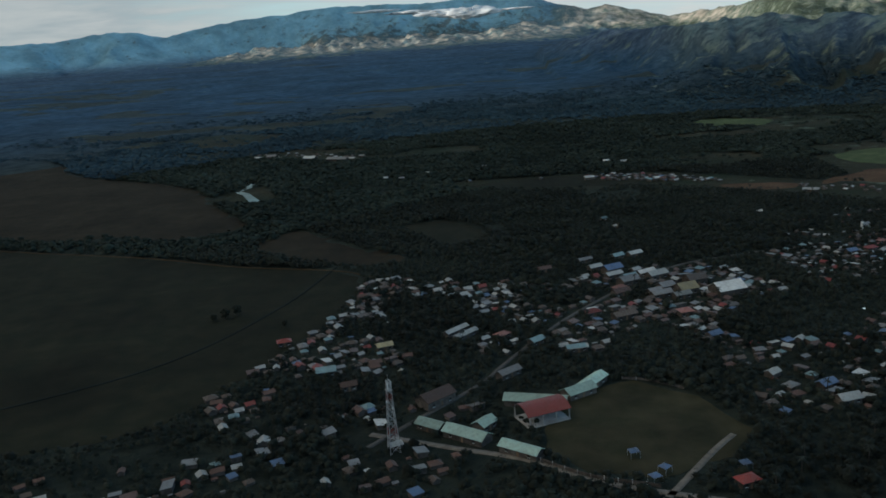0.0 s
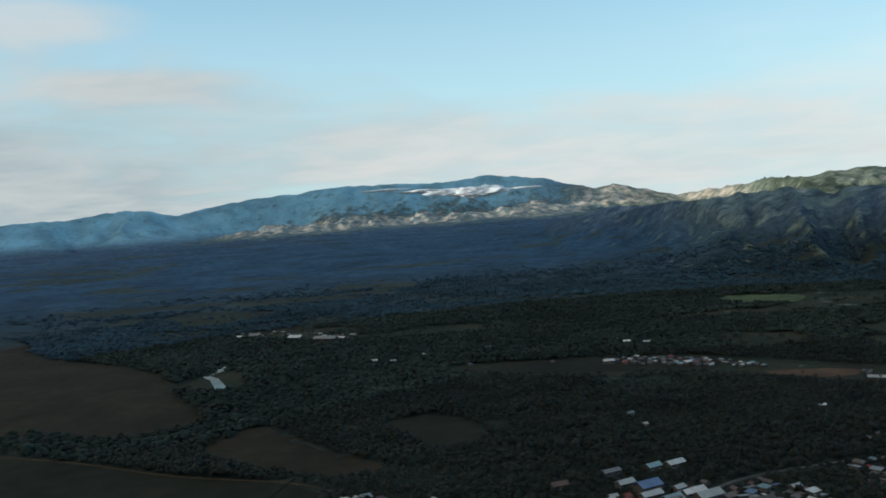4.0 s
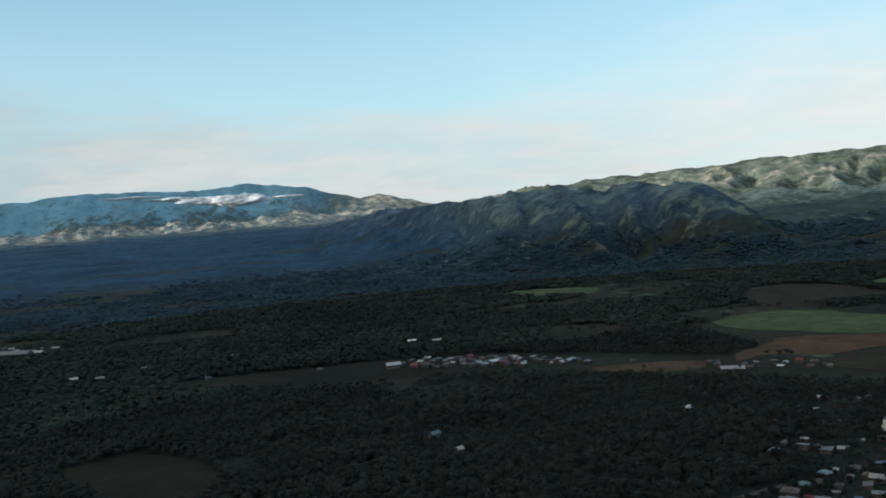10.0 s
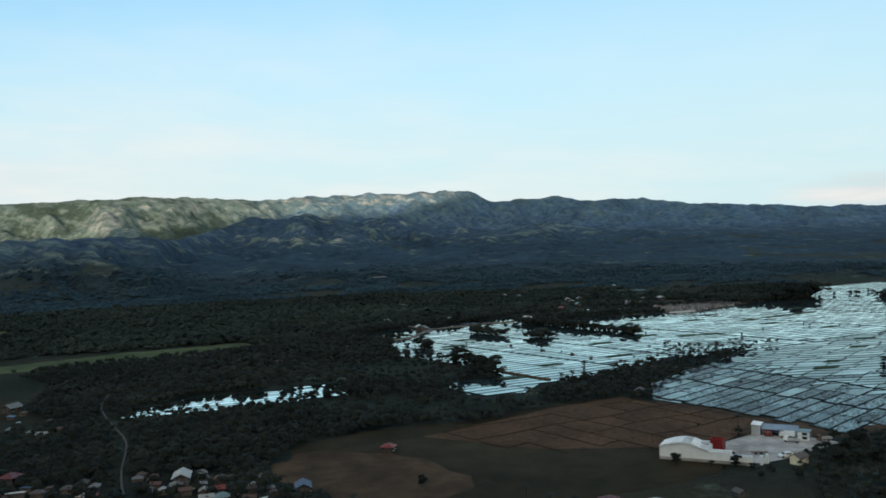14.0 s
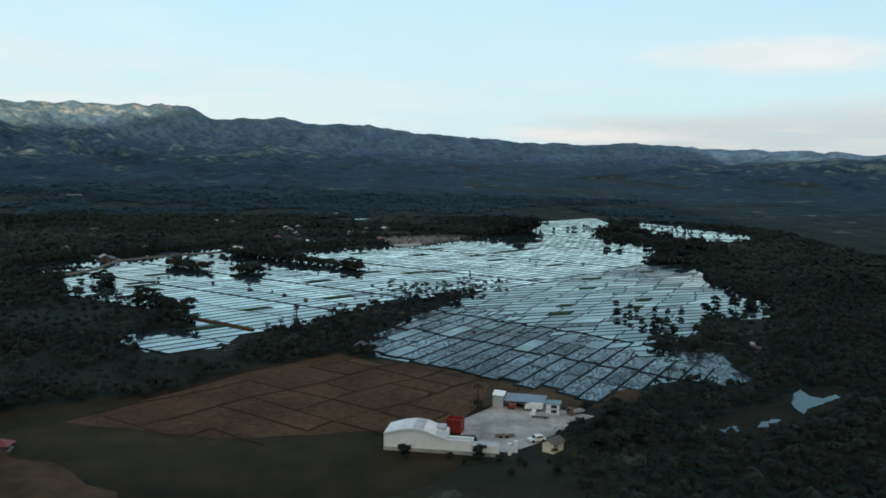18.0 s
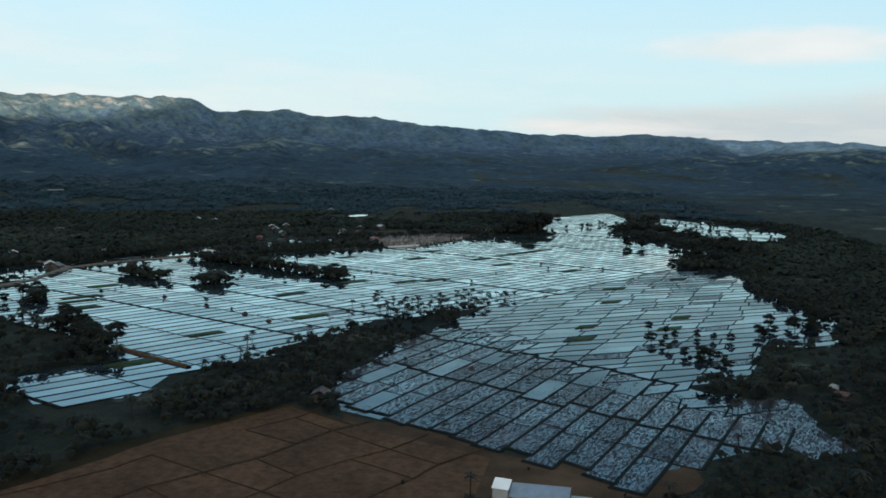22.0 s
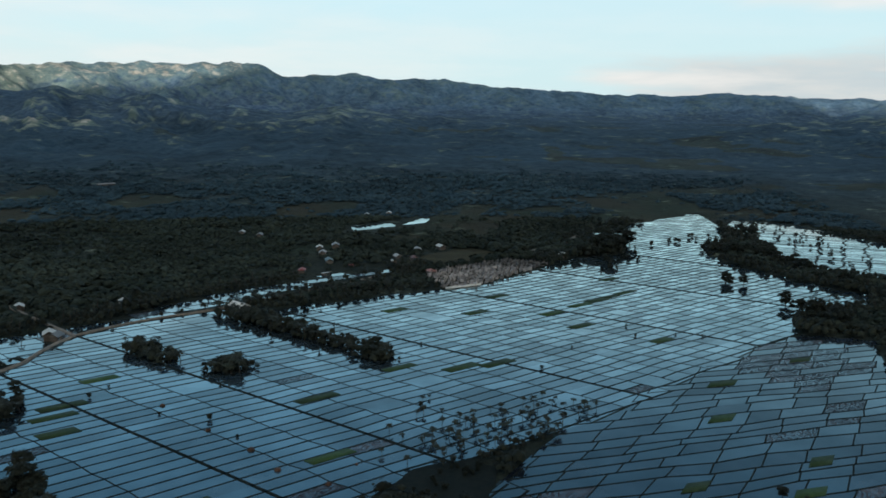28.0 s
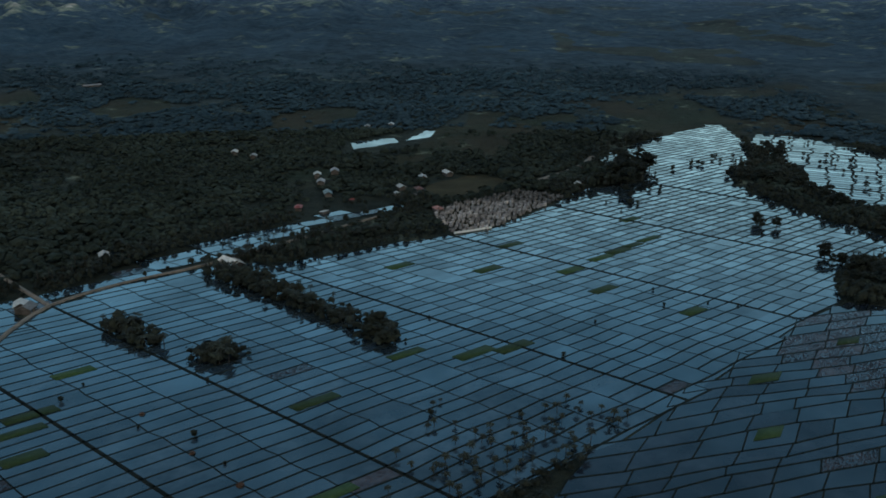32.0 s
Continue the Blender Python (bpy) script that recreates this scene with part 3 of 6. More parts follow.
BACK_EL = [0.8, 1.1, 1.38, 1.4, 0.9, 1.6, 2.07, 1.85, 2.1, 1.8, 0.95, 1.2, 0.3, 1.15, 1.5, 2.1, 2.3, 2.7, 3.0, 2.75, 2.9, 3.05, 2.95, 2.3, 2.5, 2.15, 2.1, 1.6, 1.3, 1.15, 1.3, 1.0, 0.97, 0.77, 0.7, 0.5]
FRONT_AZ = [2, 6, 11, 14.7, 17.6, 20.5, 22.6, 27.2, 29, 31, 33, 37.8, 40.4, 42, 44.5, 50, 54, 57, 58.5, 62, 65, 67.4, 70.5, 75.6, 78.3, 81, 86, 92, 95, 99.7, 106.5, 110, 115, 125]
FRONT_EL = [-1.2, -0.33, 0.2, 0.67, 1.08, 0.65, 1.0, 0.93, 0.0, -1.4, -2.0, -1.2, -0.7, 0.1, 0.5, 0.5, 0.4, 1.1, 1.6, 1.75, 1.2, 1.4, 0.7, 0.45, 0.9, 0.35, 0.0, -0.4, -0.6, -0.34, 0.07, 0.35, 0.55, 0.6]


def terrain(x, y):
    """Height, how bare the slope is coloured (sunlit tone and relief included), and whether it belongs to the front
    hills.
    """
    dx, dy = np.asarray(x, float) - CX, np.asarray(y, float) - CY
    r, az = np.hypot(dx, dy), np.degrees(np.arctan2(dx, dy))
    eye = np.interp(az, [0, 18, 45, 60], [120, 85, 66, 62])
    off = np.interp(az, [0, 18, 45, 60, 90], [270, 150, 100, 60, 20])
    base = np.interp(az, [-60, -45, 6, 20, 35, 60, 90, 100, 125, 150], [0, 55, 55, 45, 60, 60, 55, 40, 35, 0]) * smooth(900, 3500, r)
    n_big = fbm(dx / 260, dy / 260, 5, 4)
    base = base + smooth(950, 2000, r) * (n_big - 0.5) * 18
    bendy = fbm(dx / 330, dy / 330, 9, 4) - 0.5
    arc = np.radians(az) * 2600
    spur = ridged(arc / 300 + 1.8 * bendy, r / 800 + 0.9 * bendy, 21, 2)
    gully = ridged(arc / 95 + 2.2 * bendy, r / 230 - 1.2 * bendy, 33, 4)
    crag = ridged(dx / 95 + 0.5 * n_big, dy / 95, 71, 4)
    relief_tone = 0.55 * spur + 0.45 * gully

    def ridge(az_list, el_list, far_az, far_r, front, back, rough, flat):
        cr = np.interp(az, far_az, far_r) * (1 + 0.04 * (fbm(az / 6.0, az * 0, 3, 3) - 0.5))
        el = np.interp(az, az_list, el_list, left=-9, right=-9)
        top = eye + (cr + off) * np.tan(np.radians(el))
        top = top + 16 * (fbm(az / 0.8, az * 0, 77, 5) - 0.5) * rough
        d = np.abs((r - cr) / np.where(r < cr, front, back))
        g = np.exp(-(d**flat) * 2.0)
        cut = 1 - 1.15 * smooth(0.03, 0.5, d) * (0.84 - spur) - (0.45 + 0.35 * smooth(5, 12, az)) * smooth(0.015, 0.25, d) * (0.80 - gully)
        return np.maximum(top - base, 0) * g * np.clip(cut, 0.05, 1.1) * (d < 3)

    hb = ridge(BACK_AZ, BACK_EL, [-45, 13, 20, 50, 60, 70, 80, 100, 140], [4350, 4350, 3000, 3000, 3500, 3700, 3900, 4350, 4350], np.interp(az, [6, 15], [520, 900]), 500.0, 1.0, 1.2)
    hf = ridge(FRONT_AZ, FRONT_EL, [2, 12, 30, 36, 52, 57, 92, 98, 125], [2300, 1600, 1250, 1350, 1700, 2500, 2600, 2700, 2600], np.interp(az, [50, 60], [620, 1050]), 380.0, 0.9, 1.3)
    # bare foothills below the far range
    foot_top = 98 + 40 * ridged(az / 2.2, r / 700, 55, 3)
    foot_w = smooth(-23, -14, az) * (1 - smooth(3, 8, az))
    foot = np.maximum(foot_top - base, 0) * np.exp(-(((r - 3790) / 300) ** 2)) * foot_w
    foot *= 0.25 + 0.75 * ridged(az / 0.75 + 0.8 * bendy, r / 210, 61, 4)
    # unseen high hills added to the west, behind the camera, to keep the valley in shade
    west = np.interp(az, [-170, -150, -109, -98, -91, -85, -79, -72, -61, -56, -52, -47], [0, 1250, 1250, 930, 880, 810, 640, 500, 400, 300, 150, 40], left=0, right=0)
    h_shade = west * np.exp(-(np.abs((r - 2600) / 700) ** 1.6) * 2)
    # an unseen high shoulder added far to the north-west to shade the distant range; its dip leaves the foothills
    # sunlit
    px, py = np.asarray(x, float), np.asarray(y, float)
    across, along = -0.259 * px + 0.966 * py, 0.966 * px + 0.259 * py
    h_shade = np.maximum(h_shade, np.interp(across, [2100, 2300, 3900, 4040, 4350, 4470, 5300, 5600], [0, 600, 620, 440, 430, 900, 900, 0]) * np.exp(-(((along + 2500) / 380) ** 2)))
    h = np.maximum(np.maximum(base + hb, base + hf), np.maximum(base + foot, h_shade))
    h = h + 16 * (0.3 + 0.7 * smooth(3, 9, az)) * (crag - 0.62) * smooth(60, 130, h) * (1 - smooth(320, 420, h))
    h = np.where(r < 900, 0, h * smooth(880, 1150, r))
    lead = smooth(-12, 12, hf - hb) * smooth(5, 30, hf)
    tall = smooth(12, 70, np.maximum(hf, hb))
    # bare foothills and grassy slopes, coloured paler on the sunlit bearings
    bare = 0.70 * smooth(2, 24, foot) + (0.46 - 0.16 * smooth(32, 42, az)) * smooth(15, 32, az) * (1 - smooth(62, 78, az)) * smooth(30, 110, hb) * (1 - lead)
    bare = bare + 0.24 * smooth(19, 26, az) * (1 - smooth(46, 56, az)) * smooth(10, 30, hb) * (1 - smooth(60, 130, hb)) * (1 - lead)
    bare = bare + 0.82 * smooth(4, 6.5, az) * (1 - smooth(14, 20, az)) * smooth(12, 55, hb) * (1 - lead)
    # spurs coloured paler and gullies darker, so that relief shows in the shade
    bare = bare + smooth(4, 10, az) * tall * (1.0 * (relief_tone - 0.66) + 0.4 * (crag - 0.62)) * (0.75 + 0.25 * smooth(28, 36, az))
    # sunlit crest coloured paler; pale patches on the front hills
    bare = bare + 0.30 * smooth(54, 60, az) * (1 - 0.5 * smooth(73, 80, az)) * smooth(100, 175, hb) * (1 - lead) + 0.12 * smooth(8, 14, az) * (1 - smooth(36, 46, az)) * lead * tall
    bare = bare + 0.09 * lead * tall - 0.14 * (1 - smooth(35, 75, h)) * (foot <= 4)
    bare = bare + 0.55 * smooth(52, 60, az) * smooth(0.78, 0.86, gully) * smooth(0.43, 0.56, n_big) * smooth(6, 20, hf) * lead
    # far range coloured less bare because it lies unlit
    bare = bare - 0.03 * (1 - smooth(1500, 2600, r)) - 0.15 * (1 - smooth(4, 9, az)) * (foot <= 4)
    return h, bare, lead


def meadow(x, y):
    """Where the woods of the valley open into small fields: 0 to 1."""
    m = smooth(0.565, 0.62, fbm(x / 130 + 4.0, y / 80, 91, 4)) * smooth(0.35, 0.55, fbm(x / 420, y / 420, 17, 2))
    m = m * smooth(300, 420, np.minimum(np.hypot(x - 180, y - 420), np.hypot(x - 380, y - 575)))
    for p in CLEAR[6:]:
        q = np.array(p)
        b = (x > q[:, 0].min()) & (x < q[:, 0].max()) & (y > q[:, 1].min()) & (y < q[:, 1].max())
        m[b] = np.maximum(m[b], 0.75 * inside(x[b], y[b], p))
    return m


def make_ground():
    az = np.radians(np.concatenate([np.arange(-180, -48, 1.5), np.arange(-48, 126, 0.225), np.arange(126, 180, 1.5)]))
    rr = np.concatenate([[1.0], np.arange(60, 240, 60), np.arange(240, 900, 14), np.arange(900, 1500, 16), np.arange(1500, 3300, 16), np.arange(3300, 4560, 14), np.arange(4620, 5900, 80)])
    A, R = np.meshgrid(az, rr)
    X, Y = CX + R * np.sin(A), CY + R * np.cos(A)
    Z, bare, lead = terrain(X, Y)
    n, m = A.shape
    idx = np.arange(n * m).reshape(n, m)
    nxt = np.roll(idx, -1, axis=1)
    faces = np.stack([idx[:-1], nxt[:-1], nxt[1:], idx[1:]], -1).reshape(-1, 4)[:, ::-1]
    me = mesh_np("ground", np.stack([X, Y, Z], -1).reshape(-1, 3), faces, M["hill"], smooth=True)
    deg = np.degrees(A)
    # haze tint grows with distance and height, weaker on the front hills
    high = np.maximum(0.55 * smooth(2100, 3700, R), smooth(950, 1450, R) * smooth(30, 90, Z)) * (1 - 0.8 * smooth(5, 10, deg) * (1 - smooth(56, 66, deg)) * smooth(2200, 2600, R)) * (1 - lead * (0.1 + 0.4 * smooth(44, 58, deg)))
    # the scrub value marks the sunlit bearings whose forest is coloured paler
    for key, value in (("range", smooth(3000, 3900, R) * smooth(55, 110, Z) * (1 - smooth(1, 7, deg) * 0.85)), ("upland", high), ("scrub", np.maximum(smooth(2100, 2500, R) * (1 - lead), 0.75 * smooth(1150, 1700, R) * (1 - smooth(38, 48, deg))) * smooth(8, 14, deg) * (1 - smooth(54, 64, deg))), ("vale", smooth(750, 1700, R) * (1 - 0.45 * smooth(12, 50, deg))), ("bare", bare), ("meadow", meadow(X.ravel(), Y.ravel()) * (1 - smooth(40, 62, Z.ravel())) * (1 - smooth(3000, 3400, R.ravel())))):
        me.attributes.new(key, "FLOAT", "POINT").data.foreach_set("value", np.asarray(value).ravel().astype(np.float32))
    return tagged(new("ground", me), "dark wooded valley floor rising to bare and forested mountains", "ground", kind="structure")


# ---- plan: fields, water, roads ----
FIELDS = [  # name, outline, material, label
    ("field_west", [(-330, 930), (-177, 846), (-57, 793), (16, 752), (79, 726), (100, 706), (92, 640), (74, 589), (58, 555), (41, 521), (10, 508), (-40, 500), (-200, 560), (-420, 760)], "grass_dark", "wide dark green pasture beside the town"),
    ("field_northwest", [(-481, 1458), (-355, 1369), (-288, 1227), (-106, 1088), (-47, 954), (4, 862), (-50, 836), (-105, 872), (-133, 860), (-200, 892), (-420, 1080)], "fallow", "large brown harvested field behind a line of trees"),
    ("field_middle", [(12, 789), (38, 855), (83, 784), (128, 740), (97, 732), (77, 743)], "fallow", "brown field in front of dark woods"),
    ("field_clearing", [(110, 836), (146, 850), (174, 800), (160, 770), (140, 778), (132, 802)], "grass_dark", "dull dark clearing among trees"),
    ("field_far_west", [(-550, 1596), (-430, 1543), (-369, 1402), (-481, 1460), (-620, 1500)], "grass_green", "distant pale green field"),
    ("field_row", [(160, 985), (250, 1000), (330, 985), (365, 950), (300, 930), (240, 950), (170, 960)], "grass_dark", "long dull green field beside a village"),
    ("field_strip", [(357, 912), (414, 897), (400, 872), (357, 896)], "stubble", "brown ploughed strip beside a village"),
    ("field_slope", [(520.5, 1031.4), (563, 1024), (588.7, 955.6), (556, 896), (522.5, 916.7), (500, 952.5), (483.6, 973.8), (486, 1010)], "grass_green", "bright green field below the hills"),
    ("field_slope_brown", [(489, 933), (549, 899), (534, 876), (468, 870.3), (445.8, 891.7), (423.4, 880), (434, 900), (462, 915)], "stubble", "brown field beside a green one"),
    ("field_wet", [(463.5, 866), (534, 876), (543, 880), (495.5, 825.5), (460.9, 818.8), (451.5, 839.8)], "rough_field", "wet olive field with pale ditches"),
    ("field_band", [(590, 948), (604.9, 949), (664.7, 919.6), (726, 867.8), (706.4, 853.7), (642.6, 893), (587.3, 922.4)], "grass_green", "green band of grass along the woods"),
    ("field_far_olive", [(595, 1148), (656, 1184), (683, 1137), (665, 1032), (602, 1048), (553, 1065)], "rough_field", "olive clearing on rising ground"),
    ("field_far_pale", [(470, 1350), (540, 1300), (500, 1240), (430, 1300)], "grass_green", "pale green clearing on rising ground"),
    ("field_far_meadow", [(700, 1130), (786, 1166), (770, 1090), (690, 1070)], "grass_green", "distant green meadow"),
    ("field_front", [(478, 699), (504, 680), (520, 655), (497, 664), (488, 626), (497, 592), (503, 578), (484, 572), (465, 582), (438, 610), (415, 628), (420, 655), (443, 678)], "rough_field", "olive brown weedy field beside a brown one"),
    ("field_terraces", [(443, 690), (474, 694), (476, 660), (452, 630), (425, 640), (432, 668)], "terrace", "brown terraced field"),
    ("field_behind", [(562, 599), (571, 600), (534, 542), (545, 528), (530, 528), (519, 543), (522, 556), (518, 569), (519, 571), (542, 567)], "dry_weeds", "strip of dry brown weeds behind a mill yard"),
    ("field_cemetery", [(985, 640), (1025, 655), (1065, 625), (1040, 598)], "pitch", "green plot behind a graveyard"),
]


def rounded(poly, times=1):
    """The outline with its corners cut."""
    for _ in range(times):
        poly = [q for (x0, y0), (x1, y1) in zip(poly, poly[1:] + poly[:1]) for q in ((0.8 * x0 + 0.2 * x1, 0.8 * y0 + 0.2 * y1), (0.2 * x0 + 0.8 * x1, 0.2 * y0 + 0.8 * y1))]
    return poly


FIELDS = [(n, rounded(p), m, k) for n, p, m, k in FIELDS]
BROWN = [(497, 664), (549, 634), (574, 613), (562, 599), (542, 567), (518, 571), (503, 577), (497, 592), (488, 626)]
MAIN = [(692, 589), (681, 606), (658, 616), (638, 628), (617, 637), (611, 650), (578, 651), (570, 672), (590, 688), (606, 678), (612, 668), (640, 690), (662, 722), (700, 758), (745, 775), (752, 768), (776, 768), (801, 767), (829, 752), (858, 726), (862, 696), (904, 649), (921, 622), (935, 606), (1007, 564), (1030, 556), (1053, 520), (1085, 515), (1120, 545), (1200, 505), (1300, 433), (1211, 430), (1120, 442), (1100, 460), (1052, 466), (1028, 458), (993, 442), (966, 430), (953, 417), (937, 404), (915, 410), (904, 440), (876, 457), (863, 460), (846, 462), (827, 480), (775, 518.5), (722, 558), (715, 567)]
MUD = [(572, 601), (600, 607), (620, 600), (644, 594), (668, 582), (653, 558), (622, 552), (604, 525), (590, 518), (580, 503), (560, 500), (533, 541)]
ISLANDS = [[(860, 716), (846, 726), (792, 650), (778, 640), (782, 628), (796, 630)], [(755, 694), (766, 699), (775, 688), (768, 676), (757, 680)], [(764, 714), (780, 736), (792, 738), (788, 724), (774, 708)]]
MUDDY = [(790, 502), (827, 481), (846, 460), (800, 448), (762, 478)]
HEDGE = [(578, 609), (600, 613), (644, 601), (660, 593), (670, 594), (665, 606), (656, 613), (638, 624), (619, 633), (610, 640), (588, 638), (560, 630)]
FRONT = [(572, 601), (600, 607), (620, 600), (644, 594), (661, 584), (674, 583), (715, 566), (722, 557), (775, 517.5), (827, 479), (846, 460), (840, 433), (808, 440), (754, 449), (700, 438), (655, 457), (652, 478), (610, 497), (601, 517), (585, 503), (586, 492), (560, 500), (533, 541)]
STRIP = [(748, 780), (777, 772), (802, 772), (831, 757), (861, 731), (905, 704), (939, 686), (963, 665), (980, 664), (948, 698), (912, 724), (890, 742), (866, 757), (821, 772), (807, 785), (792, 800), (750, 815)]
BAY = [(1211, 429), (1244, 418), (1236, 380), (1223, 371), (1178, 347), (1141, 333), (1100, 318), (1040, 335), (985, 370), (988, 386), (1008, 398), (1020, 411), (1059, 418), (1117, 412), (1150, 418)]
POOL = [(507, 779), (521, 789), (549, 781), (563, 762), (587, 735), (575, 727), (558, 728), (541, 741), (524, 755)]
PONDS = [[(1136, 722), (1164, 731), (1187, 700), (1168, 694)], [(1178, 690), (1226, 680), (1224, 672), (1195, 673)], [(1250, 668), (1330, 652), (1328, 642), (1262, 656)], [(1360, 270), (1394, 300), (1404, 296), (1372, 262)]]
RIVER = [(504.5, 518.4), (518.8, 509.3), (529.2, 491.5), (546.1, 483.7), (545.9, 470.3), (530.7, 475.1), (505.3, 500.6), (496.9, 518.4)]
RIVER_POOLS = [[(533.1, 489.1), (539, 486.5), (544.7, 482.5), (537.1, 482.8), (535, 480), (540.3, 474.8), (536.3, 475.2), (528.5, 483.9), (525, 487.6), (519.2, 491.3), (524, 491.2)], [(507.3, 506.3), (512.1, 503.8), (514.8, 499.4), (513.8, 498.4), (507.6, 503.3)], [(504.7, 516), (508.1, 510.8), (504, 511.3), (501.2, 514.8)]]
RIVER_FAR = [(-55, 1094), (-45, 1092), (-40, 1060), (-47, 1040), (-36, 1026), (-16, 980), (-25, 978), (-40, 1018), (-51, 1035), (-46, 1062)]
SCHOOL_GROUND = [(179, 500), (185, 518), (196, 530), (216, 537), (235, 519), (245, 491), (233, 473), (209, 463), (189, 469), (178, 485)]
CEMETERY = [(922, 625), (960, 641), (985, 627), (1020, 596), (1008, 568), (935, 607)]
YARD = [(506.9, 574.9), (519, 567), (521, 556), (516.5, 548), (512.9, 543), (509.5, 546), (490.9, 558.4), (484.2, 564.8), (486, 570.6), (495.7, 571.6), (495.4, 574.8)]
ROADS = [  # name, line, width, height, material, label
    ("road_town", [(120, 495), (132, 510), (159, 543), (171, 565), (200, 612), (235, 655), (270, 689), (298, 700), (330, 708)], 2.0, 0.06, "asphalt", "grey town street between houses"),
    ("road_school", [(120, 505), (150, 490), (171, 480), (188, 465), (208, 455), (245, 440)], 2.6, 0.05, "track", "pale lane along the school wall"),
    ("road_east", [(203, 445), (212, 456), (229, 478), (238, 488)], 2.2, 0.05, "track", "pale lane beside the sports field"),
    ("road_field", [(-330, 932), (-179, 849), (-57, 795), (16, 753), (79, 728), (103, 709)], 1.0, 0.08, "weedy_bank", "dull farm track through the fields"),
    ("road_village", [(385, 655), (405, 700), (421, 716), (440, 732), (472, 756), (497, 783), (525, 810), (564, 833), (600, 840)], 0.65, 0.04, "asphalt", "grey village road bending through trees"),
    ("road_dyke", [(700, 792), (752, 769), (776, 769.5), (802, 769), (830, 753.5), (859, 728), (905, 697), (950, 668)], 1.4, 0.6, "track", "pale raised road between flooded paddies"),
    ("road_fork", [(802, 769), (812, 782), (826, 800), (850, 830)], 1.6, 0.5, "track", "pale side road on a bank"),
    ("road_back", [(1040, 590), (1090, 560), (1130, 548)], 3.5, 0.8, "track", "pale track on a bank by the water"),
    ("dyke_lobe", [(630, 677), (619, 663), (608, 648)], 1.5, 0.5, "weedy_bank", "low weedy dyke across flooded paddies"),
    ("road_hedge", [(80, 735), (60, 660), (20, 585), (-60, 530)], 1.5, 0.05, "bund", "dark ditch line across a pasture"),
]
HOUSE_AREAS = [  # outline, spacing, chance
    ([(102, 700), (93, 640), (74, 590), (42, 521), (20, 500), (0, 470), (60, 452), (125, 452), (170, 468), (150, 500), (160, 530), (185, 540), (215, 548), (250, 540), (300, 560), (310, 640), (285, 690), (235, 690), (200, 665), (150, 690)], 4.6, 0.82),
    ([(250, 500), (320, 500), (360, 540), (345, 600), (300, 560), (262, 530)], 6.8, 0.7),
    ([(330, 640), (370, 650), (385, 690), (375, 715), (345, 712), (318, 700), (320, 670)], 5.4, 0.85),
    ([(365, 690), (425, 672), (445, 690), (440, 722), (415, 745), (380, 735)], 5.0, 0.95),
    ([(345, 735), (375, 720), (395, 765), (430, 790), (405, 800), (365, 775)], 8.0, 0.6),
    ([(262, 972), (300, 950), (362, 918), (366, 935), (330, 968), (290, 990), (266, 985)], 5.8, 0.8),
    ([(385, 885), (440, 845), (475, 820), (485, 840), (440, 868), (400, 893)], 7.0, 0.75),
    ([(-95, 1300), (50, 1195), (60, 1215), (-60, 1310)], 9.0, 0.5),
    ([(150, 1010), (230, 1010), (230, 980), (150, 985)], 12.0, 0.4),
    ([(930, 660), (1000, 655), (1040, 660), (1000, 720), (950, 720)], 11.0, 0.18),
    ([(440, 600), (470, 575), (476, 560), (455, 560), (425, 590)], 10.0, 0.35),
    ([(560, 840), (600, 850), (640, 800), (700, 775), (640, 770), (590, 800)], 13.0, 0.2),
    ([(470, 780), (500, 800), (510, 830), (480, 830), (455, 800)], 9.0, 0.5),
    ([(590, 494), (612, 488), (606, 470), (580, 478)], 9.0, 0.5),
]
GROVE_BANK = [(661, 585), (668, 610), (681, 606), (691, 591), (684, 583), (674, 583)]
CLEAR = [GROVE_BANK, [(552, 636), (582, 648), (578, 656), (570, 676), (556, 676)], [(480, 580), (505, 585), (500, 630), (484, 640)], [(572, 645), (614, 640), (614, 660), (578, 654)], [(1100, 725), (1165, 735), (1235, 682), (1195, 660), (1120, 690)], [(1330, 255), (1394, 305), (1404, 296), (1350, 240)], [(1220, 650), (1330, 655), (1328, 620), (1240, 630)], [(415, 556), (470, 552), (484, 556), (500, 576), (500, 600), (440, 605), (415, 580)], [(270, 945), (350, 895), (395, 855), (440, 812), (490, 800), (505, 830), (372, 952), (290, 988)], [(455, 860), (500, 826), (560, 865), (590, 930), (700, 836), (722, 870), (600, 1010), (465, 1012)], [(148, 975), (255, 940), (290, 930), (330, 985), (250, 1005), (150, 1010)], [(-100, 1290), (50, 1180), (70, 1215), (-70, 1320)], [(-80, 1000), (-20, 960), (0, 985), (-30, 1060)]]
VILLAGE_FIELD = FIELDS[5][1]
TREELESS = [f[1] for f in FIELDS] + [BROWN, MAIN, FRONT, STRIP, BAY, POOL, RIVER, SCHOOL_GROUND, CEMETERY, YARD, [(590, 507), (589, 492), (564, 494), (552, 492), (546, 503), (560, 506), (574, 507)]] + PONDS + [RIVER_FAR]

make_ground()
for _n, _p, _m, _l in FIELDS:
    sheet(_n, ragged(_p, 6.0, 5.5 if _m == "fallow" else 2.6, len(_n)), 0.03 + 0.004 * len(_n), M[_m], _l, "field")
for _n, _p, _w, _h, _m, _l in ROADS:
    strip(_n, curve_line(_p), _w, 0.16, _h, M[_m], _l, "road")
sheet("field_edges", [(478, 700), (504, 682), (522, 658), (552, 638), (577, 614), (564, 597), (543, 564), (520, 566), (503, 575), (484, 571), (464, 581), (437, 609), (413, 628), (419, 656), (442, 680)], 0.02, M["rough_field"], "dull brown weedy ground round the fields", "field")
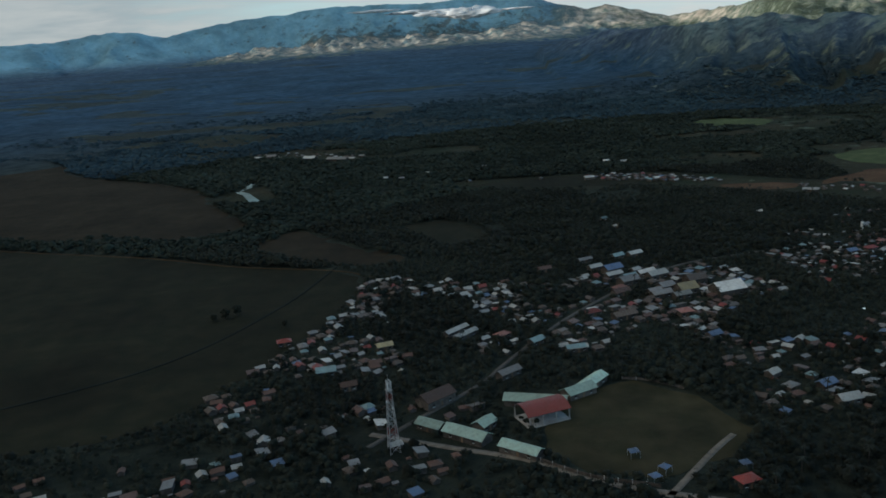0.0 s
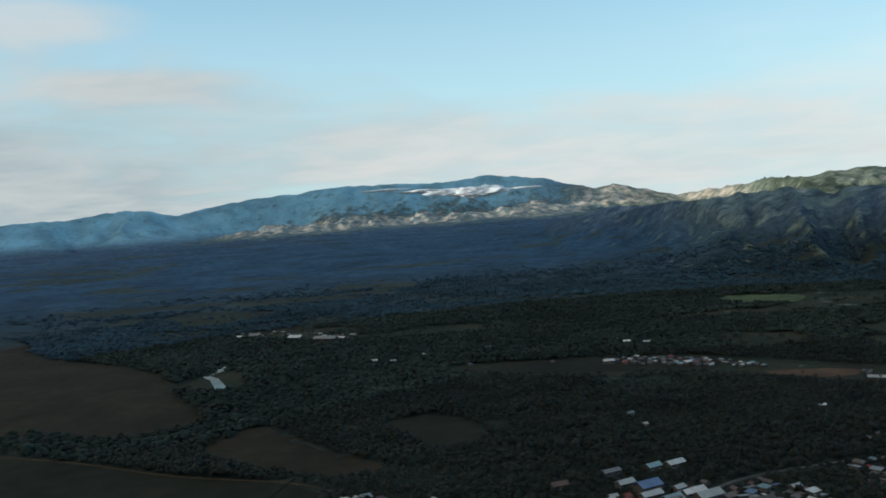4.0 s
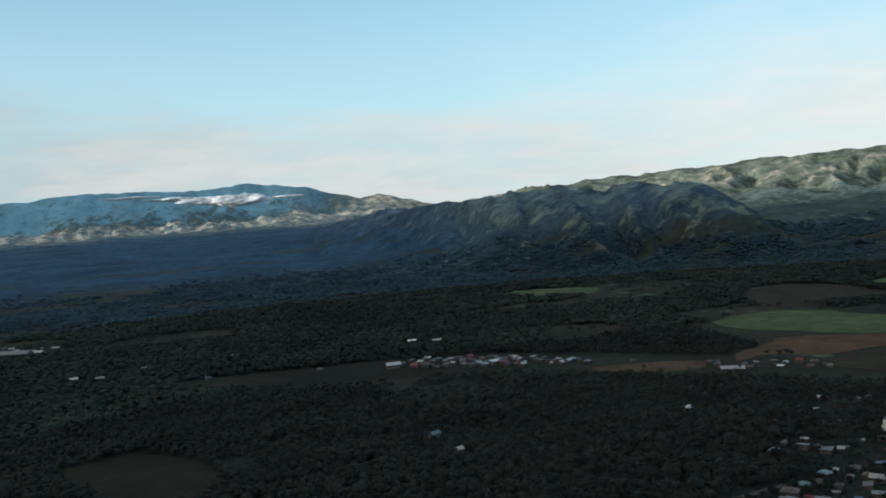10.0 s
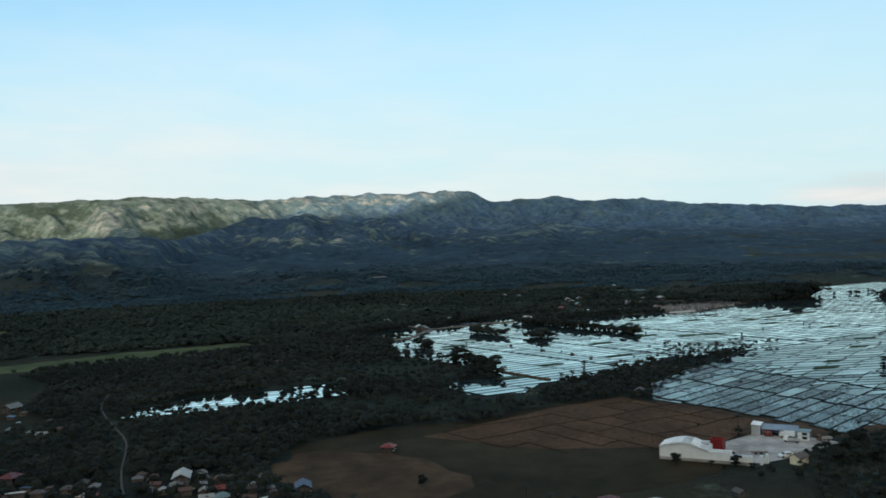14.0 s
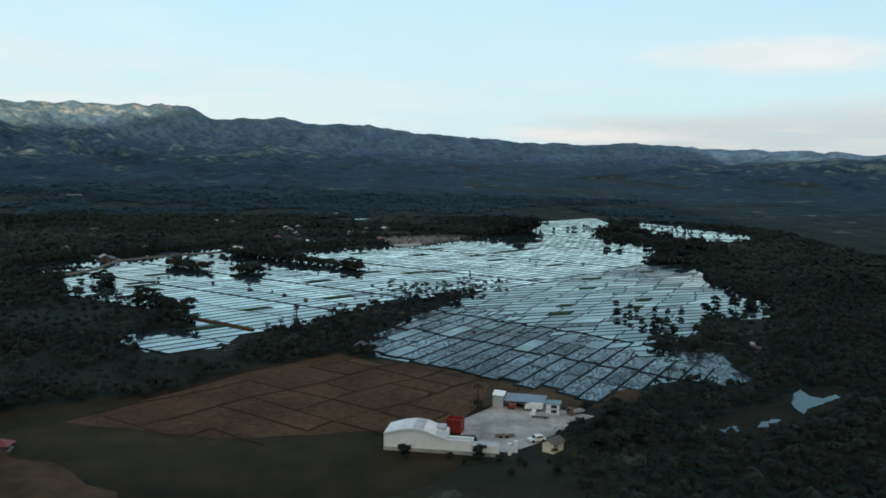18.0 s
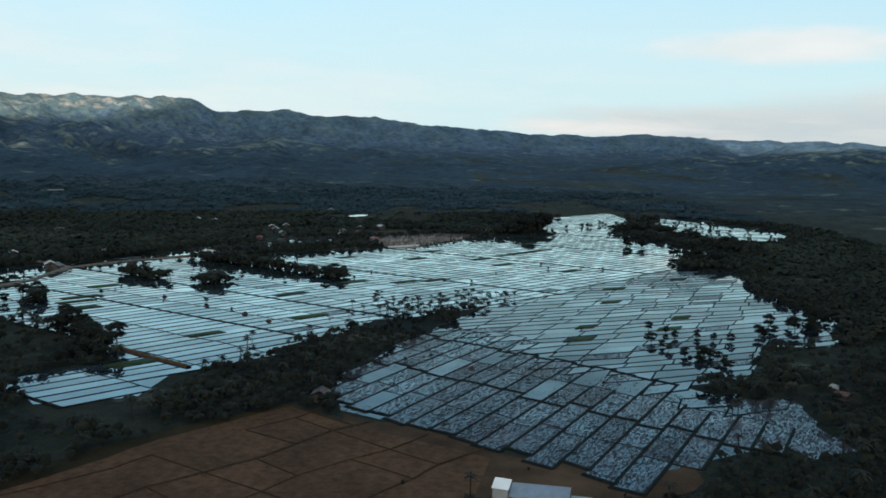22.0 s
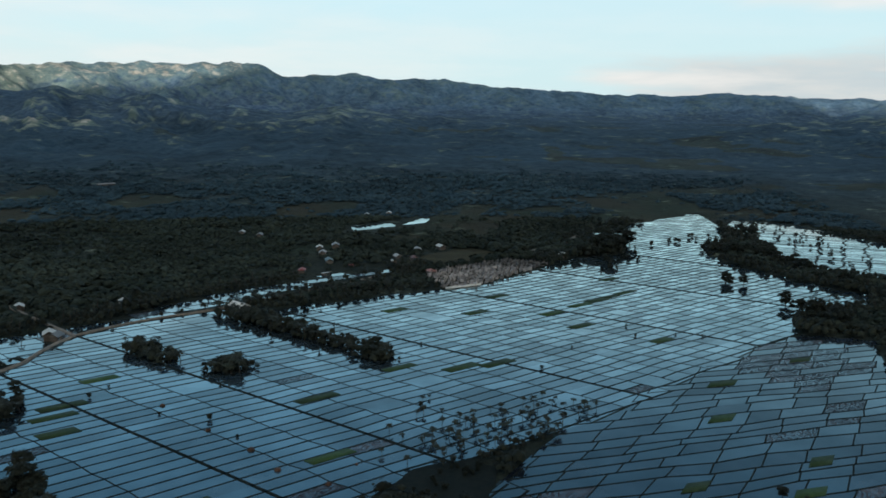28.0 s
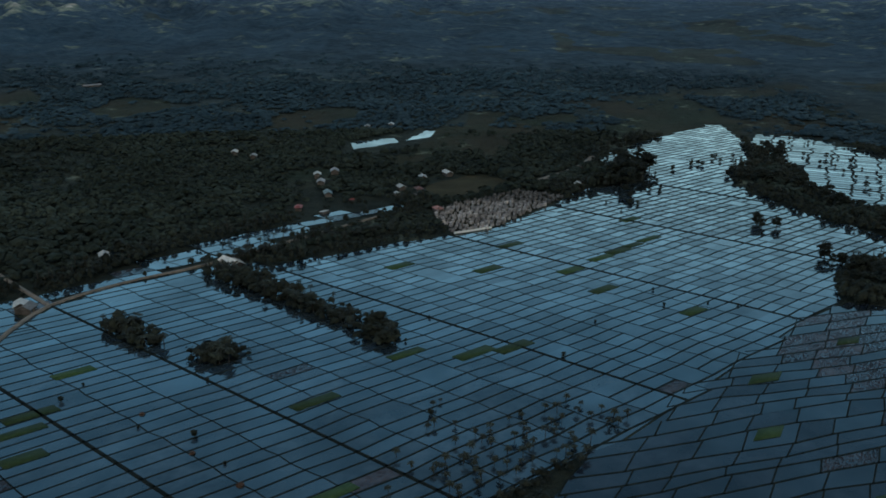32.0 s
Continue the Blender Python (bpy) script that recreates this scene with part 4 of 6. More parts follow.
sheet("field_brown", ragged(BROWN, 7, 0.6, 4), 0.10, M["stubble"], "rough brown field edges with dry stubble", "field")
sheet("sports_field", ragged(SCHOOL_GROUND, 6, 0.8, 2), 0.09, M["pitch"], "worn grass sports field behind a school", "field")
sheet("grove_bank", ragged(GROVE_BANK, 4, 0.8, 6), 0.21, M["bund"], "broad weedy bank under young palms", "bank")
sheet("yard", YARD, 0.12, M["concrete"], "pale concrete yard of a warehouse", "yard")
sheet("river_bank", ragged(RIVER, 4, 1.0, 5), 0.10, M["grass_dark"], "dark grassy bed of a small river", "ground")
for _k, _p in enumerate(RIVER_POOLS):
    sheet("river_pool_%d" % (_k + 1), ragged(_p, 1.6, 0.5, _k), 0.13, M["river"], "still pool of a river between dark banks", "water")
sheet("wet_mud", ragged([(590, 507), (589, 492), (564, 494), (552, 492), (546, 503), (560, 506), (574, 507)], 4, 1.2, 3), 0.17, M["mud_water"], "pale wet mud flat at the edge of the paddies", "mud")
sheet("stream", RIVER_FAR, 0.10, M["river"], "bright stream at the edge of a wood", "water")
for _k, _p in enumerate(PONDS):
    sheet("pond_%d" % (_k + 1), ragged(_p, 6, 1.5, _k), 0.12, M["water"], "small pale pond among trees", "water")


# ---- paddies ----
DA, DB = np.array([0.555, 0.832]), np.array([0.735, -0.678])
ORIGIN = np.array([687.0, 594.0])


def quad_strip(p, q, w, h, z=0.0):
    """Corners and faces of a low bank from p to q."""
    p, q = np.asarray(p, float), np.asarray(q, float)
    d = (q - p) / max(np.linalg.norm(q - p), 1e-6)
    s = np.array([-d[1], d[0]]) * w / 2
    v = []
    for c in (p - d * w * 0.3, q + d * w * 0.3):
        for k, zz in ((-1.35, -0.05), (-0.7, h), (0.7, h), (1.35, -0.05)):
            v.append((*(c + s * k), z + zz))
    return v, [(0, 4, 5, 1), (1, 5, 6, 2), (2, 6, 7, 3)]


def paddies(name, poly, da, db, origin, step_a, step_b, jitter, wide_a, seed, z, water, label, close, bend=0.0, mud=0.1, seedlings=(), lanes=(), brick=0.0):
    """A field of flooded cells with banks. step_a: from bank to bank along da; step_b: along db; wide_a: every so manieth bank along da is a broad one."""
    rng = np.random.RandomState(seed)
    P = np.array(poly)
    inv = np.linalg.inv(np.stack([da, db], 1))
    ab = (P - origin) @ inv.T
    a0, b0 = np.floor(ab.min(0) / [step_a, step_b]).astype(int) - 1
    a1, b1 = np.ceil(ab.max(0) / [step_a, step_b]).astype(int) + 1
    if lanes:
        b0, b1 = 0, len(lanes) - 1
    na, nb = a1 - a0 + 1, b1 - b0 + 1
    ia, ib = np.meshgrid(np.arange(a0, a1 + 1), np.arange(b0, b1 + 1), indexing="ij")
    shift_a = rng.uniform(-0.25, 0.25, nb)[None, :] * step_a * jitter
    shift_b = rng.uniform(-0.3, 0.3, nb)[None, :] * step_b * jitter
    ca = ia * step_a + shift_a + rng.uniform(-0.12, 0.12, ia.shape) * step_a * jitter
    cb = (np.array([p for p, _ in lanes])[ib] if lanes else ib * step_b) + shift_b * (not lanes) + rng.uniform(-0.10, 0.10, ia.shape) * step_b * jitter * (1 - np.array([w for _, w in lanes])[ib] if lanes else 1)
    if bend:
        cb = cb + bend * step_b * (fbm(ia * step_a / 38.0 + 7, ib * 0.35, seed, 3) - 0.5) * 4
        ca = ca + bend * step_a * (fbm(ia * 0.4 + 3, ib * step_b / 38.0, seed + 5, 3) - 0.5) * 2.5
    node = origin + ca[..., None] * da + cb[..., None] * db
    lo, hi = node[:-1], node[1:]
    if brick:      # cross banks of one row do not meet those of the next
        row, at = np.arange(a0, a1)[:, None] + 0.0 * ib[:-1], (ib[:-1] + brick * rng.uniform(-0.5, 0.5, (na - 1, nb))) * step_b

        def side(i, b):
            a = i * step_a + bend * step_a * 3.0 * (fbm(i * 0.45 + 3, b / 38.0, seed, 3) - 0.5)
            return origin + a[..., None] * da + b[..., None] * db

        lo, hi = side(row, at), side(row + 1, at + 0.2 * step_b * brick * rng.uniform(-1, 1, at.shape))
    mid = (lo[:, :-1] + hi[:, :-1] + hi[:, 1:] + lo[:, 1:]) / 4
    ok = inside(mid[..., 0], mid[..., 1], poly)
    if name == "paddy_front":
        ok &= ~inside(mid[..., 0], mid[..., 1], MUD)
    field = empty(name, label=label, category="paddy field", kind="structure")
    # banks
    bv, bf = [], []

    def bank(p, q, w, h):
        v, f = quad_strip(p, q, w, h, z)
        bf.extend([tuple(k + len(bv) for k in g) for g in f])
        bv.extend(v)

    full = np.zeros((na + 1, nb + 1), bool)
    full[1:-1, 1:-1] = ok
    drop = rng.rand(na + 1, nb + 1)
    for i in range(na):
        for j in range(nb):
            broad = lanes[j][1] if lanes else (j + b0) % wide_a == 50 % wide_a
            if i < na - 1 and (full[i + 1, j] or full[i + 1, j + 1]):      # along da
                bank(lo[i, j], hi[i, j], (1.2 if broad else 0.5) * (1 + 1.1 * float(smooth(850, 1010, lo[i, j, 0]))), 0.22 if broad else 0.10)
            if j < nb - 1 and (full[i, j + 1] or full[i + 1, j + 1]) and (drop[i, j] > 0.04):       # along db
                bank(*((lo[i, j], lo[i, j + 1]) if i < na - 1 else (hi[i - 1, j], hi[i - 1, j + 1])), 0.82 * (1 + 0.9 * float(smooth(850, 1010, lo[min(i, na - 2), j, 0]))), 0.115)
    b = part("banks", mesh_np("banks", bv, bf, M["bund"]), None, field, "low grassy earth banks")
    tagged(b, kind="stuff")
    # cells
    order = [(math.hypot(mid[i, j, 0] - close[0], mid[i, j, 1] - close[1]), i, j) for i in range(na - 1) for j in range(nb - 1) if ok[i, j]]
    order.sort()
    rest_v, rest_f = [], []
    for k, (_, i, j) in enumerate(order):
        c = mid[i, j]
        q = [lo[i, j], hi[i, j], hi[i, j + 1], lo[i, j + 1]]
        roll = rng.rand()
        m = M["mud_water"] if roll < mud or (name == "paddy_front" and inside(c[0], c[1], MUDDY) and roll < 0.75) else M[water]
        if k < 290:
            h = 0.02 + 0.03 * roll
            v = [(*(c + (p - c) * 1.0 - c), z + h) for p in q]
            me = mesh_np("paddy", v, [(0, 3, 2, 1)], m)
            o = part("paddy", me, None, field)
            o.location = (c[0], c[1], 0)
        else:
            rest_f.append([len(rest_v) + n for n in (0, 3, 2, 1)])
            rest_v.extend([(*p, z + 0.02 + 0.03 * roll) for p in q])
    for s in seedlings:
        u, w = da * step_a * 0.43 * rng.uniform(0.8, 1.1), db * rng.uniform(0.8, 1.25) * (6.5 if lanes else 4.6)
        c = np.array(s)
        me = mesh_np("seedbed", [(*p, z + e) for e in (0.0, 0.22) for p in (-u - w, u - w, u + w, w - u)], [(0, 1, 5, 4), (1, 2, 6, 5), (2, 3, 7, 6), (3, 0, 4, 7), (4, 5, 6, 7)], M["seedling"])
        o = part("seedbed", me, None, field, "green rice seedbed")
        o.location = (c[0], c[1], 0)
    if rest_v:
        far = part("far_paddies", mesh_np("far_paddies", rest_v, rest_f, M[water]), None, field, "flooded paddies")
        tagged(far, kind="stuff")
    return field


for _k, (_p, _z) in enumerate(((MAIN, 0.135), (FRONT, 0.085))):
    sheet("flood_water_%d" % (_k + 1), _p, _z, M["water" if _k == 0 else "silty"], "shallow flood water between the paddy banks", "water")
SEEDBEDS = [(869, 604), (907, 596), (778, 602), (785, 589), (872, 568), (849, 555), (828, 522), (892, 554), (904, 545), (914, 538), (926, 529), (694, 715), (707, 724), (652, 657), (687, 630), (736, 646.7), (611, 665), (746, 729), (774.5, 625), (868.7, 643), (961.5, 535.5), (717, 726.6)]
LANES = [(a + (b - a) * k / n, k == 0) for a, b, n in ((-240, -140, 4), (-140, -47, 4), (-47, -1, 3), (-1, 87, 6), (87, 178, 8), (178, 262, 8), (262, 350, 9), (350, 600, 18)) for k in range(n)] + [(600, True)]
paddies("paddy_main", MAIN, DA, DB, ORIGIN, 5.8, 14.0, 0.4, 5, 11, 0.15, "water", "flooded rice paddies mirroring the sky, with dark banks", (640, 640), seedlings=SEEDBEDS, lanes=LANES, mud=0.014)
paddies("paddy_front", FRONT, np.array([0.93, -0.37]), np.array([0.40, -0.917]), np.array([655.0, 540.0]), 9.0, 16.0, 0.7, 99, 12, 0.10, "silty", "flooded irregular paddies mirroring the sky", (640, 530), bend=0.42, mud=0.09, brick=0.3, seedlings=[(770, 508), (733, 515), (679, 531.5), (658, 536), (701, 494), (679, 503), (805, 472)])
paddies("paddy_mud", MUD, np.array([0.62, 0.79]), np.array([0.90, -0.43]), np.array([593.0, 563.6]), 6.4, 19.0, 0.6, 2, 16, 0.10, "silty", "muddy flooded paddies full of straw and puddles", (590, 560), bend=0.04, mud=0.93, brick=0.25)
paddies("paddy_strip", STRIP, DA, DB, ORIGIN, 9.0, 16.0, 0.6, 9, 13, 0.10, "water", "flooded paddies behind a raised road", (800, 780))
paddies("paddy_bay", BAY, np.array([0.30, 0.954]), np.array([0.95, -0.31]), np.array([1130.0, 370.0]), 15.0, 6.5, 0.6, 9, 14, 0.12, "water", "distant flooded paddies behind a belt of trees", (1100, 380), mud=0.0)
paddies("paddy_pool", POOL, np.array([0.62, -0.78]), np.array([0.78, 0.62]), np.array([540.0, 755.0]), 22.0, 4.2, 0.5, 9, 15, 0.10, "silty", "narrow flooded paddies among trees", (520, 760), mud=0.0)

# brown plots
def brown_plots():
    root = empty("brown_field", label="dry brown harvested paddies with earth banks", category="field", kind="structure")
    da, db = np.array([0.78, -0.62]), np.array([0.60, 0.80])
    o = np.array([530.0, 620.0])
    rng = np.random.RandomState(3)

    def corner(i, j):
        return o + da * (i + 0.10 * math.sin(3.1 * i + 5.3 * j)) * 11 + db * (j + 0.08 * math.sin(4.7 * i + 2.9 * j)) * 15

    bv, bf = [], []
    for i in range(-7, 8):
        for j in range(-6, 7):
            p = corner(i, j)
            for q, w in ((corner(i + 1, j), 0.85 if j == 0 else 0.12 + 0.24 * rng.rand()), (corner(i, j + 1), 0.10 + 0.22 * rng.rand())):
                if (inside(p[0], p[1], BROWN) or inside(q[0], q[1], BROWN)) and inside(*((p + q) / 2), BROWN) and (w > 0.5 or rng.rand() > 0.25):
                    m = (p + q) / 2 + rng.uniform(-0.25, 0.25, 2)
                    for s, e in ((p, m), (m, q)):
                        v, f = quad_strip(s, e, w, 0.2, 0.12)
                        bf.extend([tuple(k + len(bv) for k in g) for g in f])
                        bv.extend(v)
            q = [corner(i, j), corner(i + 1, j), corner(i + 1, j + 1), corner(i, j + 1)]
            if not all(inside(c[0], c[1], BROWN) for c in q):
                continue
            c = sum(q) / 4
            g = 12
            vs, fs = [], []
            for u in range(g + 1):
                for w in range(2):
                    a, e = u / g, float(w)
                    r = (q[0] * (1 - a) + q[1] * a) * (1 - e) + (q[3] * (1 - a) + q[2] * a) * e - c
                    vs.append((r[0], r[1], 0.13 + (0.08 if u % 2 else 0.0)))
                if u:
                    fs.append((2 * u - 2, 2 * u, 2 * u + 1, 2 * u - 1))
            ob = part("plot", mesh_np("plot", vs, fs, M["stubble"]), None, root)
            ob.location = (c[0], c[1], 0)
    tagged(part("banks", mesh_np("banks", bv, bf, M["field_bank"]), None, root, "low dark weedy banks"), kind="stuff")


brown_plots()


def scatter_stuff(name, poly, count, seed, material, size, height, label, category, mask=None):
    """Small upright tufts in clumps."""
    rng = np.random.RandomState(seed)
    P = np.array(poly)
    xy = rng.uniform(P.min(0), P.max(0), (count * 4, 2))
    keep = inside(xy[:, 0], xy[:, 1], poly) & (fbm(xy[:, 0] / 14, xy[:, 1] / 14, seed, 3) > 0.5)
    if mask is not None:
        keep &= mask(xy[:, 0], xy[:, 1])
    xy = xy[keep][:count]
    n = len(xy)
    a = rng.uniform(0, math.pi, n)
    s = rng.uniform(0.5, 1.2, n) * size
    h = rng.uniform(0.5, 1.2, n) * height
    d = np.stack([np.cos(a) * s, np.sin(a) * s], 1)
    e = np.stack([-np.sin(a), np.cos(a)], 1) * (h * 0.7)[:, None]
    v = np.zeros((n, 4, 3))
    v[:, 0, :2], v[:, 1, :2], v[:, 2, :2], v[:, 3, :2] = xy - d, xy + d, xy + d * 0.7 + e, xy - d * 0.7 + e
    v[:, :2, 2], v[:, 2:, 2] = 0.05, (0.1 + h)[:, None]
    return tagged(new(name, mesh_np(name, v.reshape(-1, 3), np.arange(4 * n).reshape(-1, 4), material)), label, category, kind="stuff")


RUBBLE = [(523, 639), (518, 633), (517, 627), (515, 619), (511, 611), (513, 610), (518, 618), (519.5, 627), (521, 633), (526, 638)]
scatter_stuff("rubble", RUBBLE, 130, 43, M["tomb"], 0.3, 0.3, "line of pale rubble across a brown field", "rubble")
scatter_stuff("stubble_tufts", BROWN, 4200, 47, M["straw"], 0.13, 0.12, "dry straw tufts on a harvested brown field", "straw")
scatter_stuff("straw_clumps", MUD, 9000, 41, M["straw"], 0.24, 0.10, "pale straw clumps lying in muddy paddies", "straw")


# ---- trees ----
CORE_V = np.array([(a, b, c) for a in (-1, 1) for b in (-1, 1) for c in (-1, 1)] + [(-1.7, 0, 0), (1.7, 0, 0), (0, -1.7, 0), (0, 1.7, 0), (0, 0, -1.7), (0, 0, 1.7)], float)
CORE_V /= np.linalg.norm(CORE_V, axis=1, keepdims=True)


def core_faces():
    """The twelve four-sided faces between neighbouring corners of the core."""
    out = []
    for i in range(8, 14):
        for j in range(i + 1, 14):
            if abs(CORE_V[i] @ CORE_V[j]) > 0.1:
                continue
            both = [k for k in range(8) if CORE_V[k] @ CORE_V[i] > 0.3 and CORE_V[k] @ CORE_V[j] > 0.3]
            q = [i, both[0], j, both[1]]
            n = np.cross(CORE_V[q[1]] - CORE_V[q[0]], CORE_V[q[2]] - CORE_V[q[0]])
            out.append(q if n @ CORE_V[i] > 0 else q[::-1])
    return np.array(out)


CORE_F = core_faces()


def leaf_cloud(centre, radius, count, size, rng, core=0.86):
    """Crowns: a lumpy closed core under small leafy quads that face outwards and up. Returns corners and faces."""
    n = len(centre)
    cv = centre[:, None, :] + CORE_V[None] * radius[:, None, :] * core * rng.uniform(0.66, 1.18, (n, 14, 1))
    cf = (np.arange(n) * 14)[:, None, None] + CORE_F[CORE_V[CORE_F].mean(1)[:, 2] > -0.2][None]
    if not count:
        return cv.reshape(-1, 3), cf.reshape(-1, 4)
    d = rng.normal(size=(n, count, 3))
    d /= np.linalg.norm(d, axis=-1, keepdims=True)
    d[..., 2] = np.where(d[..., 2] < -0.3, -d[..., 2], d[..., 2])
    lump = 0.84 + 0.2 * rng.rand(n, count, 1) + 0.10 * np.sin(d[..., :1] * 5 + d[..., 1:2] * 4 + rng.rand(n, 1, 1) * 6)
    p = centre[:, None, :] + d * lump * radius[:, None, :]
    nrm = d + rng.normal(size=d.shape) * 0.25 + np.array([0, 0, 0.9])
    nrm /= np.linalg.norm(nrm, axis=-1, keepdims=True)
    u = np.cross(nrm, rng.normal(size=d.shape))
    u /= np.linalg.norm(u, axis=-1, keepdims=True)
    w = np.cross(nrm, u)
    s = (size * radius[:, None, :1]) * rng.uniform(0.6, 1.3, (n, count, 1))
    v = np.stack([p - u * s - w * s * 0.7, p + u * s - w * s * 0.6, p + u * s * 0.8 + w * s * 0.8, p - u * s * 0.9 + w * s * 0.7], 2).reshape(-1, 3)
    return np.concatenate([cv.reshape(-1, 3), v]), np.concatenate([cf.reshape(-1, 4), n * 14 + np.arange(len(v)).reshape(-1, 4)])


def quads(v):
    return np.arange(len(v)).reshape(-1, 4)


def make_tree(seed, h, spread):
    rng, r = np.random.RandomState(seed), random.Random(seed)
    root = empty("tree", label="dark green broadleaf tree with an uneven crown", category="tree")
    bm = bmesh.new()
    tube(bm, (0, 0, -0.3), (0.15, 0.1, h * 0.45), 0.26, 0.16, 7)
    tips = []
    for k in range(5):
        a = k * 1.26 + r.uniform(-0.4, 0.4)
        q = (math.cos(a) * spread * 0.6, math.sin(a) * spread * 0.6, h * r.uniform(0.6, 0.82))
        tube(bm, (0.13, 0.08, h * 0.38), q, 0.11, 0.04, 5)
        tips.append(q)
    part("trunk", bm, M["bark"], root, "grey-brown trunk with limbs")
    tips.append((0.1, 0.1, h * 0.86))
    for k in range(5):
        a = k * 1.26 + 0.6
        tips.append((math.cos(a) * spread * 0.45, math.sin(a) * spread * 0.45, h * r.uniform(0.26, 0.46)))
    c = np.array(tips)
    rad = np.stack([rng.uniform(0.42, 0.6, len(c)) * spread] * 2 + [rng.uniform(0.3, 0.42, len(c)) * spread], 1)
    v, f = leaf_cloud(c, rad, 44, 0.165, rng)
    part("crown", mesh_np("crown", v, f, M["leaf"]), None, root)
    return root


def palm_fronds(top, n, length, rng):
    vs = []
    for k in range(n):
        a = 2 * math.pi * k / n + rng.uniform(-0.25, 0.25)
        lift = rng.uniform(-0.5, 1.25)
        d, s = np.array([math.cos(a), math.sin(a)]), np.array([-math.sin(a), math.cos(a)])
        pts = []
        for t in (0.0, 0.35, 0.7, 1.0):
            out = length * t * (1 - 0.12 * t)
            z = length * (lift * t - (0.55 + 0.5 * lift) * t * t)
            w = (0.10, 0.30, 0.26, 0.05)[len(pts) // 3] * length * 0.55
            c = np.array([*(d * out), z]) + top
            pts += [c - np.array([*(s * w), w * 0.55]), c, c + np.array([*(s * w), -w * 0.55])]
        for m in range(3):
            for e in range(2):
                vs += [pts[3 * m + e], pts[3 * m + e + 1], pts[3 * m + e + 4], pts[3 * m + e + 3]]
    return np.array(vs)


def make_palm(seed, h, length):
    rng, r = np.random.RandomState(seed), random.Random(seed)
    root = empty("coconut_palm", label="coconut palm with a slim bare trunk and drooping fronds", category="palm tree")
    bm = bmesh.new()
    lean = (r.uniform(-0.35, 0.35), r.uniform(-0.35, 0.35))
    tube(bm, (0, 0, -0.3), (lean[0] * 0.4, lean[1] * 0.4, h * 0.5), 0.12, 0.09, 6)
    tube(bm, (lean[0] * 0.4, lean[1] * 0.4, h * 0.5), (lean[0], lean[1], h), 0.09, 0.08, 6)
    part("trunk", bm, M["bark"], root, "slim grey trunk")
    v = palm_fronds(np.array([lean[0], lean[1], h]), 17, length, rng)
    part("crown", mesh_np("crown", v, quads(v), M["palm_leaf"]), None, root)
    return root


def spread_out(things, poses):
    """Puts the first of each kind at a pose of its own and copies for the rest."""
    for k, m in enumerate(poses):
        t = things[k % len(things)]
        if k < len(things):
            t.matrix_basis = m
        else:
            copy_thing(t, m)


def join_far(name, things, poses, limit, label, category):
    """Plants beyond the given x become one mesh; gives back the poses that are left."""
    vs, fs, mi, n = [], [], [], 0
    for k, m in enumerate(p for p in poses if p.translation.x > limit):
        for q, c in enumerate(sorted(things[k % len(things)].children, key=lambda o: o.name)):
            co = np.empty(3 * len(c.data.vertices), np.float32)
            c.data.vertices.foreach_get("co", co)
            t = np.array(m)
            vs.append(co.reshape(-1, 3) @ t[:3, :3].T + t[:3, 3])
            fs += [tuple(n + i for i in f.vertices) for f in c.data.polygons]
            mi += [q] * len(c.data.polygons)
            n += len(vs[-1])
    me = bpy.data.meshes.new(name)
    for c in sorted(things[0].children, key=lambda o: o.name):
        me.materials.append(c.data.materials[0])
    me.from_pydata(np.concatenate(vs).tolist(), [], fs)
    me.polygons.foreach_set("material_index", mi)
    tagged(new(name, me), label, category, kind="stuff")
    return [p for p in poses if p.translation.x <= limit]


def spot(x, y, z=0.0, s=1.0, turn=None):
    return Matrix.LocRotScale((x, y, z), Euler((0, 0, random.uniform(0, 6.28) if turn is None else turn)), (s, s, s))


random.seed(5)
_poses = []
# palm grove on the broad bank
GROVE = [(684, 592), (715, 564), (738, 553), (748, 570), (728, 592), (702, 606), (688, 602)]
_spots = []
while len(_spots) < 66:
    x, y = random.uniform(682, 750), random.uniform(550, 608)
    if inside(x, y, GROVE) and all((x - a) ** 2 + (y - b) ** 2 > 6 for a, b in _spots):
        _spots.append((x, y))
        _poses.append(spot(x, y, 0.1, random.uniform(0.8, 1.15)))
for x, y in ((690, 616), (692, 601), (737, 611), (726, 603), (721, 597), (707, 617), (685, 608), (740, 609), (723, 611), (725, 609), (700, 606), (708, 600), (716, 602), (645, 640), (702, 612), (684, 598)):
    _poses.append(spot(x, y, 0.1, random.uniform(0.75, 1.0)))
# palms along the hedge, the bank of the river and the village edge
for k in range(18):
    t = random.random()
    _poses.append(spot(515 + 130 * t + random.uniform(-4, 4), 660 - 58 * t + random.uniform(-4, 10), 0, random.uniform(1.1, 1.7)))
for k in range(16):
    _poses.append(spot(random.uniform(520, 610), random.uniform(468, 512), 0, random.uniform(1.0, 1.5)))
for x0, y0, x1, y1, n in ((851, 719, 789, 635, 44), (759, 686, 770, 690, 22), (768, 712, 789, 735, 22), (615, 672, 645, 690, 12), (700, 738, 722, 748, 9), (858, 724, 905, 690, 26), (905, 690, 935, 640, 22), (640, 690, 662, 722, 10), (1040, 548, 1085, 520, 14), (1050, 425, 960, 404, 14), (905, 440, 850, 440, 10)):
    for _ in range(n):
        t = random.random()
        _poses.append(spot(x0 + (x1 - x0) * t + random.uniform(-5, 5), y0 + (y1 - y0) * t + random.uniform(-5, 5), 0, random.uniform(1.2, 1.8)))
_palms = [make_palm(k, 2.0 + 0.3 * k, 1.4 + 0.08 * k) for k in range(4)]
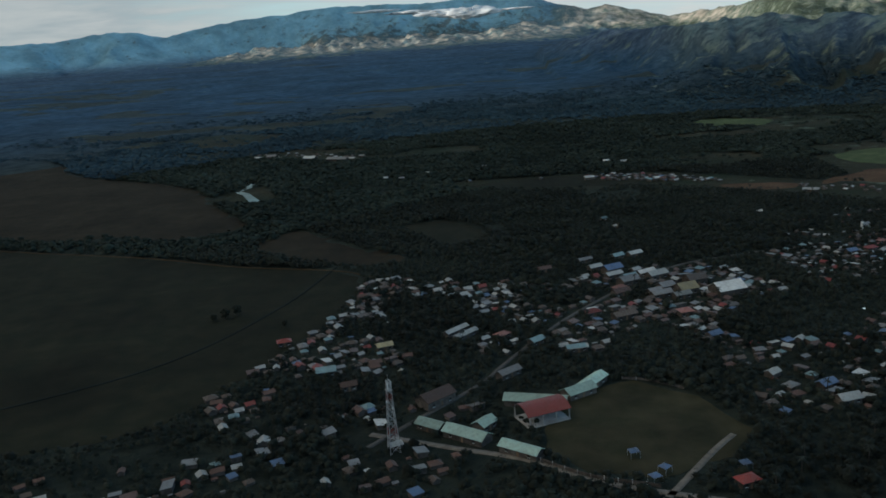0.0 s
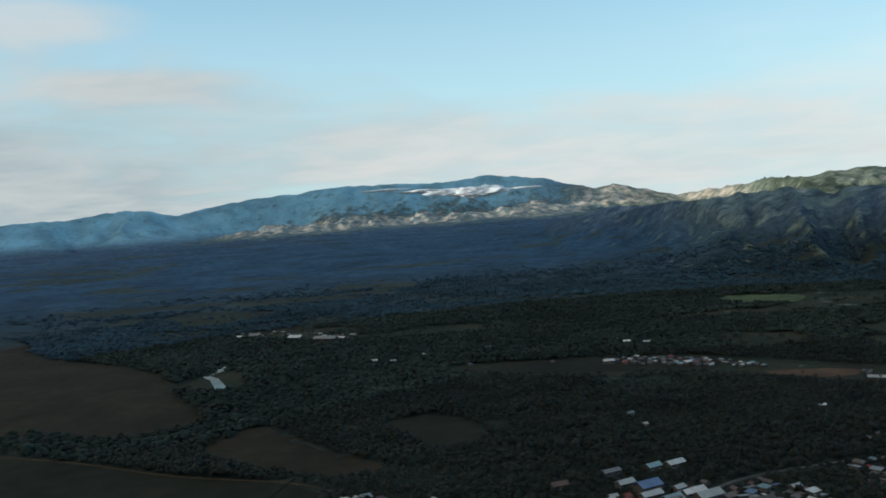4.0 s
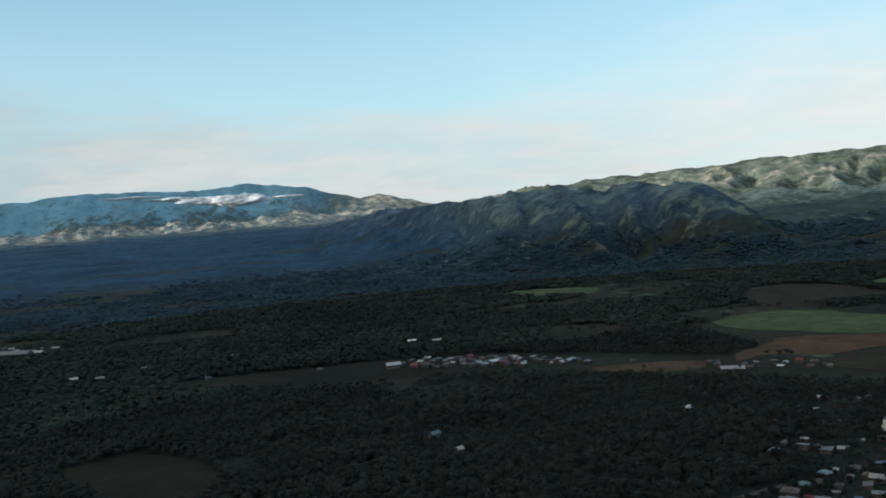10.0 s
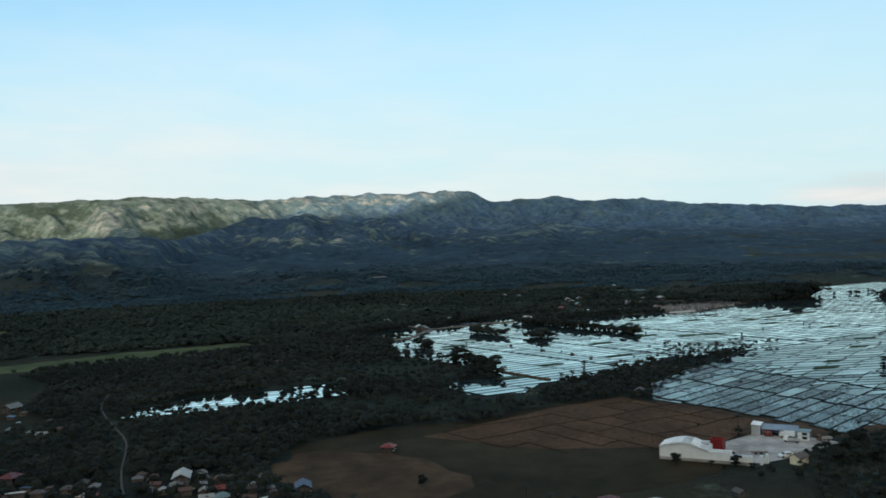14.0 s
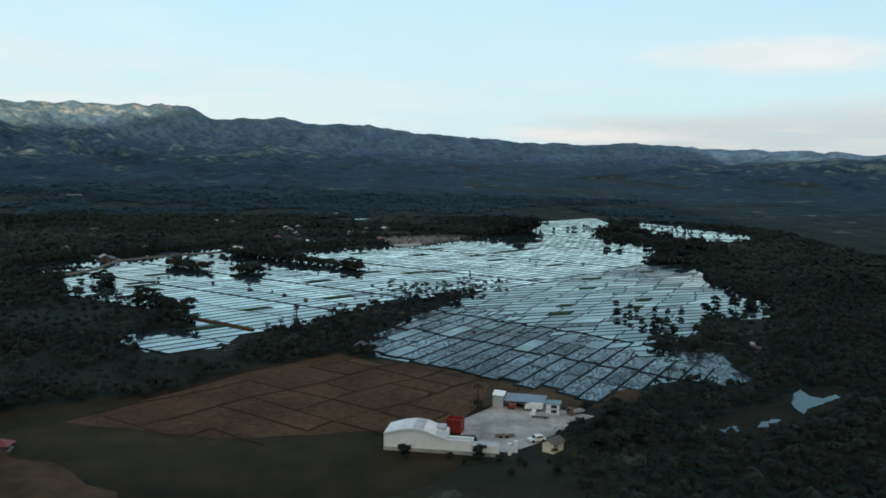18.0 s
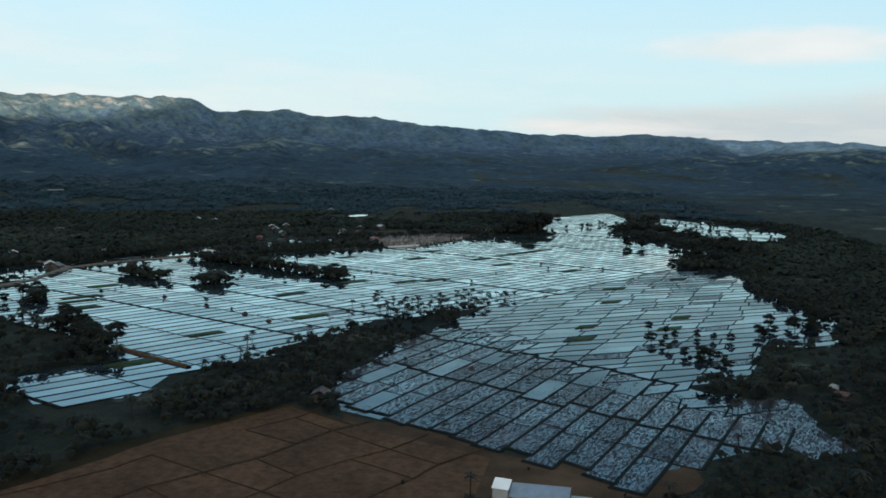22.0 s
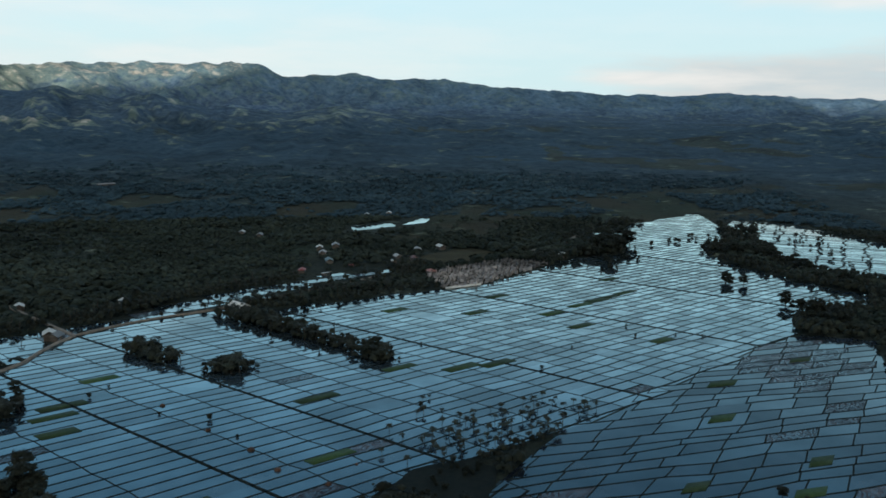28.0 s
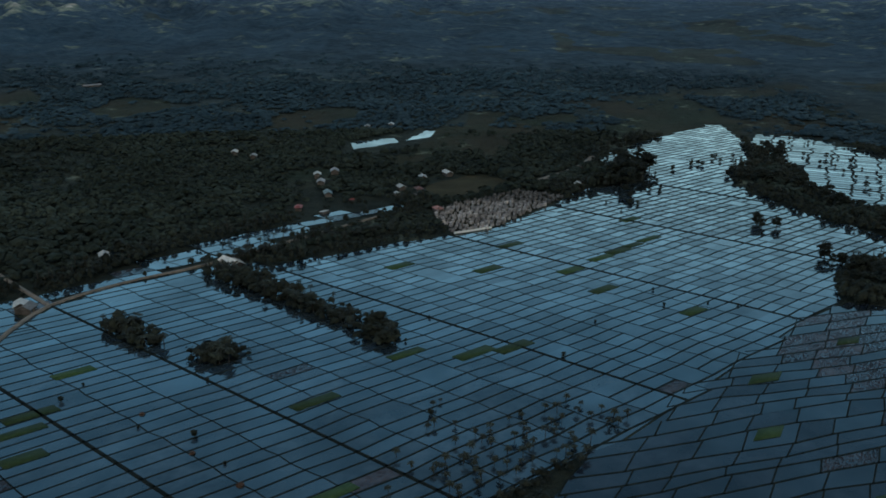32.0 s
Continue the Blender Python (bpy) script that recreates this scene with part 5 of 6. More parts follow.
tagged(_palms[0], group="palms of the valley")
for p in _palms:
    p["group"] = "palms of the valley"
_poses = [m for m in _poses if not inside(m.translation.x, m.translation.y, RIVER)]
spread_out(_palms, join_far("far_palms", _palms, _poses, 830, "distant coconut palms along the flooded paddies", "palms"))

_poses = []


def clump(x0, y0, x1, y1, n, wide, lo=0.7, hi=1.2):
    for _ in range(n):
        t = random.random()
        _poses.append(spot(x0 + (x1 - x0) * t + random.uniform(-wide, wide), y0 + (y1 - y0) * t + random.uniform(-wide, wide), 0, random.uniform(lo, hi)))


clump(851, 719, 789, 635, 62, 3.6, 0.45, 0.95)            # long tree island
clump(780, 636, 800, 640, 10, 4, 0.8, 1.2)
clump(768, 713, 788, 734, 11, 3.5, 0.45, 0.8)  # two small islands
clump(760, 686, 769, 689, 12, 5.5, 0.5, 1.05)
clump(700, 738, 722, 748, 12, 8)            # edge islands
clump(612, 676, 648, 694, 30, 7, 0.7, 1.3)
clump(650, 700, 664, 706, 9, 5, 1.0, 1.5)
clump(955, 466, 960, 470, 4, 4, 0.8, 1.1)
clump(664, 600, 687, 592, 26, 5, 0.22, 0.5)          # low bushes on the grove's bank
clump(906, 448, 840, 432, 24, 8)            # tree belts on the far right
clump(1084, 461, 1047, 420, 18, 7)
clump(1047, 418, 940, 398, 26, 9)
clump(1198, 412, 1140, 416, 16, 6)
clump(985, 548, 1060, 505, 16, 10, 0.25, 0.6)    # scrub in the shallow water
clump(1090, 500, 1140, 440, 14, 14, 0.25, 0.6)
clump(1020, 372, 1220, 392, 26, 15, 0.3, 0.6)
clump(1041, 541, 1104, 518, 34, 11, 1.1, 1.8)     # tall trees at the neck of the flooded land
clump(508, 776, 590, 728, 16, 5, 0.4, 0.8)    # trees over the narrow paddies
clump(535, 735, 575, 718, 12, 4, 0.6, 1.0)
clump(640, 506, 622, 500, 14, 5, 0.45, 0.7)
clump(673, 470, 700, 436, 16, 8, 0.7, 1.1)
for x, y, s in ((675, 511, 0.6), (671, 506, 0.7), (665, 497, 0.75), (660, 493, 0.75), (658, 488, 0.7), (655, 514, 0.65), (662, 505, 0.8), (648, 512, 0.7), (643, 511, 0.7), (674, 469, 0.7), (711, 674.5, 0.4), (779, 572, 0.5), (838, 515, 0.3), (850, 535, 0.4), (698, 661, 0.25), (726.4, 722.3, 0.35), (737.7, 721.3, 0.3), (713.7, 692.2, 0.3), (784.7, 626.9, 0.4), (808, 621.6, 0.3), (732, 611, 0.35), (833, 532.5, 0.4), (836, 504, 0.35), (745.6, 684, 0.35), (812, 560, 0.25), (735, 585, 0.3), (622, 590, 0.35), (640, 575, 0.3), (628, 583, 0.3), (35, 648, 1.2), (40, 652, 1.0), (30, 645, 1.1), (68, 630, 0.8), (445, 645, 0.8), (479.6, 571, 0.72), (478.5, 586, 0.6), (477, 574, 0.35), (476, 562, 0.4), (478, 557, 0.4), (481, 550, 0.6), (484, 546, 1.0), (488, 541, 1.1), (492, 536, 1.1), (497, 540, 0.9), (501, 543, 0.8), (506, 540, 1.0), (512, 538, 1.0), (518, 537, 0.9), (470, 565, 0.5), (472, 556, 0.6), (479, 577, 0.3), (478, 567, 0.5), (478, 563, 0.45), (536, 560, 0.2), (527, 583, 0.2)):
    _poses.append(spot(x, y, 0, s))
_trees = [make_tree(20 + k, 5.2 + 0.5 * k, 2.4 + 0.22 * k) for k in range(5)]
for p in _trees:
    p["group"] = "trees of the valley"
spread_out(_trees, join_far("far_trees", _trees, _poses, 856, "distant dark trees and scrub round the flooded paddies", "trees"))


def straw_heap(x, y, r):
    """A rough heap of straw standing in the water."""
    bm = bmesh.new()
    bmesh.ops.create_icosphere(bm, subdivisions=2, radius=1.0)
    for v in bm.verts:
        q = v.co.copy()
        v.co = Vector((q.x * r, q.y * r, max(q.z, -0.2) * r * 0.8)) * (1 + 0.35 * noise.noise(q * 2.5 + Vector((x, y, 0))))
    ob = new("straw_heap", bm_mesh("straw_heap", bm, M["heap"]))
    ob.location = (x, y, 0.2)
    tagged(ob, "small brown heap of straw in a flooded paddy", "straw heap", "straw heaps in the paddies")


for _x, _y, _r in ((721.6, 694.6, 0.9), (688.5, 653.6, 1.1), (675.7, 641.8, 1.0), (668.7, 626.2, 0.9), (702, 671.5, 0.9), (682.4, 621.7, 0.5), (615, 571, 0.8)):
    straw_heap(_x, _y, _r)


# ---- houses ----
def make_house(style, w, d, h, colour):
    """A small house: walls, pitched roof with eaves, door and windows."""
    root = empty("house", label="small concrete house with a %s roof" % ROOFS[colour][1], category="house")
    part("wall", boxes((-w / 2, -d / 2, -0.2, w / 2, d / 2, h)), M["plaster"], root)
    bm = bmesh.new()
    e, rise = 0.5, 0.28 * d
    if style == 0:
        prism(bm, [(-d / 2 - e, h - 0.15), (0, h + rise), (d / 2 + e, h - 0.15), (d / 2 + e, h - 0.02), (0, h + rise + 0.14), (-d / 2 - e, h - 0.02)], "x", -w / 2 - e, w / 2 + e)
        gable = bmesh.new()
        prism(gable, [(-d / 2, h), (d / 2, h), (0, h + rise - 0.12)], "x", -w / 2 + 0.01, w / 2 - 0.01)
        part("gable", gable, M["plaster"], root)
    elif style == 1:
        base = [bm.verts.new(p) for p in ((-w / 2 - e, -d / 2 - e, h - 0.1), (w / 2 + e, -d / 2 - e, h - 0.1), (w / 2 + e, d / 2 + e, h - 0.1), (-w / 2 - e, d / 2 + e, h - 0.1))]
        top = [bm.verts.new((s * max(0.3, (w - d) / 2), 0, h + rise)) for s in (-1, 1)]
        for f in ((base[0], base[1], top[1], top[0]), (base[2], base[3], top[0], top[1]), (base[1], base[2], top[1]), (base[3], base[0], top[0]), base[::-1]):
            bm.faces.new(f)
    else:
        prism(bm, [(-d / 2 - e, h + 0.0), (d / 2 + e, h + 0.9), (d / 2 + e, h + 1.03), (-d / 2 - e, h + 0.13)], "x", -w / 2 - e, w / 2 + e)
        gable = bmesh.new()
        prism(gable, [(-d / 2, h), (d / 2, h), (d / 2, h + 0.85)], "x", -w / 2 + 0.01, w / 2 - 0.01)
        part("gable", gable, M["plaster"], root)
    part("roof", bm, M["roof_" + colour], root)
    part("door", boxes((-0.45, -d / 2 - 0.04, -0.1, 0.45, -d / 2 + 0.03, 1.9)), M["wood"], root)
    for s in (-1, 1):
        win = part("window", boxes((s * w * 0.3 - 0.45, -d / 2 - 0.03, 0.9, s * w * 0.3 + 0.45, -d / 2 + 0.03, 1.8)), M["glass"], root)
        part("sill", boxes((s * w * 0.3 - 0.52, -d / 2 - 0.10, 0.80, s * w * 0.3 + 0.52, -d / 2 - 0.032, 0.9)), M["white"], win)
    return root


BIG = [  # larger roofs that can be told apart: x, y, turn, long, deep, high, colour
    (280, 634, 18, 17, 13, 5.0, "white"), (262, 640, 18, 11, 10, 4.4, "yellow"), (238, 661, 28, 12, 8, 4.0, "grey"), (254, 668, 28, 13, 7, 4.0, "silver"), (234, 684, 28, 12, 8, 4.2, "blue"), (249, 636, 20, 12, 6, 3.4, "grey"),
    (231, 643, 25, 10, 6, 3.4, "rust"), (253, 606, 10, 7, 6, 4.0, "pink"), (213, 615, 20, 8, 6, 3.4, "red"), (226, 608, 22, 13, 6, 3.4, "brown"), (282, 506, 15, 9, 6, 3.2, "silver"), (280, 519, 30, 8, 5, 3.2, "blue"),
]
MARKET = [
    (226, 691, 28, 9, 5, 3.2, "silver"), (233, 674, 28, 11, 5, 3.4, "silver"), (240, 668, 28, 9, 6, 3.2, "teal"), (250, 675, 28, 12, 5, 3.2, "white"), (254, 648, 25, 9, 7, 3.4, "grey"), (258, 632, 20, 10, 5, 3.4, "silver"), (270, 654, 20, 12, 9, 4.6, "brown"),
    (232, 650, 25, 8, 5, 3.2, "pink"), (247, 641, 25, 8, 5, 3.2, "grey"), (252, 714, 30, 10, 5, 3.2, "silver"), (242, 712, 30, 8, 5, 3.0, "teal"), (223, 708, 28, 10, 4, 3.0, "grey"), (199, 694, 20, 8, 5, 3.2, "rust"), (200, 571, 10, 9, 4, 3.0, "silver"),
    (257, 576, 30, 7, 5, 3.0, "blue"), (170, 593, 40, 8, 5, 3.0, "pink"), (184, 583, 40, 8, 5, 3.0, "teal"), (108, 546, 20, 7, 5, 3.2, "rust"), (375, 693, 20, 10, 6, 3.2, "red"), (363, 690, 20, 9, 6, 3.0, "blue"), (434, 708, 30, 10, 6, 3.4, "silver"), (387, 706, 20, 7, 5, 3.2, "pink"),
]
FAR_ROOFS = [
    (993, 706, 20, 12, 6, 3.4, "teal"), (959, 714, 10, 9, 5, 3.2, "red"), (859, 714, 40, 10, 7, 3.0, "silver"), (1106, 802, 10, 10, 6, 3.6, "silver"), (1094, 784, 10, 9, 6, 3.6, "grey"), (862, 777, 30, 9, 6, 3.4, "silver"), (845, 821, 30, 8, 6, 3.4, "silver"), (1052, 716, 15, 10, 7, 4.0, "grey"), (1039, 724, 15, 8, 6, 4.4, "silver"),
    (1014, 666, 30, 9, 6, 3.4, "silver"), (1011, 655, 30, 8, 6, 3.4, "pink"), (966, 638, 30, 9, 6, 3.2, "pink"), (1227, 730, 5, 10, 6, 4.4, "silver"), (1240, 712, 5, 9, 6, 4.4, "silver"), (1034, 560, 30, 7, 6, 4.0, "silver"), (1420, 1072, -35, 30, 6, 2.6, "grey"),
]
BIG2 = [
    (150, 603, 48, 16, 4, 3.0, "silver"), (154, 597, 48, 16, 4, 3.0, "silver"), (119, 588, 20, 8, 5, 3.2, "yellow"), (73, 602, 15, 7, 5, 3.2, "red"), (97, 563, 12, 9, 6, 3.2, "teal"), (142, 528, 42, 16, 9, 4.5, "rust"),
    (170, 549, 40, 12, 5, 3.4, "grey"), (199, 571, 10, 9, 4, 3.2, "teal"), (232, 456, 20, 7, 5, 3.4, "red"), (423, 754, 10, 7, 6, 3.4, "red"), (433, 672, 30, 8, 5, 3.2, "blue"), (436, 597, 15, 7, 5, 3.0, "red"), (476, 667, 5, 5, 5, 3.2, "red"),
]
BIG3 = [
    (408, 859, -28, 16, 6, 3.2, "silver"), (506, 836, 0, 9, 7, 3.4, "silver"), (442, 787, -10, 12, 6, 3.4, "silver"), (266, 972, 5, 9, 5, 3.4, "silver"), (24, 1201, -25, 30, 9, 4.0, "silver"), (-10, 1225, -25, 18, 9, 4.0, "silver"),
    (-60, 1262, -20, 14, 9, 4.0, "grey"), (795, 774, 5, 7, 6, 3.0, "grey"), (580, 607, 0, 5, 4, 2.6, "rust"), (400, 705, 35, 10, 7, 3.4, "red"),
]
VALLEY_ROOFS = [
    (-76, 1262, -22, 18, 8, 4.0, "silver"), (-47, 1246, -22, 14, 7, 4.0, "white"), (38, 1203, -25, 22, 8, 4.0, "white"), (50, 1216, -25, 12, 8, 4.4, "silver"), (295, 1058, 0, 10, 6, 3.6, "white"), (310, 1049, 5, 12, 6, 3.6, "silver"),
    (87, 1049, 0, 10, 6, 3.4, "silver"), (103, 1041, 10, 9, 6, 3.4, "grey"), (127, 1063, 0, 9, 5, 3.4, "white"), (182, 1078, 0, 9, 5, 3.4, "grey"), (352, 802, 20, 7, 5, 3.2, "white"), (251, 812, 35, 8, 5, 3.2, "teal"), (255, 787, 20, 7, 5, 3.0, "silver"),
    (859, 717, 52, 24, 13, 5.0, "white"), (796, 777, 30, 12, 9, 5.0, "silver"), (1020, 717, 10, 16, 10, 5.0, "grey"), (1056, 643, 30, 18, 10, 5.0, "silver"), (1041, 657, 15, 16, 10, 5.0, "grey"),
]
SCHOOL = [  # x, y, turn, long, deep, high
    (178, 521, -16, 22, 6, 3.4), (200, 534, 52, 14, 5, 3.6), (194, 527, 32, 12, 6, 3.4), (141, 506, -38, 10, 5, 3.2), (153, 497, -38, 16, 6, 3.4), (170, 484, -38, 14, 5, 3.2), (159, 504, 50, 7, 5, 3.6),
]
HOUSE_SPOTS = []


def distance(x, y):
    return np.minimum(np.hypot(x - 180, y - 420), np.hypot(x - 380, y - 575))


def place_houses():
    rnd = random.Random(8)
    for some in (BIG, BIG2, BIG3, MARKET, FAR_ROOFS, VALLEY_ROOFS):
        for x, y, a, w, d, h, c in some:
            w, d, h = 0.82 * w, 0.82 * d, 0.72 * h
            if 330 < x < 520 and y > 640:
                w, d, h = 0.78 * w, 0.78 * d, 0.85 * h
            if some is VALLEY_ROOFS:
                w, d, h = 0.62 * w, 0.62 * d, 0.8 * h
            if x > 830:
                w, d, h = 0.8 * w, 0.8 * d, 0.85 * h
            t = make_house(1 if c in ("pink", "red") and w < 9 else 0, w, d, h, c)
            t.name = "house" if w < 10 else "building"
            t["label"] = "%s with a %s roof" % ("small concrete house" if w < 10 else "long concrete building", ROOFS[c][1])
            t["category"] = "house" if w < 10 else "building"
            t.matrix_basis = pose(x, y, float(terrain(x, y)[0]), 0, 0, a)
            HOUSE_SPOTS.append((x, y, w * 0.5 + (3.5 if x > 830 else 0.4)))
    for x, y, a, w, d, h in SCHOOL:
        h = 0.72 * h
        t = make_house(0, w, d, h, "green")
        t.name = "school_building"
        tagged(t, "low school block with a pale green metal roof", "school building", "school blocks")
        t.matrix_basis = pose(x, y, 0, 0, 0, a)
        HOUSE_SPOTS.append((x, y, w * 0.55))
    spots = []
    for area, gap, chance in HOUSE_AREAS:
        P = np.array(area)
        x0, y0 = P.min(0)
        x1, y1 = P.max(0)
        turn = rnd.uniform(20, 50)
        yy = y0
        while yy < y1:
            xx = x0 + rnd.uniform(0, gap)
            while xx < x1:
                x, y = xx + rnd.uniform(-1.7, 1.7), yy + rnd.uniform(-1.7, 1.7)
                xx += gap
                if rnd.random() > chance * (0.45 if y < 520 and x < 240 else 1.0) or not inside(x, y, area) or (gap == 4.6 and float(fbm(np.array([x / 34]), np.array([y / 34]), 19, 3)[0]) < 0.47):
                    continue
                if any(inside(x, y, p) for p in TREELESS if p is not VILLAGE_FIELD) or any(near_line(x, y, r[1]) < r[2] / 2 + 3.4 for r in ROADS):
                    continue
                if any((x - a) ** 2 + (y - b) ** 2 < (c + 1.8) ** 2 for a, b, c in HOUSE_SPOTS):
                    continue
                if any(abs(x - s[0]) < 6 and (x - s[0]) ** 2 + (y - s[1]) ** 2 < 13 for s in spots):
                    continue
                spots.append((x, y, turn + rnd.choice((0, 90, 180, 270)) + rnd.gauss(0, 9), rnd.uniform(0.40, 0.66) * (0.8 if x > 330 else 1.0)))
            yy += gap
    kinds = ["rust", "brown", "grey", "silver", "brown", "rust", "silver", "brown", "grey", "red", "brown", "blue", "rust", "grey", "brown", "silver", "rust", "white", "brown", "teal"]
    made = [make_house(k % 3, rnd.uniform(6.0, 8.5), rnd.uniform(4.6, 6.2), rnd.uniform(2.3, 2.9), c) for k, c in enumerate(kinds)]
    for t in made:
        t["group"] = "houses of the town"
    rnd.shuffle(spots)
    spots.sort(key=lambda p: distance(p[0], p[1]) > 330)
    rest = {}
    for k, (x, y, a, s) in enumerate(spots):
        m = Matrix.LocRotScale((x, y, 0), Euler((0, 0, radians(a))), (s, s, s))
        t = made[k % len(made)]
        HOUSE_SPOTS.append((x, y, 2.1 * s))
        if k < len(made):
            t.matrix_basis = m
        elif k < 215:
            copy_thing(t, m)
        else:
            for c in t.children:
                if c.name.startswith(("wall", "roof", "gable")):
                    vs, fs = rest.setdefault(c.data.materials[0].name, ([], []))
                    n = len(vs)
                    vs.extend(tuple(m @ v.co) for v in c.data.vertices)
                    fs.extend(tuple(n + i for i in f.vertices) for f in c.data.polygons)
    far = bpy.data.meshes.new("far_houses")
    vs, fs, mi = [], [], []
    for q, (name, (v, f)) in enumerate(rest.items()):
        far.materials.append(bpy.data.materials[name])
        fs.extend(tuple(len(vs) + i for i in g) for g in f)
        mi.extend([q] * len(f))
        vs.extend(v)
    far.from_pydata(vs, [], fs)
    far.polygons.foreach_set("material_index", mi)
    tagged(new("far_houses", far), "many small distant houses with metal roofs", "houses", kind="stuff")


place_houses()


# ---- woods ----
def wood_points(gap, keep, seed):
    """Points on a shaken grid where woods stand."""
    rng = np.random.RandomState(seed)
    xs, ys = np.meshgrid(np.arange(-900, 2100, gap), np.arange(300, 2300, gap))
    x = (xs + rng.uniform(-0.48, 0.48, xs.shape) * gap).ravel()
    y = (ys + rng.uniform(-0.48, 0.48, xs.shape) * gap).ravel()
    ok = keep(x, y)
    x, y = x[ok], y[ok]

    def wedge(ax, ay, a0, a1, r0):
        a, r = np.degrees(np.arctan2(x - ax, y - ay)), np.hypot(x - ax, y - ay)
        return (a > a0) & (a < a1) & (r > r0)

    ok = wedge(156, 240, -36, 38, 120) | wedge(190, 490, -20, 75, 40) | wedge(320, 574, 52, 124, 75)
    x, y = x[ok], y[ok]
    ok = np.ones(len(x), bool)
    for p in TREELESS:
        q = np.array(p)
        b = (x > q[:, 0].min()) & (x < q[:, 0].max()) & (y > q[:, 1].min()) & (y < q[:, 1].max())
        ok[b] &= ~inside(x[b], y[b], p)
        b = (x > q[:, 0].min() - 3) & (x < q[:, 0].max() + 3) & (y > q[:, 1].min() - 3) & (y < q[:, 1].max() + 3)
        ok[b] &= near_line(x[b], y[b], p + p[:1]) > (0.5 if p in (MAIN, FRONT, STRIP, BAY, BROWN, RIVER) else 1.6)
    for p in ISLANDS:
        ok |= inside(x, y, p)
    for p in CLEAR:
        ok &= ~inside(x, y, p)
    for r in ROADS:
        ok &= near_line(x, y, r[1]) > r[2] / 2 + 1.3
    return x[ok], y[ok], rng


def on_shore(x, y):
    """Within a few steps of the flooded paddies."""
    d = np.minimum(near_line(x, y, MAIN + MAIN[:1]), near_line(x, y, FRONT + FRONT[:1]))
    d = np.minimum(d, np.minimum(near_line(x, y, STRIP + STRIP[:1]), near_line(x, y, BAY + BAY[:1])))
    hit = d < 17 + 14 * (fbm(x / 30, y / 30, 61, 2) - 0.5)
    for p in ISLANDS:
        hit |= inside(x, y, p)
    return hit


def woods(name, gap, near, far, count, size, rad, material, label, palm_share=0.0, shore=0, tall=1.0):
    x, y, rng = wood_points(gap, lambda a, b: (distance(a, b) >= near) & (distance(a, b) < far), int(near) + 3 + 50 * (shore > 0))
    if shore:
        ok = on_shore(x, y) == (shore > 0)
        x, y = x[ok], y[ok]
    dens = fbm(x / 90, y / 90, 4, 4)
    ok = (dens > (0.33 if near < 800 else 0.40)) | (rng.rand(len(x)) < (0.35 if near < 800 else 0.2))
    for p in [HEDGE] + ISLANDS:
        ok |= inside(x, y, p)
    for a, b, c in HOUSE_SPOTS:
        ok &= (x - a) ** 2 + (y - b) ** 2 > (c + 0.9) ** 2
    for area, _, _ in HOUSE_AREAS:
        ok &= ~inside(x, y, area) | (rng.rand(len(x)) < np.where(fbm(x / 34, y / 34, 19, 3) < 0.47, 0.95, 0.48 if near < 400 else 0.25))
    if near > 300 and shore <= 0:
        ok &= rng.rand(len(x)) > 0.96 * smooth(0.35, 0.6, meadow(x, y))
    x, y = x[ok], y[ok]
    z = terrain(x, y)[0]
    r = rng.uniform(0.7, 1.3, len(x)) * rad * (0.5 + 1.0 * fbm(x / 45, y / 45, 8, 3)) * np.where(rng.rand(len(x)) < 0.08, 1.4, 1.0)
    h = r * rng.uniform(0.7, 1.1, len(x)) + 0.3
    low = np.where(inside(x, y, HEDGE), 0.82, 1.0)
    r, h = r * low, h * low
    if near > 800:
        ok = rng.rand(len(x)) < (1 - smooth(12, 60, z)) * (1 - smooth(1000, 1450, distance(x, y)))
        x, y, z, r, h = x[ok], y[ok], z[ok], r[ok], h[ok]
    c = np.stack([x, y, z + h * tall * 0.8], 1)
    v, f = leaf_cloud(c, np.stack([r, r, r * rng.uniform(0.55, 0.95, len(x)) * tall], 1), count, size, rng, 0.74 if near < 400 else 0.9)
    ob = tagged(new(name, mesh_np(name, v, f, material, smooth=near > 800)), label, "woods", kind="stuff")
    if palm_share:
        pick = rng.rand(len(x)) < palm_share * (fbm(x / 70, y / 70, 15, 3) > 0.42)
        vs = []
        tv, tf = [], []
        for px, py, pz in zip(x[pick], y[pick], z[pick]):
            top = rng.uniform(4.5, 7.0)
            vs.append(palm_fronds(np.array([px, py, pz + top]), 9, rng.uniform(1.4, 1.9), rng))
            for s, t in ((0.16, 0), (0.1, top)):
                tv += [(px - s, py - s, pz + t), (px + s, py - s, pz + t), (px + s, py + s, pz + t), (px - s, py + s, pz + t)]
            b = len(tv) - 8
            tf += [(b + k, b + (k + 1) % 4, b + 4 + (k + 1) % 4, b + 4 + k) for k in range(4)]
        v = np.concatenate(vs)
        tagged(new("palm_crowns", mesh_np("palm_crowns", v, quads(v), M["palm_leaf"])), "many coconut palm crowns above the woods", "palms", kind="stuff")
        tagged(new("palm_trunks", mesh_np("palm_trunks", tv, tf, M["bark"])), "many slim palm trunks in the woods", "palms", kind="stuff")
    return ob


woods("near_woods", 3.2, 0, 310, 16, 0.14, 1.75, M["leaf"], "dense dark green trees round the houses and fields", 0.05)
woods("valley_woods", 3.4, 310, 430, 8, 0.24, 1.9, M["leaf"], "dense dark green trees round the fields")
woods("shore_woods", 3.4, 430, 850, 12, 0.24, 1.6, M["leaf"], "dark trees and palms along the edge of the flooded paddies", 0.2, shore=1, tall=1.3)
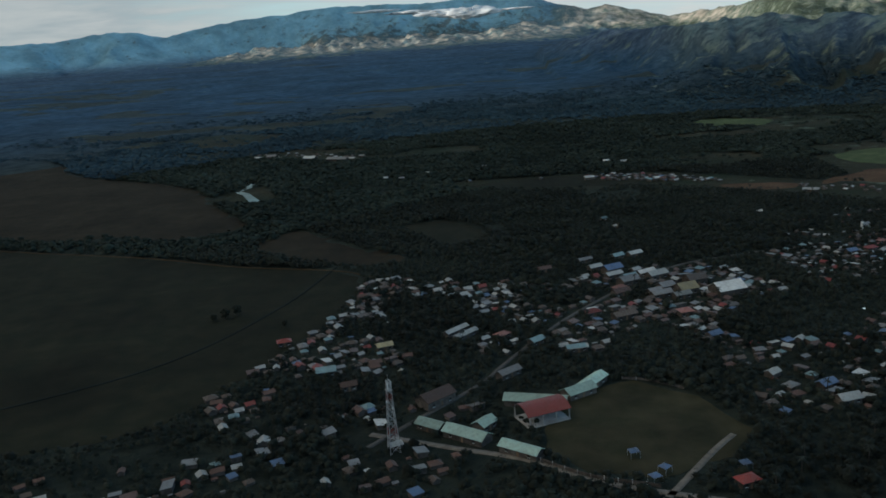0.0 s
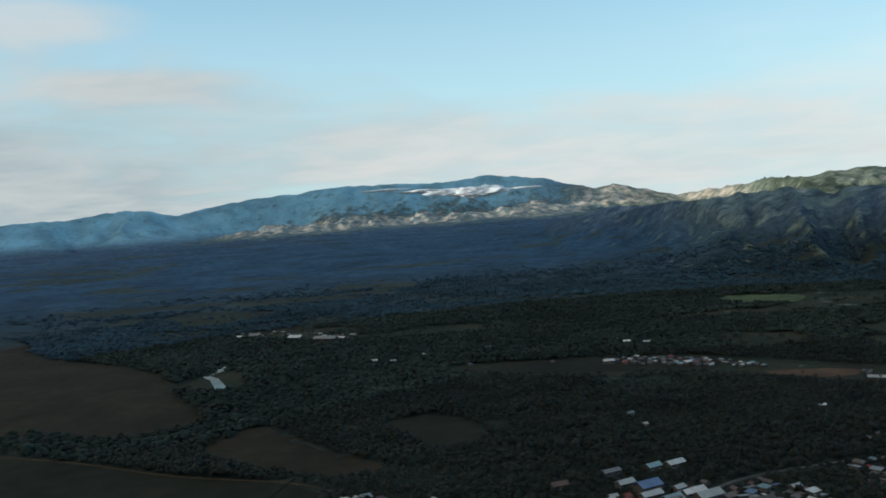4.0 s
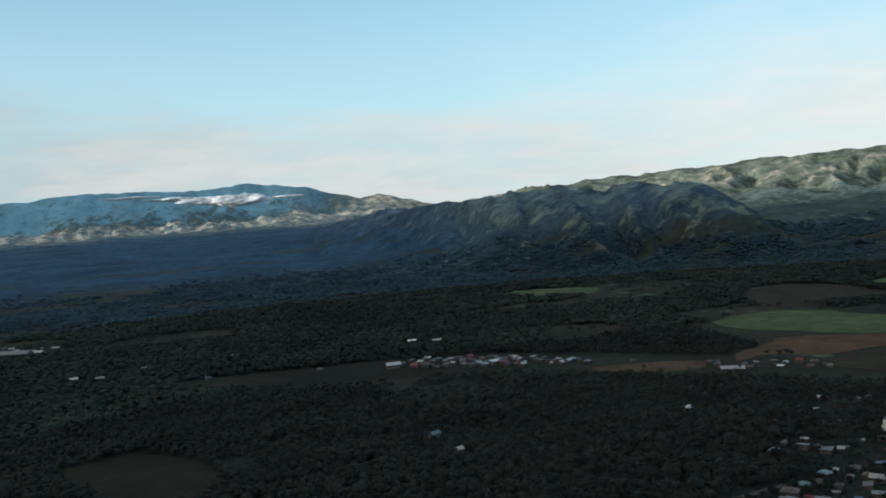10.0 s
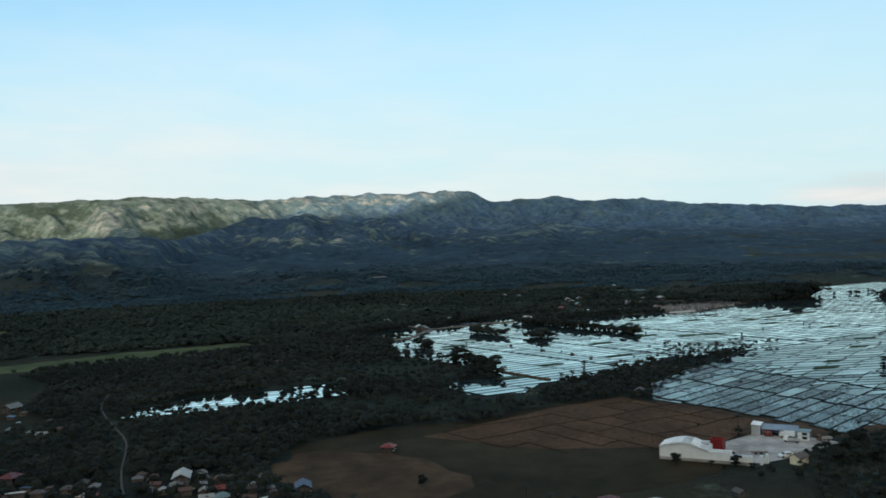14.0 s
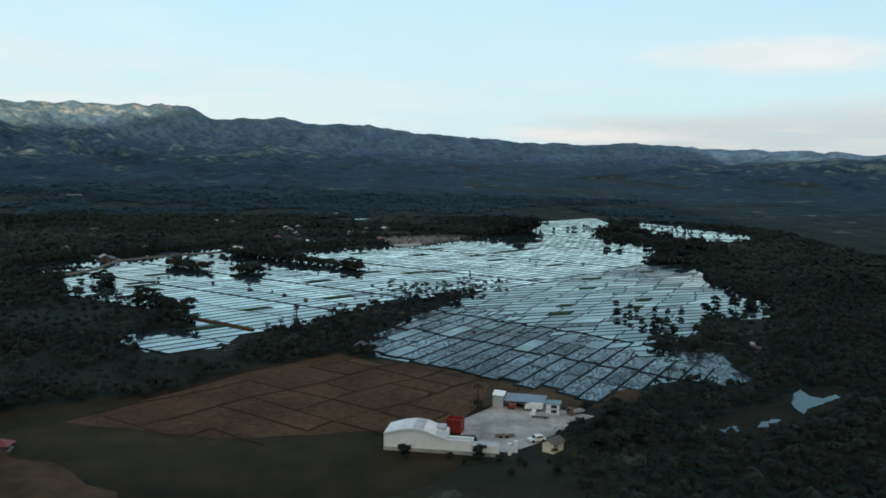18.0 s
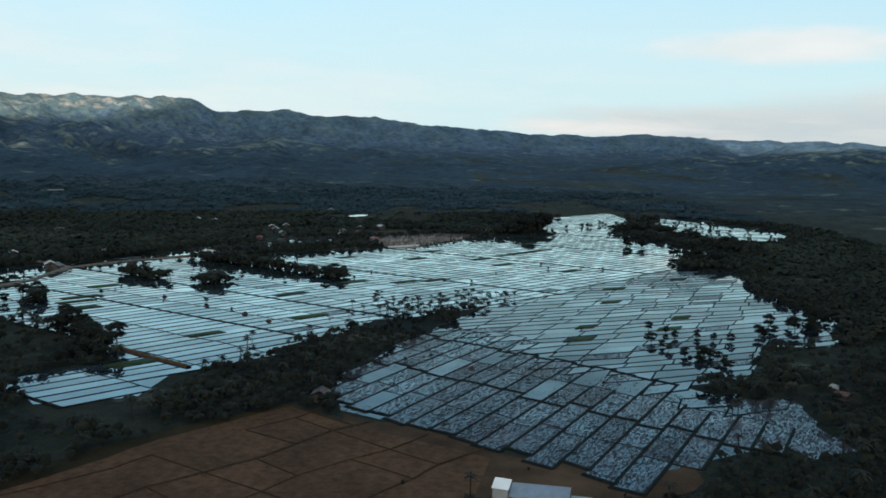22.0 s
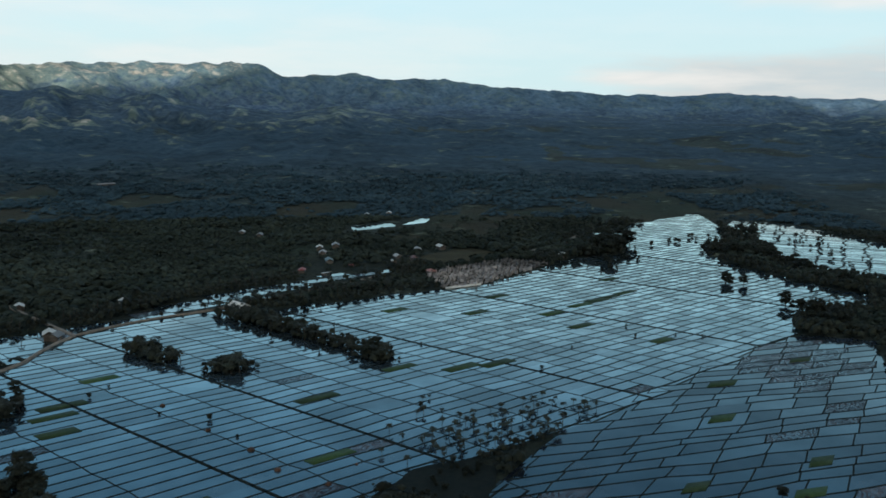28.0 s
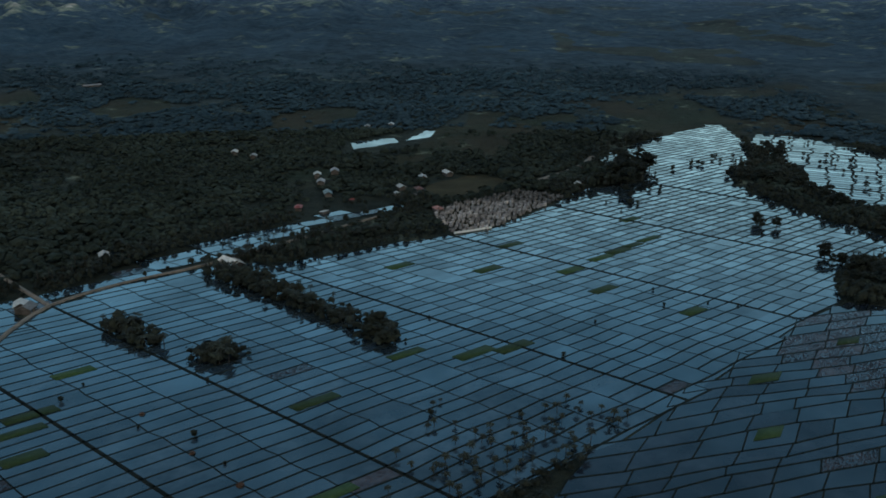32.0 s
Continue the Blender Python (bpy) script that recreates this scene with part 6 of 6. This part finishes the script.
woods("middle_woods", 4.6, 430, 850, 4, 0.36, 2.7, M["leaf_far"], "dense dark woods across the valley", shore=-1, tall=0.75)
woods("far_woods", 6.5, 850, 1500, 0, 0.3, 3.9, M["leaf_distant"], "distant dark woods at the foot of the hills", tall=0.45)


# ---- warehouse compound ----
def warehouse():
    root = empty("warehouse", pose(482.8, 578, 0, 0, 0, -6.6), label="white metal warehouse with a curved roofline and low annexe", category="warehouse")
    top = [(12.9, 3.6), (9.6, 4.6), (6.9, 5.0), (4.6, 4.75), (2.2, 3.85), (0.0, 3.2)]
    bm = bmesh.new()
    prism(bm, [(12.9, -0.2)] + top + [(0.0, -0.2)], "x", 0, 7.0)
    part("wall", bm, M["white"], root)
    for (y0, z0), (y1, z1) in zip(top, top[1:]):
        bm = bmesh.new()
        prism(bm, [(y0, z0 + 0.01), (y0, z0 + 0.15), (y1, z1 + 0.15), (y1, z1 + 0.01)], "x", -0.25, 7.3)
        part("roof_panel", bm, M["white_roof"], root)
        bm = bmesh.new()
        prism(bm, [(y0, z0 - 0.18), (y0, z0 + 0.17), (y1, z1 + 0.17), (y1, z1 - 0.18)], "x", -0.33, -0.26)
        part("gutter", bm, M["white"], root)
    part("base", boxes((-0.12, -11.2, -0.2, -0.01, 12.9, 0.8)), M["concrete"], root, "grey concrete base course")
    part("roof_light", boxes((1.8, 4.9, 4.98, 4.8, 5.1, 5.12), (4.6, 5.1, 4.98, 4.8, 7.2, 5.14)), M["grey_wall"], root, "grey seam on the roof")
    part("vent", boxes((4.2, 0.6, 3.6, 6.8, 2.6, 4.4), bevel=0.1), M["grey_wall"], root, "raised grey roof vent")
    part("annexe_wall", boxes((0.0, -5.6, -0.2, 2.9, -0.02, 2.75)), M["white"], root)
    part("annexe_roof", boxes((0.25, -5.5, 2.76, 2.7, -0.05, 2.82)), M["grey_wall"], root, "flat grey roof behind white parapets")
    for a, b in ((-0.05, 0.22), (2.7, 2.95)):
        part("parapet", boxes((a, -5.7, 2.76, b, -0.02, 3.05), bevel=0.03), M["white"], root)
    part("front_wall", boxes((0.0, -11.2, -0.1, 0.22, -5.72, 2.3)), M["white"], root)
    for k in range(4):
        part("canopy_sheet", boxes((0.3, -11.0 + 1.35 * k, 2.1, 2.9, -9.72 + 1.35 * k, 2.16)), M["grey_wall"], root, "grey metal canopy sheet")
    for k in range(3):
        part("canopy_post", boxes((2.7, -10.9 + 2.5 * k, 0.1, 2.82, -10.78 + 2.5 * k, 2.1)), M["steel"], root)
    box3 = empty("storage_tank", pose(498.3, 576.2, 0, 0, 0, -15), label="square dark red metal tank with an open top", category="tank")
    part("body", boxes((-1.5, -1.8, 0, 1.5, -1.7, 3.05), (-1.5, 1.7, 0, 1.5, 1.8, 3.05), (-1.5, -1.7, 0, -1.4, 1.7, 3.05), (1.4, -1.7, 0, 1.5, 1.7, 3.05), (-1.4, -1.7, 2.3, 1.4, 1.7, 2.4)), M["red_steel"], box3)
    for k in range(5):
        part("rib", boxes((-1.58, -1.8 + 0.86 * k, 0.1, -1.5, -1.65 + 0.86 * k, 3.0)), M["red_steel"], box3)
    part("rim", boxes((-1.62, -1.9, 2.95, -1.52, 1.9, 3.12), (1.52, -1.9, 2.95, 1.62, 1.9, 3.12), (-1.52, -1.9, 2.95, 1.52, -1.81, 3.12), (-1.52, 1.81, 2.95, 1.52, 1.9, 3.12)), M["red_steel"], box3)
    block = empty("mill_block", pose(518.4, 565.9, 0, 0, 0, -9), label="tall grey metal block at the end of a shed", category="building")
    part("wall", boxes((0, -1.3, -0.1, 4.6, 1.3, 3.0)), M["grey_wall"], block)
    bm = bmesh.new()
    prism(bm, [(-1.45, 3.0), (1.45, 3.2), (1.45, 3.32), (-1.45, 3.12)], "x", -0.2, 4.8)
    part("roof", bm, M["white_roof"], block)
    shed = empty("open_shed", pose(517.1, 559.6, 0, 0, 0, -10), label="long open shed with a pale blue metal roof", category="shed")
    bm = bmesh.new()
    prism(bm, [(-0.5, 2.1), (4.4, 2.8), (4.4, 2.9), (-0.5, 2.2)], "y", -5.2, 4.9)
    part("roof", bm, M["roof_shed"], shed)
    for k in range(5):
        part("post", boxes((0.0, -4.9 + 2.3 * k, 0.05, 0.13, -4.77 + 2.3 * k, 2.15)), M["steel"], shed)
    part("back_wall", boxes((4.1, -5.0, 0, 4.25, 4.8, 2.7)), M["grey_wall"], shed)
    off = empty("office", pose(515.0, 552.4, 0, 0, 0, -10), label="white two-storey office at the end of the shed", category="building")
    part("wall", boxes((-1.5, -1.3, -0.1, 1.8, 1.9, 2.6)), M["white"], off)
    part("roof", boxes((-1.75, -1.55, 2.6, 2.05, 2.0, 2.72)), M["roof_teal"], off)
    part("band", boxes((-1.56, -1.36, 1.28, 1.86, 1.96, 1.38)), M["roof_teal"], off, "dull green band between the storeys")
    for z in (0.4, 1.6):
        for k in range(2):
            w = part("window", boxes((-1.1 + 1.5 * k, -1.34, z, -0.3 + 1.5 * k, -1.28, z + 0.75)), M["glass"], off)
            part("frame", boxes((-1.2 + 1.5 * k, -1.38, z - 0.1, -0.2 + 1.5 * k, -1.345, z)), M["grey_wall"], w)
        part("window", boxes((-1.54, -0.7, z, -1.48, 0.7, z + 0.75)), M["glass"], off)
    hut = empty("guard_hut", pose(486.7, 555.5, 0, 0, 0, -36), label="small cream hut with a dark roof beside the gate", category="hut")
    part("wall", boxes((-1.9, -1.4, -0.1, 2.2, 1.4, 1.9)), M["cream"], hut)
    bm = bmesh.new()
    prism(bm, [(-1.75, 1.8), (0, 2.75), (1.75, 1.8), (1.75, 1.92), (0, 2.9), (-1.75, 1.92)], "x", -2.15, 2.5)
    part("roof", bm, M["roof_brown"], hut)
    bm = bmesh.new()
    prism(bm, [(-1.4, 1.9), (1.4, 1.9), (0, 2.7)], "x", -1.88, 2.18)
    part("gable", bm, M["cream"], hut)
    part("door", boxes((1.0, 1.36, 0, 1.8, 1.44, 1.7)), M["wood"], hut)
    gate = empty("gate", pose(484.0, 564.0, 0, 0, 0, 50) @ Matrix.Scale(0.72, 4), label="white entrance gate with square pillars", category="gate")
    for k in (-1.5, 1.5):
        part("pillar", boxes((-0.4, k - 0.4, -0.1, 0.4, k + 0.4, 3.4), bevel=0.04), M["white"], gate)
        part("cap", boxes((-0.5, k - 0.5, 3.4, 0.5, k + 0.5, 3.55), bevel=0.03), M["white"], gate)
    part("leaf", boxes((-0.05, -1.05, 0.2, 0.05, -0.05, 2.2)), M["white"], gate)
    part("leaf", boxes((-0.05, 0.05, 0.2, 0.05, 1.05, 2.2)), M["white"], gate)


def make_trailer():
    """A low flat trailer with a drawbar."""
    root = empty("flat_trailer", pose(494.6, 565.2, 0.12, 0, 0, -80), label="low dark flat trailer standing in a concrete yard", category="trailer")
    part("deck", boxes((-2.2, -0.7, 0.5, 2.2, 0.7, 0.62)), M["wood"], root)
    part("headboard", boxes((2.12, -0.7, 0.62, 2.2, 0.7, 1.2)), M["steel"], root)
    part("drawbar", boxes((2.2, -0.06, 0.45, 3.4, 0.06, 0.55)), M["steel"], root)
    for x in (-1.0, 0.4):
        for y in (-0.62, 0.62):
            bm = bmesh.new()
            tube(bm, (x, y - 0.1, 0.3), (x, y + 0.1, 0.3), 0.3, 0.3, 10)
            part("wheel", bm, M["rubber"], root)


def make_car():
    root = empty("car", label="small white car parked on concrete", category="car")
    bm = bmesh.new()
    prism(bm, [(-1.9, 0.35), (1.95, 0.35), (1.95, 0.8), (1.0, 0.92), (0.5, 1.42), (-1.2, 1.45), (-1.9, 0.95)], "y", -0.8, 0.8)
    part("body", bm, M["white"], root)
    part("window", boxes((-1.1, -0.815, 0.95, 0.45, -0.79, 1.32)), M["glass"], root)
    part("window", boxes((-1.1, 0.79, 0.95, 0.45, 0.815, 1.32)), M["glass"], root)
    bm = bmesh.new()
    prism(bm, [(1.02, 0.93), (0.56, 1.39), (0.53, 1.36), (0.99, 0.90)], "y", -0.7, 0.7)
    part("windscreen", bm, M["glass"], root)
    for x in (-1.2, 1.25):
        for y in (-0.78, 0.78):
            bm = bmesh.new()
            tube(bm, (x, y - 0.1, 0.32), (x, y + 0.1, 0.32), 0.32, 0.32, 10)
            part("wheel", bm, M["rubber"], root)
    return root


def make_truck(colour, cargo):
    root = empty("truck", label="small lorry with a %s parked on concrete" % cargo, category="truck")
    part("chassis", boxes((-2.9, -0.5, 0.5, 2.9, 0.5, 0.75)), M["rubber"], root)
    cab = bmesh.new()
    prism(cab, [(1.5, 0.6), (3.1, 0.6), (3.1, 1.5), (2.7, 2.4), (1.5, 2.4)], "y", -0.95, 0.95)
    c = part("cab", cab, M[colour], root)
    glass = bmesh.new()
    prism(glass, [(3.12, 1.5), (2.74, 2.3), (2.72, 2.3), (3.10, 1.5)], "y", -0.8, 0.8)
    part("windscreen", glass, M["glass"], c)
    if cargo == "closed box":
        part("cargo_box", boxes((-3.0, -1.05, 0.8, 1.4, 1.05, 2.9), bevel=0.05), M["white"], root)
    else:
        part("cargo_bed", boxes((-3.0, -1.0, 0.8, 1.4, 1.0, 0.9), (-3.0, -1.05, 0.8, 1.4, -0.98, 1.5), (-3.0, 0.98, 0.8, 1.4, 1.05, 1.5), (-3.05, -1.05, 0.8, -2.98, 1.05, 1.5)), M["steel"], root)
    for x in (-1.9, 2.2):
        for s in (-0.95, 0.95):
            bm = bmesh.new()
            tube(bm, (x, s - 0.14, 0.42), (x, s + 0.14, 0.42), 0.42, 0.42, 10)
            w = part("wheel", bm, M["rubber"], root)
            bm = bmesh.new()
            tube(bm, (x, s - 0.15, 0.42), (x, s + 0.15, 0.42), 0.2, 0.2, 8)
            part("rim", bm, M["steel"], w)
    return root


def fence_line(name, pts, h, label):
    """A low wall of panels between posts."""
    root = empty(name, label=label, category="wall")
    line = curve_line(pts, 4.0)
    for (x0, y0), (x1, y1) in zip(line, line[1:]):
        n, a = math.hypot(x1 - x0, y1 - y0), math.atan2(y1 - y0, x1 - x0)
        p = part("panel", boxes((0.1, -0.06, -0.1, n - 0.1, 0.06, h)), M["plaster"], root)
        p.matrix_basis = Matrix.LocRotScale((x0, y0, 0), Euler((0, 0, a)), None)
        q = part("post", boxes((-0.12, -0.12, -0.1, 0.12, 0.12, h + 0.25)), M["concrete"], root)
        q.location = (x0, y0, 0)


def lattice_tower():
    root = empty("radio_tower", pose(129, 491, 0, 0, 0, 20), label="tall red and white steel lattice radio tower", category="tower")
    H, r0, r1 = 25.0, 1.7, 0.55

    def at(k, z):
        r = r0 + (r1 - r0) * z / H
        return ((r if k in (0, 3) else -r), (r if k in (0, 1) else -r), z)

    for k in range(4):
        part("leg", tube(bmesh.new(), at(k, -0.3), at(k, H), 0.11, 0.08, 6), M["steel"], root)
    zs = [25.0 * (1 - (1 - t / 11) ** 1.25) for t in range(12)]
    for n, (a, b) in enumerate(zip(zs, zs[1:])):
        bm = bmesh.new()
        for k in range(4):
            tube(bm, at(k, a), at((k + 1) % 4, b), 0.055, 0.055, 4)
            tube(bm, at((k + 1) % 4, a), at(k, b), 0.055, 0.055, 4)
            tube(bm, at(k, b), at((k + 1) % 4, b), 0.06, 0.06, 4)
        part("brace", bm, M["red_steel"] if n % 5 == 2 else M["steel"], root)
    part("platform", boxes((-1.0, -1.0, 21.6, 1.0, 1.0, 21.8)), M["steel"], root)
    for k in range(3):
        a = 2.1 * k
        p = part("antenna_panel", boxes((0.75, -0.18, 22.2, 0.95, 0.18, 24.6), bevel=0.04), M["white"], root, "white panel antenna")
        p.rotation_euler = (0, 0, a)
    for z, a in ((15.0, 0.4), (17.5, 2.2)):
        bm = bmesh.new()
        tube(bm, (0.9, 0, z), (1.15, 0, z), 0.5, 0.62, 12)
        p = part("dish", bm, M["white"], root, "round white dish")
        p.rotation_euler = (0, 0, a)
    part("mast", tube(bmesh.new(), (0, 0, H - 0.5), (0, 0, H + 2.2), 0.06, 0.03, 5), M["steel"], root)


def gym():
    root = empty("covered_court", pose(179, 509.5, 0, 0, 0, 22), label="covered sports court with a curved red metal roof", category="building")
    pts = [(-6.2 + 12.4 * k / 10, 4.2 + 2.2 * math.sin(math.pi * k / 10)) for k in range(11)]
    bm = bmesh.new()
    prism(bm, pts + [(u, z + 0.14) for u, z in reversed(pts)], "x", -8.2, 8.2)
    part("roof", bm, M["roof_red"], root)
    for x in (-7.5, -2.5, 2.5, 7.5):
        for y in (-5.8, 5.8):
            part("post", boxes((x - 0.18, y - 0.18, -0.1, x + 0.18, y + 0.18, 4.35)), M["concrete"], root)
    part("floor_slab", boxes((-8.0, -6.0, 0.0, 8.0, 6.0, 0.2)), M["concrete"], root)


def tent(x, y, a, colour):
    root = empty("canopy_tent", pose(x, y, 0.1, 0, 0, a), label="blue canopy tent on the grass", category="tent", group="tents on the sports field")
    bm = bmesh.new()
    v = [bm.verts.new(p) for p in ((-1.6, -1.6, 2.2), (1.6, -1.6, 2.2), (1.6, 1.6, 2.2), (-1.6, 1.6, 2.2), (0, 0, 3.2))]
    for k in range(4):
        bm.faces.new((v[k], v[(k + 1) % 4], v[4]))
    bm.faces.new(v[3::-1])
    part("canopy", bm, M["roof_blue"], root)
    for sx in (-1.5, 1.5):
        for sy in (-1.5, 1.5):
            part("pole", tube(bmesh.new(), (sx, sy, -0.1), (sx, sy, 2.22), 0.05, 0.05, 5), M["steel"], root)


def church():
    root = empty("chapel", pose(394, 741, 0, 0, 0, 30) @ Matrix.Scale(0.6, 4), label="small white chapel with a steep gable", category="chapel")
    part("wall", boxes((-5, -2.4, -0.1, 4, 2.4, 4.2)), M["white"], root)
    bm = bmesh.new()
    prism(bm, [(-2.8, 4.0), (0, 6.6), (2.8, 4.0), (2.8, 4.15), (0, 6.8), (-2.8, 4.15)], "x", -5.2, 4.2)
    part("roof", bm, M["roof_grey"], root)
    bm = bmesh.new()
    prism(bm, [(-2.4, 4.2), (2.4, 4.2), (0, 6.45)], "x", -4.98, 3.98)
    part("gable", bm, M["white"], root)
    part("bell_tower", boxes((-6.6, -1.0, -0.1, -4.9, 1.0, 8.0), bevel=0.06), M["white"], root)
    part("spire", tube(bmesh.new(), (-5.75, 0, 8.0), (-5.75, 0, 10.2), 1.0, 0.05, 4), M["roof_grey"], root)


def graves():
    root = empty("cemetery", label="crowded graveyard of pale stone tombs by the water", category="cemetery")
    sheet("cemetery_ground", CEMETERY, 0.14, M["grass_dark"], "dark weedy ground of a graveyard", "ground")
    rnd = random.Random(4)
    kinds = []
    for k in range(5):
        bm = bmesh.new()
        w, l, h = rnd.uniform(0.8, 1.2), rnd.uniform(1.7, 2.3), rnd.uniform(0.6, 1.2)
        box(bm, -l / 2, -w / 2, 0, l / 2, w / 2, h)
        box(bm, -l / 2 - 0.1, -w / 2 - 0.1, h, l / 2 + 0.1, w / 2 + 0.1, h + 0.12)
        box(bm, -l / 2, -w / 3, h + 0.12, -l / 2 + 0.15, w / 3, h + 0.9)
        kinds.append(bm_mesh("tomb", bm, M["tomb"]))
    joined_v, joined_f = [], []
    spots = []
    x = 915.0
    while x < 1028:
        y = 560.0
        while y < 646:
            p = (x + rnd.uniform(-0.7, 0.7), y + rnd.uniform(-0.7, 0.7))
            if inside(p[0], p[1], CEMETERY) and rnd.random() < 0.86:
                spots.append(p)
            y += 2.6
        x += 2.7
    spots.sort(key=lambda p: math.hypot(p[0] - 640, p[1] - 580))
    for k, p in enumerate(spots):
        a = rnd.choice((0.6, 2.17)) + rnd.gauss(0, 0.12)
        if k < 300:
            ob = part("tomb", kinds[k % 5], None, root)
            ob.matrix_basis = Matrix.LocRotScale((p[0], p[1], 0.14), Euler((0, 0, a)), (rnd.uniform(0.8, 1.2),) * 2 + (rnd.uniform(0.7, 1.7),))
        else:
            src = kinds[k % 5]
            m = Matrix.LocRotScale((p[0], p[1], 0.14), Euler((0, 0, a)), None)
            b = len(joined_v)
            joined_v += [tuple(m @ v.co) for v in src.vertices]
            joined_f += [tuple(b + i for i in f.vertices) for f in src.polygons]
    if joined_v:
        tagged(part("tomb_rows", mesh_np("tomb_rows", joined_v, joined_f, M["tomb"]), None, root), kind="stuff")
    for k in range(9):
        t = k / 9
        w = part("wall_panel", boxes((0, -0.1, 0, 2.45, 0.1, 1.1)), M["white"], root)
        w.matrix_basis = Matrix.LocRotScale((935 - 13 * t, 606.5 + 18 * t, 0.14), Euler((0, 0, math.atan2(18, -13))), None)


def low_cloud(name, items, seed, label):
    """A bank of cloud lying along the mountain: long soft lumps, thin at the rim."""
    rng = np.random.RandomState(seed)
    bm = bmesh.new()
    for az, el, r, w, h in items:
        x, y, z = 165 + r * math.sin(radians(az)), 330 + r * math.cos(radians(az)), 119 + r * math.tan(radians(el))
        for k in range(4):
            g = bmesh.ops.create_icosphere(bm, subdivisions=4, radius=1.0)
            ox, s = rng.uniform(-0.6, 0.6) * w, rng.uniform(0.5, 1.0)
            m = Matrix.LocRotScale((x + ox * math.cos(radians(az)), y - ox * math.sin(radians(az)) + 40 * k, z + rng.uniform(-0.2, 0.3) * h), Euler((0, 0, radians(-az))), (w * s, 18, h * s))
            for v in g["verts"]:
                q = v.co.copy()
                v.co = m @ (q * (1 + 0.45 * noise.noise(q * 1.7 + Vector((k, az, seed))) + 0.25 * noise.noise(q * 4.5 + Vector((az, k, seed)))))
    me = bm_mesh(name, bm, M["cloud"])
    for f in me.polygons:
        f.use_smooth = True
    return tagged(new(name, me), label, "cloud", kind="structure")


warehouse()
# the brown lorry stands in for an excavator-like machine
for _x, _y, _a, _c, _g in ((510.6, 556.2, 75, "white", "open bed"), (516.4, 557.2, 82, "white", "closed box"), (518.6, 562.3, 170, "red_steel", "open bed"), (514.3, 547.4, 120, "wood", "open bed")):
    make_truck(_c, _g).matrix_basis = pose(_x, _y, 0.12, 0, 0, _a) @ Matrix.Scale(0.72, 4)
make_car().matrix_basis = pose(492.3, 558.4, 0.12, 0, 0, 115)
make_trailer()
lattice_tower()
gym()
church()
graves()
for _x, _y, _a in ((204, 477, 10), (211, 466, 40), (207, 461, 25), (234.5, 465.5, 15)):
    tent(_x, _y, _a, "blue")
fence_line("school_wall", [(172, 481), (189, 466), (208, 457.5)], 1.3, "pale wall along the edge of a school field")
fence_line("field_wall", [(212, 539), (222, 535), (232, 526)], 1.0, "low pale wall at the top of a sports field")
low_cloud("cloud_bank", [(-4.6, 1.62, 4240, 110, 6), (-2.6, 1.42, 4230, 110, 9), (-1.0, 1.24, 4220, 90, 16), (0.3, 1.16, 4220, 90, 25), (1.4, 1.14, 4220, 90, 29), (2.5, 1.12, 4220, 80, 15), (4.0, 1.16, 4230, 100, 6)], 3, "white bank of cloud lying across a mountain gap")
